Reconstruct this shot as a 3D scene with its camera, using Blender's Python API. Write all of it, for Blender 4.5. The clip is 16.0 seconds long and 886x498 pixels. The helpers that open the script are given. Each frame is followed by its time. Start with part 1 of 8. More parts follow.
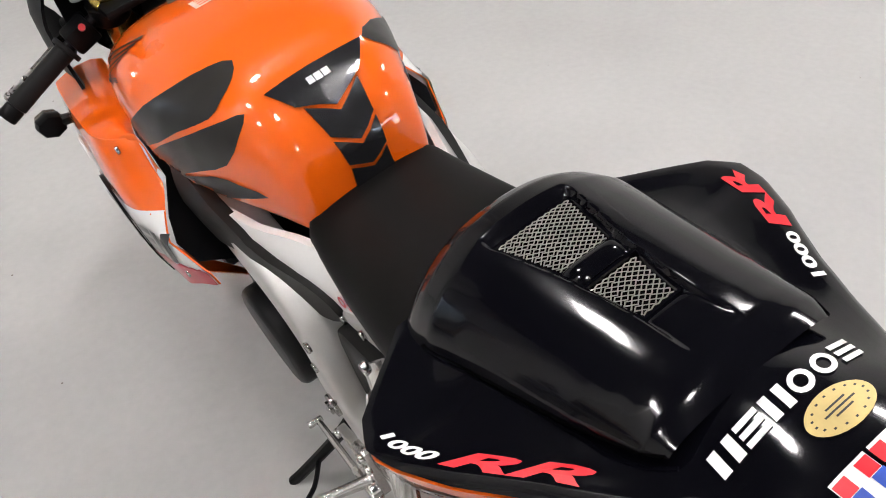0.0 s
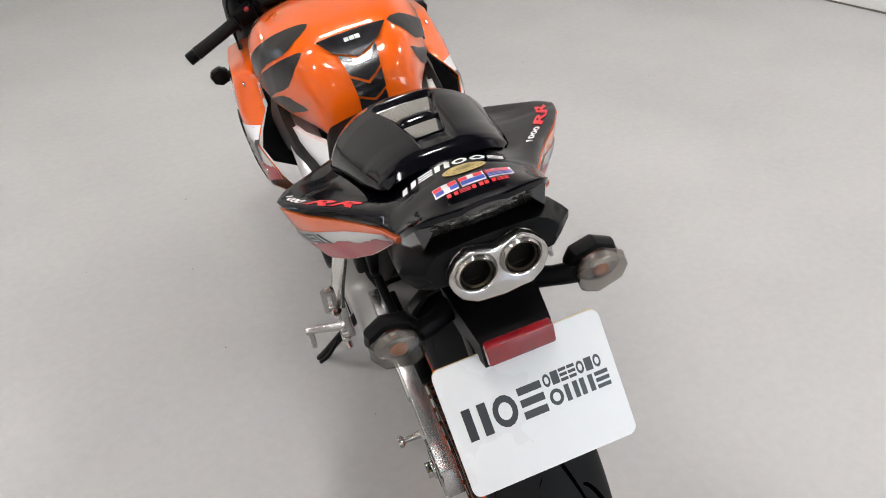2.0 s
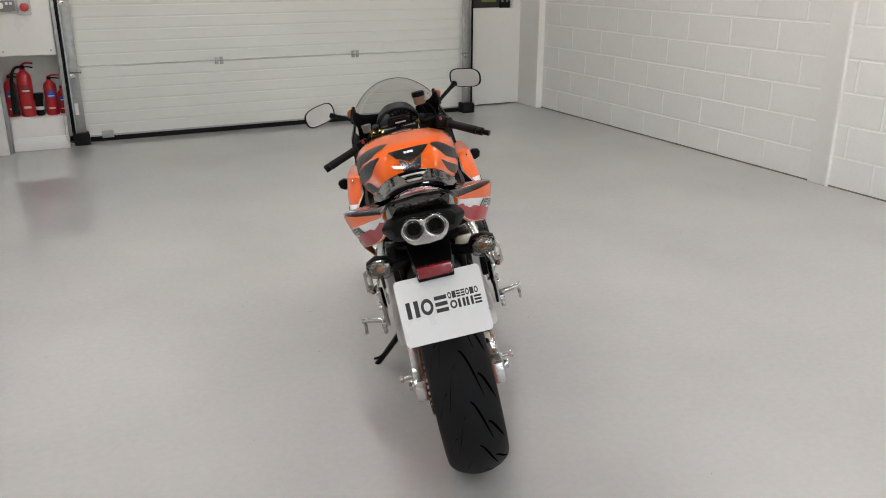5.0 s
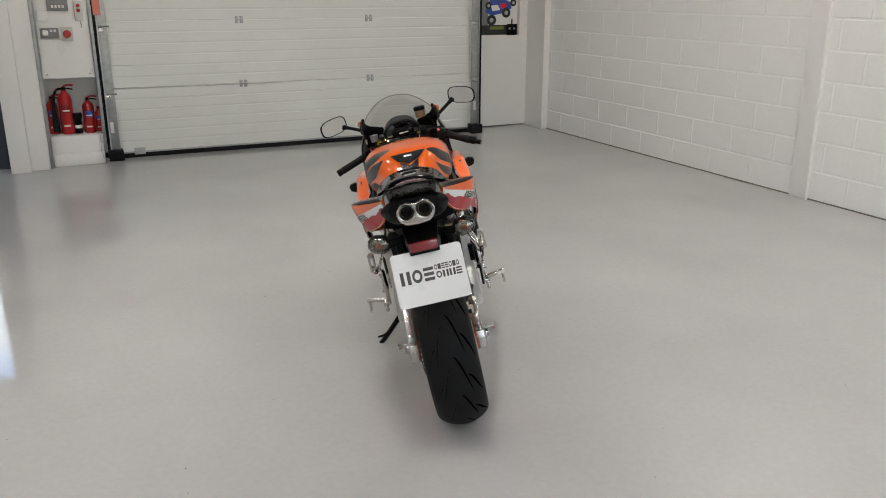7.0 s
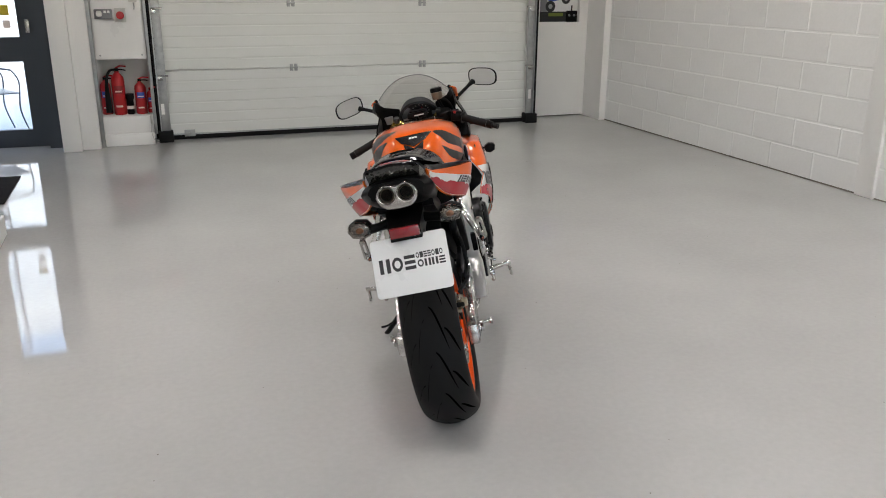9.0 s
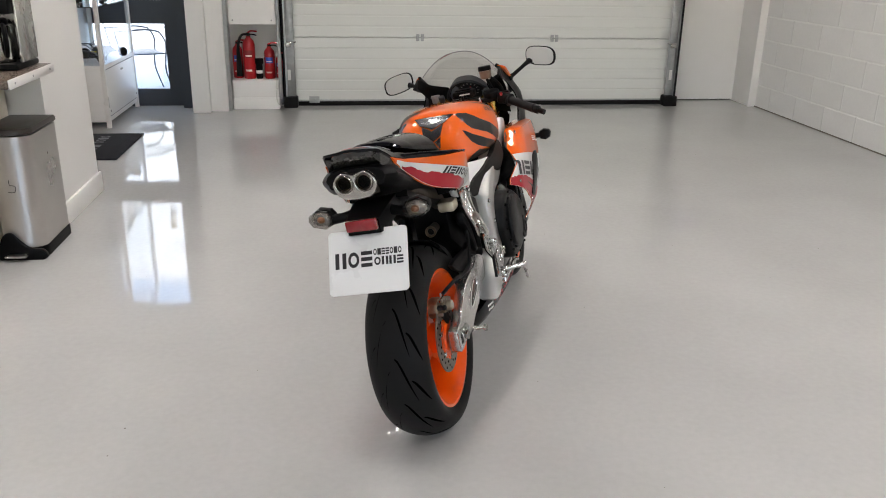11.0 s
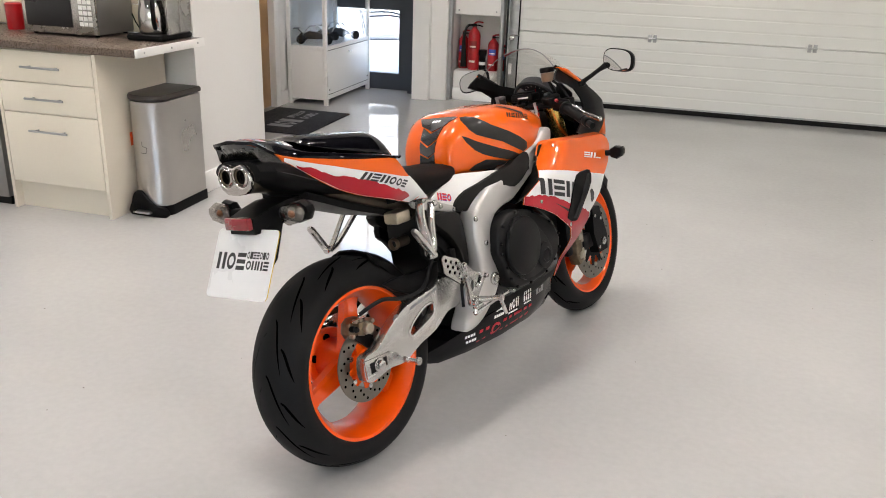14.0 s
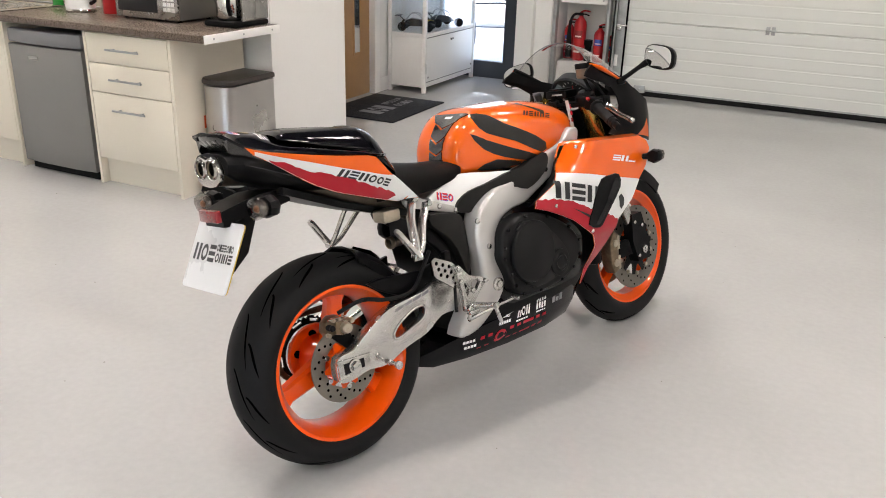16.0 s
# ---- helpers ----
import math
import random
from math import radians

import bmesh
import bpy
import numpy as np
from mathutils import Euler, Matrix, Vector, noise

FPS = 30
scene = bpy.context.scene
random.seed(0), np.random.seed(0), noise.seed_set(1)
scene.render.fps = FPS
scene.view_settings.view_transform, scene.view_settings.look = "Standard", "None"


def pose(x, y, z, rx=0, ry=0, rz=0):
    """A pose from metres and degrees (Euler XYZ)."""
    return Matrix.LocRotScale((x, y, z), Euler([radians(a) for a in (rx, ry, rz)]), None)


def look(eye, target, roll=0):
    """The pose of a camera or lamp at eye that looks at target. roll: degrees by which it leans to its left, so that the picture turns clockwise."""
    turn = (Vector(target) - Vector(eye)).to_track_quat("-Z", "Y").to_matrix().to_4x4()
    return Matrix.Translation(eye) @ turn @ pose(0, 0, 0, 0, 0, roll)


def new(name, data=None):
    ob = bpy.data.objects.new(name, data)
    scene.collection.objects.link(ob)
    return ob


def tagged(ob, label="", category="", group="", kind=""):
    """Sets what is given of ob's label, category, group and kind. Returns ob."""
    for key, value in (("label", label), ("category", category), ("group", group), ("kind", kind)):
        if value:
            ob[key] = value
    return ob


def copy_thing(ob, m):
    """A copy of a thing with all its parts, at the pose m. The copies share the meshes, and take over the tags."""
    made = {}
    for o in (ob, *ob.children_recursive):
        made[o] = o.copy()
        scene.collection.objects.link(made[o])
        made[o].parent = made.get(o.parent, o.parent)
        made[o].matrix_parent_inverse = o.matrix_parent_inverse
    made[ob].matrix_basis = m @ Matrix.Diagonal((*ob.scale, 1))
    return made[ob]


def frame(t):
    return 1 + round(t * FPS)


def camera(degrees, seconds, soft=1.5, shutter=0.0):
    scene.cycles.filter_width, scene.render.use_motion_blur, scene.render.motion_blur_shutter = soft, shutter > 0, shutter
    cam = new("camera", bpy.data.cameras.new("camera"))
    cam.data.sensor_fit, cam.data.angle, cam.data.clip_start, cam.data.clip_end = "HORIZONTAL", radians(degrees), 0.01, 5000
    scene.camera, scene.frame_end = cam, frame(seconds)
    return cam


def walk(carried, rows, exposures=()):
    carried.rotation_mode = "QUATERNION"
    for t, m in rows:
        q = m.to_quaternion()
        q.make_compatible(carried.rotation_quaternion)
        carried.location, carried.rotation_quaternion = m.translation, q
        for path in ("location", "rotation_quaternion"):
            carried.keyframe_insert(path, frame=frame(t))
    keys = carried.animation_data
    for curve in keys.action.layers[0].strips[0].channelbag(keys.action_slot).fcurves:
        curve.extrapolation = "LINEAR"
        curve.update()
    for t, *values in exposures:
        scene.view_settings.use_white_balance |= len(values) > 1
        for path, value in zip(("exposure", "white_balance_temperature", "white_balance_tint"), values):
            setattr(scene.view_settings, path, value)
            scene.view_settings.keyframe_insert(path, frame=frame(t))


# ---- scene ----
cam = camera(56.5, 16.0, 1.0)
PATH = [
    (0, (0.392, 0.487, 1.35), (1.641, 1.398, 0.082), -3.55),
    (0.5, (0.366, 0.295, 1.345), (1.54, 1.317, 0.089), -2.88),
    (1, (0.334, 0.143, 1.332), (1.441, 1.283, 0.117), -2.38),
    (1.5, (0.275, -0.047, 1.352), (1.336, 1.198, 0.201), -1.9),
    (2, (0.227, -0.217, 1.393), (1.254, 1.121, 0.318), -1.35),
    (2.5, (0.194, -0.416, 1.405), (1.175, 1.015, 0.41), -0.75),
    (3, (0.141, -0.619, 1.433), (1.081, 0.903, 0.538), -0.35),
    (3.5, (0.079, -0.837, 1.45), (0.993, 0.744, 0.634), -0.2),
    (4, (0.017, -1.035, 1.49), (0.903, 0.591, 0.736), 0.07),
    (4.5, (-0.033, -1.255, 1.498), (0.823, 0.413, 0.8), 0.08),
    (7, (-0.214, -1.947, 1.516), (0.589, -0.215, 0.921), 0.0),
    (7.5, (-0.188, -1.98, 1.51), (0.604, -0.241, 0.918), -0.1),
    (8, (-0.139, -1.994, 1.496), (0.621, -0.24, 0.909), -0.2),
    (8.5, (-0.066, -1.974, 1.464), (0.648, -0.2, 0.879), -0.1),
    (9, (0.109, -1.898, 1.45), (0.745, -0.104, 0.836), 0.3),
    (9.5, (0.249, -1.883, 1.471), (0.793, -0.069, 0.827), 0.4),
    (12, (1.203, -1.68, 1.437), (1.148, 0.195, 0.745), 1.4),
    (12.5, (1.429, -1.637, 1.452), (1.223, 0.226, 0.754), 1.5),
    (13, (1.558, -1.566, 1.427), (1.26, 0.284, 0.731), 1.8),
    (13.5, (1.697, -1.452, 1.408), (1.299, 0.382, 0.715), 2.1),
    (14, (1.807, -1.367, 1.426), (1.3, 0.435, 0.722), 2.0),
    (14.5, (1.905, -1.286, 1.428), (1.302, 0.48, 0.709), 1.6),
    (15, (2.016, -1.221, 1.443), (1.327, 0.513, 0.722), 1.3),
    (15.5, (2.097, -1.172, 1.451), (1.342, 0.531, 0.723), 1.5),
    (16, (2.153, -1.128, 1.449), (1.348, 0.545, 0.705), 1.7),
]
EXPOSURES = [(0, 1.22, 6500, 10), (0.5, 1.30, 6500, 10), (1, 1.40, 6500, 10), (1.5, 1.30, 6500, 10), (2.5, 1.09, 6520, 10), (3.5, 1.08, 6550, 9), (4.5, 0.95, 6600, 9), (7, 0.70, 6650, 8), (9.5, 0.74, 6600, 9), (12, 1.02, 6750, 10), (14, 1.2, 6850, 11), (16, 1.25, 6850, 11)]
walk(cam, [(t, look(eye, target, roll)) for t, eye, target, roll in PATH], EXPOSURES)

# ---- daylight outside and ceiling lamps inside ----
world = bpy.data.worlds.new("daylight")
scene.world = world
world.use_nodes = True
sky = world.node_tree.nodes.new("ShaderNodeTexSky")
sky.sky_type, sky.sun_disc = "NISHITA", False
sky.sun_elevation, sky.sun_rotation = radians(44), radians(213)
back = world.node_tree.nodes["Background"]
world.node_tree.links.new(sky.outputs[0], back.inputs["Color"])
back.inputs["Strength"].default_value = 0.6
sun = new("sun", bpy.data.lights.new("sun", "SUN"))
sun.data.energy, sun.data.angle, sun.data.color = 3.0, radians(0.6), (1, 0.95, 0.88)
sun.matrix_world = look((-10, -4, 16), (-1, 10, 0))
LAMP = 56.0      # strength of the ceiling lamps' diffusers


# ---- materials ----
def material(name, color, rough=0.5, metal=0.0, vary=0.08, scale=3.0, grain=120.0, bump=0.0, coat=0.0, rvary=0.1, dist=0.002, spec=0.5):
    """A painted, moulded or metal surface with broad stains, fine grain and relief."""
    m = bpy.data.materials.new(name)
    m.use_nodes = True
    nt = m.node_tree
    b = nt.nodes["Principled BSDF"]
    b.inputs["Metallic"].default_value = metal
    b.inputs["Coat Weight"].default_value = coat
    b.inputs["Coat Roughness"].default_value = 0.04
    b.inputs["Specular IOR Level"].default_value = spec
    tc = nt.nodes.new("ShaderNodeTexCoord")
    big, fine = nt.nodes.new("ShaderNodeTexNoise"), nt.nodes.new("ShaderNodeTexNoise")
    big.inputs["Scale"].default_value, fine.inputs["Scale"].default_value = scale, grain
    big.inputs["Detail"].default_value = 5
    for n in (big, fine):
        nt.links.new(tc.outputs["Object"], n.inputs["Vector"])
    both = nt.nodes.new("ShaderNodeMath")
    both.operation = "MULTIPLY_ADD"
    both.inputs[1].default_value = 0.35
    nt.links.new(fine.outputs["Fac"], both.inputs[0])
    nt.links.new(big.outputs["Fac"], both.inputs[2])
    ramp = nt.nodes.new("ShaderNodeMapRange")
    ramp.inputs["From Min"].default_value, ramp.inputs["From Max"].default_value = 0.35, 1.0
    ramp.inputs["To Min"].default_value, ramp.inputs["To Max"].default_value = 1 - vary, 1 + vary
    nt.links.new(both.outputs[0], ramp.inputs["Value"])
    mul = nt.nodes.new("ShaderNodeVectorMath")
    mul.operation = "SCALE"
    mul.inputs[0].default_value = color[:3]
    nt.links.new(ramp.outputs[0], mul.inputs["Scale"])
    nt.links.new(mul.outputs[0], b.inputs["Base Color"])
    rr = nt.nodes.new("ShaderNodeMapRange")
    rr.inputs["To Min"].default_value, rr.inputs["To Max"].default_value = max(0.0, rough * (1 - rvary)), min(1.0, rough * (1 + rvary))
    rr.inputs["From Min"].default_value, rr.inputs["From Max"].default_value = 0.3, 0.7
    nt.links.new(big.outputs["Fac"], rr.inputs["Value"])
    nt.links.new(rr.outputs[0], b.inputs["Roughness"])
    if bump:
        bp = nt.nodes.new("ShaderNodeBump")
        bp.inputs["Strength"].default_value, bp.inputs["Distance"].default_value = bump, dist
        nt.links.new(fine.outputs["Fac"], bp.inputs["Height"])
        nt.links.new(bp.outputs[0], b.inputs["Normal"])
    return m


def glass(name, color=(1, 1, 1), rough=0.0, alpha=0.25, tint=(1, 1, 1)):
    """Thin clear sheet: a see-through layer under a glossy skin."""
    m = bpy.data.materials.new(name)
    m.use_nodes = True
    nt = m.node_tree
    out = nt.nodes["Material Output"]
    nt.nodes.remove(nt.nodes["Principled BSDF"])
    clear, shine, mix, fr = (nt.nodes.new(k) for k in ("ShaderNodeBsdfTransparent", "ShaderNodeBsdfGlossy", "ShaderNodeMixShader", "ShaderNodeLayerWeight"))
    clear.inputs["Color"].default_value = (*tint, 1)
    shine.inputs["Roughness"].default_value = 0.02
    shine.inputs["Color"].default_value = (*color, 1)
    fr.inputs["Blend"].default_value = 0.5
    steep, scaled = nt.nodes.new("ShaderNodeMath"), nt.nodes.new("ShaderNodeMath")
    steep.operation, scaled.operation = "POWER", "MULTIPLY_ADD"
    steep.inputs[1].default_value, scaled.inputs[1].default_value, scaled.inputs[2].default_value = 4.5, 0.8, 0.05
    nt.links.new(fr.outputs["Facing"], steep.inputs[0])
    nt.links.new(steep.outputs[0], scaled.inputs[0])
    nt.links.new(scaled.outputs[0], mix.inputs[0])
    nt.links.new(clear.outputs[0], mix.inputs[1])
    nt.links.new(shine.outputs[0], mix.inputs[2])
    nt.links.new(mix.outputs[0], out.inputs["Surface"])
    return m


def glow(name, color, strength):
    m = bpy.data.materials.new(name)
    m.use_nodes = True
    b = m.node_tree.nodes["Principled BSDF"]
    b.inputs["Base Color"].default_value = (*color, 1)
    b.inputs["Emission Color"].default_value = (*color, 1)
    b.inputs["Emission Strength"].default_value = strength
    return m


def floor_paint():
    """Glossy pale grey floor paint: broad shade drifts, scuffs, fine specks, a slightly wavy film."""
    m = material("grey_floor_paint", (0.47, 0.465, 0.455), 0.05, vary=0.11, scale=0.9, grain=38, rvary=0.25)
    nt = m.node_tree
    b = nt.nodes["Principled BSDF"]
    tc = nt.nodes.new("ShaderNodeTexCoord")
    wave, peel = nt.nodes.new("ShaderNodeTexNoise"), nt.nodes.new("ShaderNodeTexNoise")
    wave.inputs["Scale"].default_value, peel.inputs["Scale"].default_value = 5.0, 60.0
    add = nt.nodes.new("ShaderNodeMath")
    add.operation = "MULTIPLY_ADD"
    add.inputs[1].default_value = 0.06
    for n in (wave, peel):
        nt.links.new(tc.outputs["Object"], n.inputs["Vector"])
    nt.links.new(peel.outputs["Fac"], add.inputs[0])
    nt.links.new(wave.outputs["Fac"], add.inputs[2])
    bp = nt.nodes.new("ShaderNodeBump")
    bp.inputs["Strength"].default_value, bp.inputs["Distance"].default_value = 0.12, 0.004
    nt.links.new(add.outputs[0], bp.inputs["Height"])
    nt.links.new(bp.outputs[0], b.inputs["Normal"])
    return m


M = {
    "floor": floor_paint(),
    "block": material("white_painted_block", (0.81, 0.805, 0.79), 0.5, vary=0.06, scale=1.1, grain=45, bump=0.16, dist=0.003),
    "grime": material("floor_edge_grime", (0.16, 0.14, 0.12), 0.8, vary=0.5, scale=9, grain=60),
    "mortar": material("white_painted_joint", (0.86, 0.86, 0.84), 0.6, vary=0.04, grain=70, bump=0.3),
    "plaster": material("white_wall_paint", (0.80, 0.79, 0.77), 0.6, vary=0.03, scale=1.2, grain=60, bump=0.08),
    "trimpaint": material("white_trim_gloss", (0.84, 0.83, 0.81), 0.3, vary=0.03, grain=40, bump=0.03),
    "doorpanel": material("white_coated_steel", (0.72, 0.73, 0.70), 0.42, vary=0.03, scale=0.8, grain=220, bump=0.12, dist=0.001),
    "ceiling": material("grey_ceiling_sheet", (0.12, 0.12, 0.12), 0.8, vary=0.08),
    "orange": material("orange_lacquer", (0.82, 0.118, 0.003), 0.3, spec=0.15, vary=0.03, scale=6, grain=300, coat=1.0),
    "wheel": material("orange_wheel_enamel", (0.84, 0.086, 0.002), 0.32, spec=0.2, vary=0.04, scale=8, coat=0.7),
    "white": material("white_lacquer", (0.80, 0.80, 0.79), 0.3, vary=0.03, coat=0.8),
    "red": material("red_lacquer", (0.40, 0.006, 0.018), 0.3, spec=0.15, vary=0.06, coat=0.6),
    "brightred": material("bright_red_vinyl", (0.75, 0.015, 0.03), 0.35, vary=0.03, coat=0.3),
    "blue": material("blue_vinyl", (0.03, 0.08, 0.42), 0.35, vary=0.03, coat=0.3),
    "vinylwhite": material("white_vinyl", (0.82, 0.82, 0.81), 0.35, vary=0.02),
    "gold": material("gold_foil_sticker", (0.55, 0.42, 0.17), 0.4, 0.4, vary=0.1, scale=60, grain=300),
    "blackgloss": material("black_lacquer", (0.002, 0.002, 0.0035), 0.12, vary=0.2, scale=8, coat=0.22, spec=0.14),
    "stripe": material("charcoal_graphic", (0.018, 0.017, 0.016), 0.38, vary=0.15, scale=14, coat=0.2, spec=0.2),
    "plastic": material("black_plastic", (0.003, 0.003, 0.0035), 0.42, spec=0.12, vary=0.2, grain=500, bump=0.15, dist=0.0006),
    "matte": material("black_matte_cover", (0.010, 0.0095, 0.009), 0.5, spec=0.2, vary=0.15, grain=600, bump=0.2, dist=0.0006),
    "rubber": material("tyre_rubber", (0.0095, 0.0095, 0.010), 0.6, spec=0.14, vary=0.2, scale=12, grain=400, bump=0.2, dist=0.0008),
    # near-black without shine: painted shade for treads, holes, gaps and vents
    "recess_shade": material("recess_shade_black", (0.001, 0.001, 0.001), 0.9, vary=0.1, spec=0.0),
    "vinyl": material("black_seat_vinyl", (0.005, 0.0046, 0.0045), 0.52, spec=0.09, vary=0.15, grain=700, bump=0.3, dist=0.0006),
    "silver": material("silver_cast_aluminium", (0.53, 0.52, 0.505), 0.36, 0.5, vary=0.06, scale=5, grain=400, bump=0.08, dist=0.0005),
    "armmetal": material("brushed_swing_arm", (0.60, 0.59, 0.575), 0.26, 0.95, vary=0.08, scale=6, grain=420, bump=0.12, dist=0.0005),
    "resin": material("brown_reservoir_resin", (0.20, 0.14, 0.095), 0.35, vary=0.15, scale=40),
    "brushed": material("brushed_aluminium", (0.52, 0.51, 0.49), 0.26, 0.95, vary=0.06, scale=8, grain=500, bump=0.1, dist=0.0005),
    "steel": material("polished_steel", (0.58, 0.57, 0.55), 0.14, 1.0, vary=0.06, scale=10, grain=200),
    "pipesteel": material("worn_polished_steel", (0.50, 0.48, 0.455), 0.2, 1.0, vary=0.15, scale=25, grain=200),
    "tube": material("dark_inner_tube", (0.012, 0.010, 0.008), 0.5, 0.5, vary=0.3),
    "brass": material("heat_tinted_titanium", (0.25, 0.205, 0.145), 0.32, 0.9, vary=0.2, scale=20),
    "burnt": material("burnt_steel", (0.075, 0.060, 0.045), 0.42, 0.7, vary=0.3, scale=18),
    "engine": material("black_engine_enamel", (0.007, 0.007, 0.0075), 0.42, 0.0, spec=0.16, vary=0.15, scale=10, grain=500, bump=0.2, dist=0.0006),
    "dark": material("dark_machinery", (0.003, 0.003, 0.0035), 0.5, 0.0, spec=0.14, vary=0.3, scale=15, grain=200, bump=0.2),
    "disc": material("brake_disc_steel", (0.20, 0.185, 0.16), 0.34, 0.9, vary=0.12, scale=30, grain=500, bump=0.1, dist=0.0004),
    "bronze": material("bronze_caliper", (0.19, 0.145, 0.095), 0.4, 0.75, vary=0.4, scale=45),
    "paleboss": material("pale_anodised_boss", (0.42, 0.37, 0.29), 0.35, 0.8, vary=0.2, scale=40),
    "chain": material("rusty_chain", (0.11, 0.055, 0.03), 0.5, 0.7, vary=0.4, scale=60),
    "forkgold": material("gold_anodised", (0.55, 0.38, 0.10), 0.25, 0.9, vary=0.1),
    "carbon": material("carbon_tank_pad", (0.010, 0.010, 0.012), 0.2, vary=0.4, scale=40, grain=260, bump=0.3, coat=1.0, dist=0.0008),
    "meshmetal": material("vent_mesh_metal", (0.40, 0.385, 0.35), 0.4, 0.5, vary=0.1),
    "mirror": material("mirror_glass", (0.62, 0.63, 0.63), 0.02, 1.0, vary=0.01),
    "smoke": glass("smoked_screen", tint=(0.80, 0.785, 0.77)),
    "lens": glass("clear_lens", tint=(0.60, 0.58, 0.56)),
    "amber": material("amber_bulb", (0.42, 0.19, 0.10), 0.3, 0.2, vary=0.2, scale=60),
    "reflin": material("lamp_reflector", (0.42, 0.39, 0.37), 0.25, 0.85, vary=0.3, scale=80, grain=300, bump=0.4),
    "redlens": material("red_reflector", (0.22, 0.008, 0.014), 0.15, vary=0.15, scale=90, grain=500, bump=0.3, coat=1.0),
    "smokelens": material("smoked_tail_lens", (0.020, 0.019, 0.018), 0.15, 0.3, vary=0.8, scale=45, grain=200, bump=0.3, coat=1.0),
    "cell": material("grey_lamp_cell", (0.045, 0.043, 0.040), 0.2, 0.3, vary=0.7, scale=120, coat=1.0),
    "plateback": material("yellow_acrylic", (0.62, 0.40, 0.02), 0.3, vary=0.05),
    "greyblack": material("dark_grey_plastic", (0.022, 0.024, 0.027), 0.45, spec=0.25, vary=0.15, grain=500),
    "lcd": material("grey_display", (0.20, 0.23, 0.25), 0.2, vary=0.06, scale=40),
    "plate": material("white_acrylic_plate", (0.70, 0.70, 0.70), 0.28, vary=0.01, scale=2),
    "ink": material("black_print", (0.012, 0.012, 0.014), 0.3, vary=0.1),
    "cream": material("cream_cabinet_foil", (0.74, 0.68, 0.57), 0.38, vary=0.03, scale=2, grain=80, bump=0.03),
    "worktop": material("brown_speckled_worktop", (0.105, 0.078, 0.060), 0.28, vary=0.55, scale=130, grain=420),
    "tile": material("cream_tile", (0.60, 0.53, 0.42), 0.25, vary=0.1, scale=6),
    "fridge": material("grey_steel_fridge", (0.25, 0.245, 0.24), 0.36, 0.55, vary=0.06, scale=3, grain=400),
    "binsteel": material("brushed_bin_steel", (0.50, 0.48, 0.46), 0.3, 0.9, vary=0.12, scale=3, grain=250),
    "binlid": material("dark_bronze_lid", (0.050, 0.042, 0.038), 0.35, 0.5, vary=0.1),
    "oak": material("oak_veneer", (0.42, 0.24, 0.10), 0.4, vary=0.15, scale=5, grain=60, bump=0.1),
    "darkred": material("dark_red_print", (0.22, 0.01, 0.012), 0.4),
    "fire": material("fire_red_enamel", (0.42, 0.008, 0.012), 0.3, vary=0.05, coat=0.5),
    "frame": material("dark_grey_aluminium", (0.045, 0.052, 0.065), 0.4, 0.2, vary=0.06),
    "greyplastic": material("grey_plastic", (0.20, 0.20, 0.21), 0.5, vary=0.08),
    "galv": material("galvanised_steel", (0.42, 0.43, 0.43), 0.38, 0.8, vary=0.2, scale=20),
    "cable": material("pale_cable", (0.62, 0.61, 0.58), 0.5),
    "mat": material("black_ribbed_mat", (0.008, 0.008, 0.011), 0.95, vary=0.3, scale=20, grain=300, bump=0.6, dist=0.004),
    "matprint": material("grey_mat_print", (0.20, 0.20, 0.21), 0.9, vary=0.2, grain=300, bump=0.4),
    "tagred": material("red_orange_plastic", (0.8, 0.10, 0.02), 0.4),
    "yellow": material("yellow_sticker", (0.75, 0.55, 0.03), 0.5),
    "olive": material("olive_print", (0.16, 0.20, 0.03), 0.4),
    "paving": material("pale_paving", (0.55, 0.53, 0.50), 0.8, vary=0.12, scale=2, grain=60, bump=0.3),
    "paneglass": glass("door_glass", tint=(0.93, 0.96, 0.98)),
    "sticker": material("pale_label", (0.75, 0.62, 0.55), 0.4, vary=0.1, scale=80),
    "led": glow("lamp_diffuser", (1.0, 0.962, 0.95), LAMP),
}


# ---- mesh tools ----
from mathutils.bvhtree import BVHTree


def thing(name, m=None, label="", category="", group=""):
    ob = new(name)
    ob.matrix_world = m or Matrix()
    return tagged(ob, label, category, group)


def put(name, bm, mat, smooth=35):
    """Links a bmesh as a mesh object."""
    bmesh.ops.recalc_face_normals(bm, faces=bm.faces)
    me = bpy.data.meshes.new(name)
    bm.to_mesh(me)
    bm.free()
    me.materials.append(M[mat] if isinstance(mat, str) else mat)
    if smooth:
        me.polygons.foreach_set("use_smooth", [True] * len(me.polygons))
        me.set_sharp_from_angle(angle=radians(smooth))
    return new(name, me)


def part(name, bm, mat, parent, label="", smooth=35):
    ob = put(name, bm, mat, smooth)
    ob.parent = parent
    return tagged(ob, label)


def structure(name, bm, mat, label, smooth=35):
    return tagged(put(name, bm, mat, smooth), label, kind="structure")


def join(*bms):
    out = bmesh.new()
    for b in bms:
        vs = [out.verts.new(v.co) for v in b.verts]
        b.verts.index_update()
        for f in b.faces:
            out.faces.new([vs[v.index] for v in f.verts])
        b.free()
    return out


def move(bm, m):
    bmesh.ops.transform(bm, matrix=m, verts=bm.verts)
    return bm


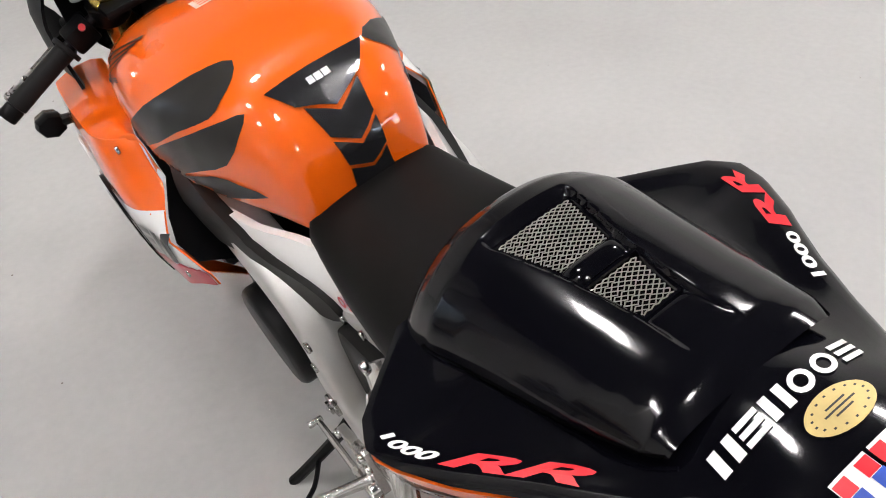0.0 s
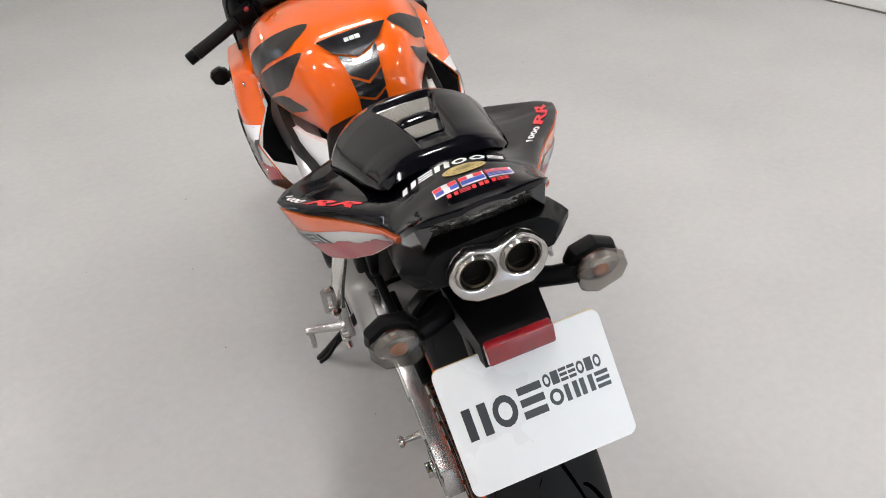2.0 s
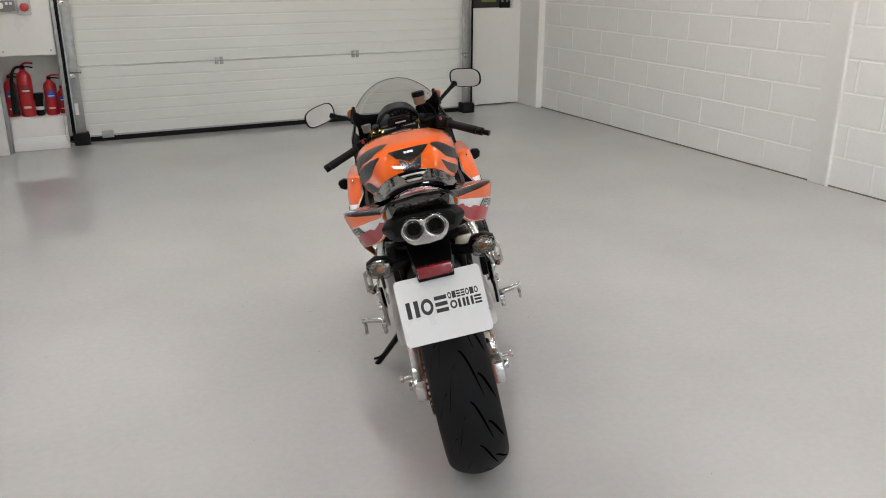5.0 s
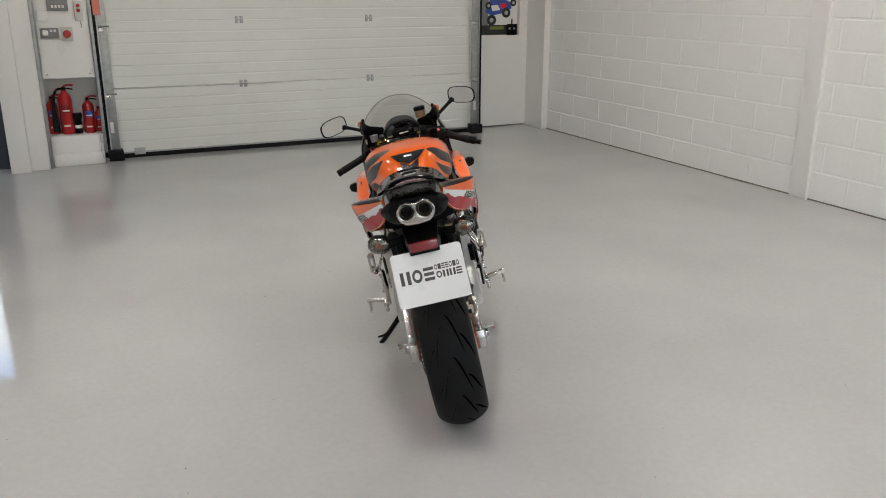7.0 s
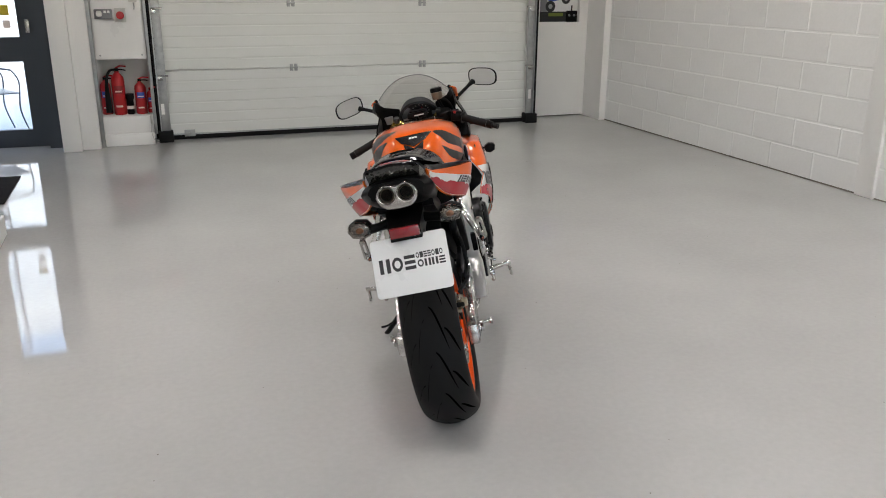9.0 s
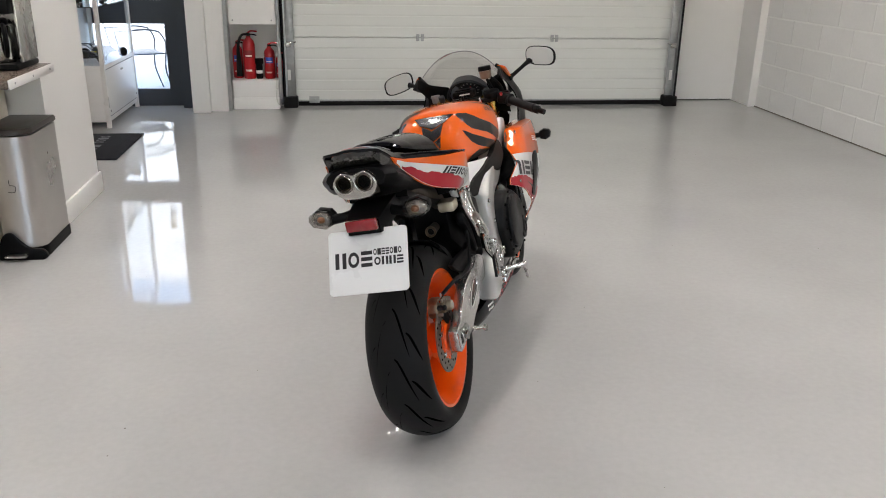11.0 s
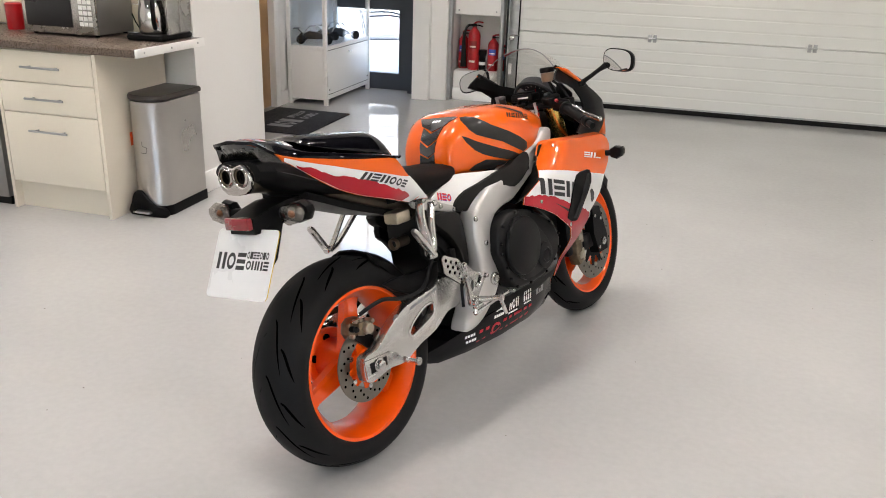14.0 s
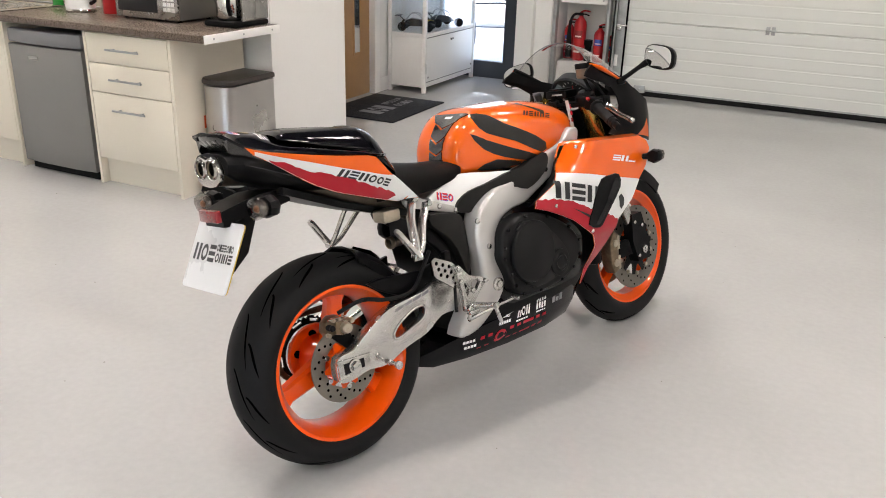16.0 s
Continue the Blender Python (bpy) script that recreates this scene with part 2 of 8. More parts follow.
def box(x0, y0, z0, x1, y1, z1, bevel=0.0, seg=2):
    bm = bmesh.new()
    bmesh.ops.create_cube(bm, size=1)
    for v in bm.verts:
        v.co = ((x0 + x1) / 2 + v.co.x * (x1 - x0), (y0 + y1) / 2 + v.co.y * (y1 - y0), (z0 + z1) / 2 + v.co.z * (z1 - z0))
    if bevel:
        bmesh.ops.bevel(bm, geom=bm.edges[:], offset=bevel, segments=seg, affect="EDGES", profile=0.5)
    return bm


def loft(rings, closed=True, caps=True):
    bm = bmesh.new()
    rows = [[bm.verts.new(p) for p in r] for r in rings]
    n = len(rings[0])
    for a, b in zip(rows, rows[1:]):
        for i in range(n if closed else n - 1):
            j = (i + 1) % n
            bm.faces.new((a[i], a[j], b[j], b[i]))
    if caps and closed:
        bm.faces.new(rows[0])
        bm.faces.new(rows[-1][::-1])
    return bm


def smoothline(pts, steps=6, loop=False):
    """Points on a smooth curve through pts."""
    n = len(pts)
    out = []
    for i in range(n if loop else n - 1):
        p = [Vector(pts[(i + k) % n] if loop else pts[min(max(i + k, 0), n - 1)]) for k in (-1, 0, 1, 2)]
        for s in range(steps):
            u = s / steps
            out.append(0.5 * (2 * p[1] + (p[2] - p[0]) * u + (2 * p[0] - 5 * p[1] + 4 * p[2] - p[3]) * u * u + (3 * p[1] - p[0] - 3 * p[2] + p[3]) * u ** 3))
    if not loop:
        out.append(Vector(pts[-1]))
    return out


def tube(pts, r, n=10, steps=5, flat=1.0):
    """A round bar along a smooth line; r is one radius or one for each point."""
    line = smoothline(pts, steps) if steps > 1 else [Vector(p) for p in pts]
    radii = [r] * len(line) if not isinstance(r, (list, tuple)) else [float(np.interp(i / (len(line) - 1) * (len(r) - 1), range(len(r)), r)) for i in range(len(line))]
    rings, side = [], None
    for i, p in enumerate(line):
        d = (line[min(i + 1, len(line) - 1)] - line[max(i - 1, 0)]).normalized()
        if side is None:
            side = d.cross(Vector((0, 0, 1)) if abs(d.z) < 0.9 else Vector((1, 0, 0))).normalized()
        side = (side - d * side.dot(d)).normalized()
        up = d.cross(side)
        rings.append([p + radii[i] * (math.cos(2 * math.pi * k / n) * side + flat * math.sin(2 * math.pi * k / n) * up) for k in range(n)])
    return loft(rings)


def lathe(profile, centre=(0, 0, 0), axis="y", n=64, loop=False):
    """Turns (radius, along) pairs round an axis."""
    rings = []
    for k in range(n):
        a = 2 * math.pi * k / n
        c, s = math.cos(a), math.sin(a)
        if axis == "y":
            rings.append([Vector(centre) + Vector((r * c, h, r * s)) for r, h in profile])
        elif axis == "z":
            rings.append([Vector(centre) + Vector((r * c, r * s, h)) for r, h in profile])
        else:
            rings.append([Vector(centre) + Vector((h, r * c, r * s)) for r, h in profile])
    bm = loft(rings + [rings[0]], closed=loop, caps=False)
    bmesh.ops.remove_doubles(bm, verts=bm.verts, dist=1e-6)
    return bm


def slab(poly, y0, y1, bevel=0.0, curve=0, holes=(), plane="xz", seg=2):
    """A flat shape (x, z) with thickness from y0 to y1, with rounded edges."""
    pts = [tuple(p) for p in (smoothline([(*p, 0) for p in poly], curve, True) if curve else poly)]
    bm = bmesh.new()
    def loop(q):
        vs = [bm.verts.new((p[0], y0, p[1])) for p in q]
        return [bm.edges.new((a, b)) for a, b in zip(vs, vs[1:] + vs[:1])]
    edges = loop(pts)
    for h in holes:
        edges += loop([tuple(p) for p in (smoothline([(*p, 0) for p in h], curve, True) if curve else h)])
    if holes:
        bmesh.ops.triangle_fill(bm, edges=edges, use_beauty=True)
    else:
        bm.faces.new(list(bm.verts))
    got = bmesh.ops.extrude_face_region(bm, geom=bm.faces[:])
    bmesh.ops.translate(bm, verts=[v for v in got["geom"] if isinstance(v, bmesh.types.BMVert)], vec=(0, y1 - y0, 0))
    bmesh.ops.recalc_face_normals(bm, faces=bm.faces)
    if bevel:
        rim = [e for e in bm.edges if len(e.link_faces) == 2 and e.calc_face_angle(0) > 0.9 and abs(e.verts[0].co.y - e.verts[1].co.y) < 1e-5]
        bmesh.ops.bevel(bm, geom=rim, offset=bevel, segments=seg, affect="EDGES", profile=0.5, clamp_overlap=True)
    if plane == "yz":
        for v in bm.verts:
            v.co = (v.co.y, v.co.x, v.co.z)
    elif plane == "xy":
        for v in bm.verts:
            v.co = (v.co.x, v.co.z, v.co.y)
    return bm


def mirrored(bm):
    b = bm.copy()
    for v in b.verts:
        v.co.y = -v.co.y
    bmesh.ops.reverse_faces(b, faces=b.faces)
    return b


def cylinder(a, b, r, n=20, bevel=0.0, r2=None):
    a, b = Vector(a), Vector(b)
    bm = bmesh.new()
    bmesh.ops.create_cone(bm, cap_ends=True, segments=n, radius1=r, radius2=r if r2 is None else r2, depth=(b - a).length)
    if bevel:
        bmesh.ops.bevel(bm, geom=[e for e in bm.edges if len(e.link_faces) == 2 and e.calc_face_angle(0) > 1.0], offset=bevel, segments=2, affect="EDGES", profile=0.5)
    q = (b - a).to_track_quat("Z", "Y").to_matrix().to_4x4()
    return move(bm, Matrix.Translation((a + b) / 2) @ q)


def lens_shape(c, r, n=20, m=12):
    """An egg with three half-axes."""
    bm = bmesh.new()
    bmesh.ops.create_uvsphere(bm, u_segments=n, v_segments=m, radius=1)
    for v in bm.verts:
        v.co = (c[0] + v.co.x * r[0], c[1] + v.co.y * r[1], c[2] + v.co.z * r[2])
    return bm


def tree_of(*obs):
    """A search tree over the meshes of sister parts."""
    bm = bmesh.new()
    for ob in obs:
        bm.from_mesh(ob.data)
    t = BVHTree.FromBMesh(bm)
    bm.free()
    return t


def wrapped(poly, tree, place, way, lift=0.0008, step=0.012, curve=0):
    """A thin sheet cut to a flat outline and laid onto a surface: place maps (u, v) to a start point, way is the direction of laying."""
    pts = [tuple(p)[:2] for p in (smoothline([(*p, 0) for p in poly], curve, True) if curve else poly)]
    bm = bmesh.new()
    bm.faces.new([bm.verts.new((u, v, 0)) for u, v in pts])
    for axis in (0, 1):
        lo, hi = min(p[axis] for p in pts), max(p[axis] for p in pts)
        for k in range(1, int((hi - lo) / step) + 1):
            co = [0, 0, 0]
            no = [0, 0, 0]
            co[axis], no[axis] = lo + k * step, 1
            bmesh.ops.bisect_plane(bm, geom=bm.verts[:] + bm.edges[:] + bm.faces[:], plane_co=co, plane_no=no)
    way = Vector(way).normalized()
    for v in bm.verts:
        o = Vector(place(v.co.x, v.co.y))
        hit = tree.ray_cast(o - way * 0.6, way)
        if hit[0] is None:
            hit = tree.find_nearest(o)
        n = hit[1] if hit[1].dot(way) < 0 else -hit[1]
        v.co = hit[0] + n * lift
    return bm


def letters(text, size, shear=0.0):
    """A flat mesh of the built-in font's letters, (u, v) in x and y."""
    cu = bpy.data.curves.new("letters", "FONT")
    cu.body, cu.size, cu.shear, cu.offset, cu.resolution_u = text, size, shear, size * 0.035, 3
    ob = bpy.data.objects.new("letters", cu)
    me = ob.to_mesh()
    bm = bmesh.new()
    bm.from_mesh(me)
    ob.to_mesh_clear()
    bpy.data.objects.remove(ob)
    bpy.data.curves.remove(cu)
    return bm


def glyphs(spec, w, h, gap=0.18, slant=0.0):
    """Outlines of plain marks in a row, w wide in all: '|' a block, 'h' and 'e' groups of bars, 'o' a ring cut in two halves, '.' a small block."""
    n = len(spec)
    cell = w / n
    out = []
    for i, ch in enumerate(spec):
        x0, x1 = i * cell, (i + 1 - gap) * cell
        def q(x, y):
            return (x + slant * y, y)
        if ch == "|":
            out.append([q(x0, 0), q(x1, 0), q(x1, h), q(x0, h)])
        elif ch == ".":
            out.append([q(x0, 0), q(x1, 0), q(x1, h * 0.66), q(x0, h * 0.66)])
        elif ch == "h":
            t = (x1 - x0) * 0.36
            out.append([q(x0, 0), q(x0 + t, 0), q(x0 + t, h), q(x0, h)])
            out.append([q(x1 - t, 0), q(x1, 0), q(x1, h), q(x1 - t, h)])
        elif ch == "e":
            out += [[q(x0, h * a), q(x1, h * a), q(x1, h * (a + 0.24)), q(x0, h * (a + 0.24))] for a in (0, 0.38, 0.76)]
        elif ch == "o":
            cx, cy, rx, ry, k = (x0 + x1) / 2, h / 2, (x1 - x0) / 2, h / 2, 0.55
            for s in (1, -1):
                arc = [math.pi / 2 * s + math.pi * j / 8 for j in range(9)]
                out.append([q(cx + rx * math.cos(a), cy + ry * math.sin(a)) for a in arc] + [q(cx + rx * k * math.cos(a), cy + ry * k * math.sin(a)) for a in arc[::-1]])
    return out


# ---- the room ----
X_E, Y_N, X_W, Y_S, Z_C = 4.95, 6.45, -4.2, -5.6, 4.2
structure("floor", box(X_W - 0.3, Y_S - 0.3, -0.1, X_E + 0.3, 6.75, 0.0), "floor", "glossy pale grey painted concrete showroom floor")
structure("ceiling", box(X_W - 0.3, Y_S - 0.3, Z_C, X_E + 0.3, 6.95, Z_C + 0.15), "ceiling", "dull grey sheet ceiling over the showroom")
# this window is assumed, added for bluish daylight reflections on rear-facing surfaces
structure("wall_south", join(box(X_W - 0.3, Y_S - 0.2, 0, X_E + 0.3, Y_S, 1.0), box(X_W - 0.3, Y_S - 0.2, 2.3, X_E + 0.3, Y_S, Z_C), box(X_W - 0.3, Y_S - 0.2, 1.0, -0.4, Y_S, 2.3), box(2.4, Y_S - 0.2, 1.0, X_E + 0.3, Y_S, 2.3)), "plaster", "plain white wall with an added window behind the camera")
win = structure("window_1", join(*[box(x, Y_S - 0.12, 1.0, x + 0.05, Y_S - 0.06, 2.3, 0.004) for x in (-0.4, 0.525, 1.425, 2.35)], *[box(-0.35, Y_S - 0.12, z, 2.35, Y_S - 0.06, z + 0.05, 0.004) for z in (1.0, 2.25)]), "trimpaint", "unseen white framed window, added to let in bluish daylight")
structure("wall_west", box(X_W - 0.2, Y_S, 0, X_W, 2.7, Z_C), "plaster", "plain white wall")
east = structure("wall_east", box(X_E, Y_S, 0, X_E + 0.22, 6.95, Z_C), "mortar", "white painted concrete block wall with raised joints")

# boxed-in steel columns on the block wall
structure("pillar_1", box(X_E - 0.022, 2.50, 0, X_E - 0.001, 2.66, Z_C, 0.004), "plaster", "flat white boxed column on the block wall")
structure("pillar_2", box(X_E - 0.07, 6.31, 0, X_E - 0.001, 6.757, Z_C, 0.004), "plaster", "white boxed column in the corner")
structure("trim_1", box(X_E - 0.078, 6.30, 0, X_E - 0.002, 6.309, Z_C), "trimpaint", "thin white edge bead of the corner column")
structure("trim_2", box(X_E - 0.030, 2.488, 0, X_E - 0.0015, 2.499, Z_C), "trimpaint", "thin white edge bead of the column")


def beveled_block(l, h, d):
    """One wall block, face towards -x, its corner at the origin."""
    bm = bmesh.new()
    e = 0.006
    back_ = [bm.verts.new((0, y, z)) for y, z in ((0, 0), (l, 0), (l, h), (0, h))]
    mid = [bm.verts.new((-d * 0.5, y, z)) for y, z in ((0, 0), (l, 0), (l, h), (0, h))]
    face = [bm.verts.new((-d, y, z)) for y, z in ((e, e), (l - e, e), (l - e, h - e), (e, h - e))]
    for a, b in ((back_, mid), (mid, face)):
        for i in range(4):
            bm.faces.new((a[i], a[(i + 1) % 4], b[(i + 1) % 4], b[i]))
    bm.faces.new(face)
    return bm


structure("trim_4", join(box(X_E - 0.009, 2.662, 0, X_E - 0.0005, 6.298, 0.010), box(X_E - 0.009, -5.6, 0, X_E - 0.0005, 2.487, 0.010)), "grime", "dark dirty joint at the foot of the block wall")
BLOCK_L, BLOCK_H, JOINT = 0.482, 0.2245, 0.011

# north wall round the roller door
DOOR_L, DOOR_R, DOOR_H = 0.27, 4.02, 2.9
structure("wall_north_1", box(DOOR_R, 6.758, 0, X_E + 0.2, 6.95, Z_C), "plaster", "smooth white board wall beside the roller door")
structure("wall_north_2", box(DOOR_L - 0.06, 6.56, DOOR_H, DOOR_R, 6.78, Z_C), "plaster", "white wall above the roller door")
# added blocker: stops daylight leaking in between door and track
structure("door_jamb", box(0.14, 6.565, 0, 0.42, 6.612, 2.9), "dark", "dark strip added behind the edge of the roller door to block daylight")
structure("trim_3", box(4.05, 6.745, 0.0, 4.9, 6.757, 0.012), "dark", "dark joint at the foot of the board wall")
structure("door_jamb", box(4.02, 6.534, 0, 4.049, 6.757, Z_C), "plaster", "white jamb behind the edge of the roller door")
# boards with an opening for the display niche
NX0, NX1, NZ = 4.275, 4.775, 1.05
structure("wall_north_3", join(box(4.05, 6.70, 0.012, NX0, 6.755, Z_C), box(NX1, 6.70, 0.012, X_E - 0.07, 6.755, Z_C), box(NX0, 6.70, 0.012, NX1, 6.755, NZ), box(NX0, 6.70, 2.1, NX1, 6.755, Z_C)),
          "plaster", "smooth white board wall with a display niche")

# column left of the roller door, and the service panel
structure("column_1", join(box(-0.66, 6.10, 0, -0.50, 6.78, Z_C, 0.005), box(-0.499, 6.17, 0, -0.345, 6.78, Z_C, 0.005)), "plaster", "white stepped boxed column beside the glass door")
structure("conduit", join(box(-0.344, 6.20, 0, -0.312, 6.27, Z_C, 0.003), box(0.125, 6.27, 0.10, 0.155, 6.36, Z_C, 0.003)), "galv", "grey metal edge strips of the service recess")
structure("wall_north_4", join(box(-0.345, 6.62, 0, 0.21, 6.78, Z_C), box(-0.31, 6.30, 0, 0.125, 6.62, 0.27, 0.003)), "plaster", "white recess with a low sill for fire extinguishers")
structure("baseboard_1", box(-0.31, 6.275, 0, 0.125, 6.298, 0.11, 0.006), "trimpaint", "white skirting board under the recess")
panel = thing("service_panel", Matrix(), "white service board with switches, a socket and screws above the recess", "panel")
part("board", box(-0.306, 6.29, 0.79, 0.122, 6.31, Z_C - 0.02, 0.003), "trimpaint", panel)
for x in (-0.27, 0.085):
    part("screw", cylinder((x, 6.292, 0.825), (x, 6.284, 0.825), 0.008, 10, 0.002), "galv", panel)


def wall_switch(name, x, z, w, h, mat, label):
    s = thing(name, Matrix(), label, "switch")
    part("housing", box(x - w / 2, 6.25, z - h / 2, x + w / 2, 6.289, z + h / 2, 0.006), mat, s)
    return s


s = wall_switch("wall_socket", -0.205, 1.185, 0.15, 0.085, "greyplastic", "grey metal double wall socket with a white plug")
part("plug", box(-0.262, 6.215, 1.165, -0.215, 6.249, 1.212, 0.012), "trimpaint", s, "white plug")
part("rocker", box(-0.20, 6.243, 1.195, -0.18, 6.25, 1.215, 0.002), "trimpaint", s)
part("rocker", box(-0.17, 6.243, 1.195, -0.15, 6.25, 1.215, 0.002), "trimpaint", s)
s = wall_switch("stop_switch", -0.065, 1.175, 0.095, 0.12, "cable", "pale switch box with a round red stop button")
part("button", cylinder((-0.065, 6.252, 1.175), (-0.065, 6.222, 1.175), 0.034, 20, 0.006), "fire", s, "round red button")
s = wall_switch("light_switch", -0.115, 1.42, 0.17, 0.10, "greyplastic", "grey metal plate with four white light switches")
for k in range(4):
    part("rocker", box(-0.165 + k * 0.028, 6.243, 1.395, -0.147 + k * 0.028, 6.25, 1.42, 0.002), "trimpaint", s)
s = wall_switch("door_control", 0.05, 1.37, 0.07, 0.17, "cable", "pale door control box with red buttons and a hanging key")
for dz in (0.03, -0.01):
    part("button", cylinder((0.05, 6.252, 1.385 + dz), (0.05, 6.235, 1.385 + dz), 0.016, 14, 0.003), "fire", s)
part("key", tube([(0.055, 6.245, 1.285), (0.06, 6.24, 1.25), (0.056, 6.24, 1.225)], 0.005, 6), "galv", s)
s = wall_switch("blank_plate", -0.245, 1.33, 0.085, 0.085, "trimpaint", "white square blanking plate on the service board")
s = thing("sensor_box", Matrix(), "small pale box with a thin hanging cable beside the roller door", "box")
part("housing", box(0.10, 6.24, 0.20, 0.125, 6.272, 0.28, 0.004), "cable", s)
part("cable", tube([(0.11, 6.25, 0.20), (0.10, 6.24, 0.14), (0.115, 6.24, 0.06), (0.16, 6.28, 0.03)], 0.004, 6), "cable", s)


def fire_extinguisher(x, y, h, r, hose):
    e = thing("fire_extinguisher", Matrix.Translation((x, y, 0.27)), "red fire extinguisher with a black hose and label, on the sill" if hose else "small red fire extinguisher with a printed label, on the sill", "extinguisher", "extinguishers in the recess")
    part("cylinder", lathe([(0.001, 0), (r * 0.9, 0), (r, 0.012), (r, h * 0.70), (r * 0.9, h * 0.77), (r * 0.55, h * 0.83), (r * 0.36, h * 0.86), (r * 0.36, h * 0.89), (0.001, h * 0.89)], axis="z", n=24), "fire", e)
    part("valve", cylinder((0, 0, h * 0.86), (0, 0, h * 0.95), r * 0.3, 12, 0.003), "dark", e)
    part("handle", tube([(-0.01, 0, h * 0.94), (0.03, -0.01, h * 0.99), (0.085, -0.015, h * 0.98)], 0.008, 8), "fire", e)
    part("lever", tube([(-0.01, 0, h * 0.91), (0.04, -0.01, h * 0.92), (0.08, -0.015, h * 0.90)], 0.006, 8), "dark", e)
    def patch(a0, a1, z0, z1, k=1.006):
        return loft([[(r * k * math.cos(radians(a)), r * k * math.sin(radians(a)), z) for a in range(a0, a1 + 1, 10)] for z in (z0 * h, z1 * h)], closed=False, caps=False)
    part("label", patch(230, 310, 0.44, 0.60), "darkred" if hose else "blue", e, "printed label")
    part("label", patch(240, 300, 0.47, 0.50, 1.012), "sticker", e)
    part("label", patch(235, 300, 0.16, 0.20), "sticker", e)
    if hose:
        part("hose", tube([(-0.01, -0.01, h * 0.92), (-0.06, -0.03, h * 0.90), (-0.095, -0.02, h * 0.7), (-0.10, 0, h * 0.3), (-0.10, 0, 0.02)], [0.011, 0.011, 0.014, 0.026, 0.03], 10), "rubber", e)
    return e


fire_extinguisher(-0.155, 6.45, 0.45, 0.058, True)
fire_extinguisher(0.035, 6.45, 0.34, 0.052, False)
fire_extinguisher(-0.27, 6.50, 0.36, 0.048, False)
fire_extinguisher(0.12, 6.50, 0.24, 0.032, False)
e = thing("torch", Matrix.Translation((-0.065, 6.44, 0.27)), "small black torch with white print, standing on the sill", "torch")
part("barrel", lathe([(0.001, 0), (0.03, 0), (0.032, 0.01), (0.032, 0.13), (0.04, 0.15), (0.04, 0.19), (0.001, 0.19)], axis="z", n=18), "plastic", e)
part("label", lathe([(0.0325, 0.05), (0.0335, 0.055), (0.0335, 0.075), (0.0325, 0.08)], axis="z", n=18), "vinylwhite", e)

# ---- roller door: ribbed sections, hinges, tracks ----
rd = structure("door_1", box(DOOR_L, 6.505, 0.012, DOOR_R, 6.53, DOOR_H), "doorpanel", "white ribbed sectional roller door, closed")
SEC = 0.612


def door_section(h):
    """One ribbed section, profile in (y, z), extruded along x."""
    prof = [(0.014, 0.0), (0.004, 0.0), (0.0, 0.005)]
    for k in range(1, 6):
        z = h * k / 6
        prof += [(0.0, z - 0.010), (0.0026, z - 0.004), (0.0026, z + 0.004), (0.0, z + 0.010)]
    prof += [(0.0, h - 0.005), (0.004, h - 0.0005), (0.014, h - 0.0005)]
    return loft([[(x, y, z) for y, z in prof] for x in (DOOR_L + 0.005, DOOR_R - 0.005)], closed=False, caps=False)


sec_mesh = None
for k in range(5):
    ob = part("door_section", door_section(SEC if k else 0.60), "doorpanel", rd, smooth=0)
    ob.location = (0, 6.462, 0.055 + (0 if k == 0 else 0.605 + (k - 1) * SEC))
part("bottom_seal", box(DOOR_L, 6.455, 0.0, DOOR_R, 6.50, 0.05, 0.006), "rubber", rd, "black rubber seal")
part("foot_rail", box(DOOR_L, 6.452, 0.045, DOOR_R, 6.461, 0.06), "galv", rd)
for x in (1.49, 2.83):
    for z in (0.66, 1.272, 1.884):
        part("hinge", join(box(x - 0.038, 6.452, z - 0.034, x - 0.006, 6.462, z + 0.034, 0.003), box(x + 0.006, 6.452, z - 0.034, x + 0.038, 6.462, z + 0.034, 0.003), cylinder((x - 0.04, 6.452, z), (x + 0.04, 6.452, z), 0.007, 8)), "galv", rd)
part("floor_latch", join(box(0.40, 6.44, 0.03, 0.50, 6.462, 0.095, 0.004), cylinder((0.45, 6.44, 0.06), (0.45, 6.43, 0.06), 0.012, 10)), "galv", rd)


def track(x, sign):
    tr = thing("door_track", Matrix(), "galvanised roller door track with a black seal and rubber foot", "track", "tracks of the roller door")
    part("channel", join(box(x - 0.038 - sign * 0.012, 6.385, 0.08, x + 0.038 - sign * 0.012, 6.395, DOOR_H, 0.002), box(x + sign * 0.030, 6.36, 0.08, x + sign * 0.038, 6.44, DOOR_H, 0.002)), "galv", tr)
    part("seal", box(x + sign * 0.048 - 0.008, 6.35, 0.08, x + sign * 0.048 + 0.008, 6.45, DOOR_H, 0.003), "rubber", tr, "black rubber seal strip")
    part("foot", box(x - 0.065, 6.32, 0.0, x + 0.07, 6.45, 0.105, 0.012), "rubber", tr, "black rubber foot")
    for z in (0.62, 1.23, 1.85):
        part("roller", join(cylinder((x - sign * 0.07, 6.376, z), (x + sign * 0.02, 6.376, z), 0.008, 8), box(x - 0.035, 6.372, z - 0.045, x + 0.02, 6.384, z - 0.005, 0.004)), "steel", tr)
    part("warning_sticker", box(x - 0.02, 6.3815, 0.26, x + 0.01, 6.384, 0.36), "trimpaint", tr, "pale sticker")
    return tr


track(0.225, -1)
track(4.045, 1)
part("tag", box(0.17, 6.345, 1.33, 0.235, 6.35, 1.5), "fire", thing("warning_tag", Matrix(), "small red warning tag on the door track", "sign"))

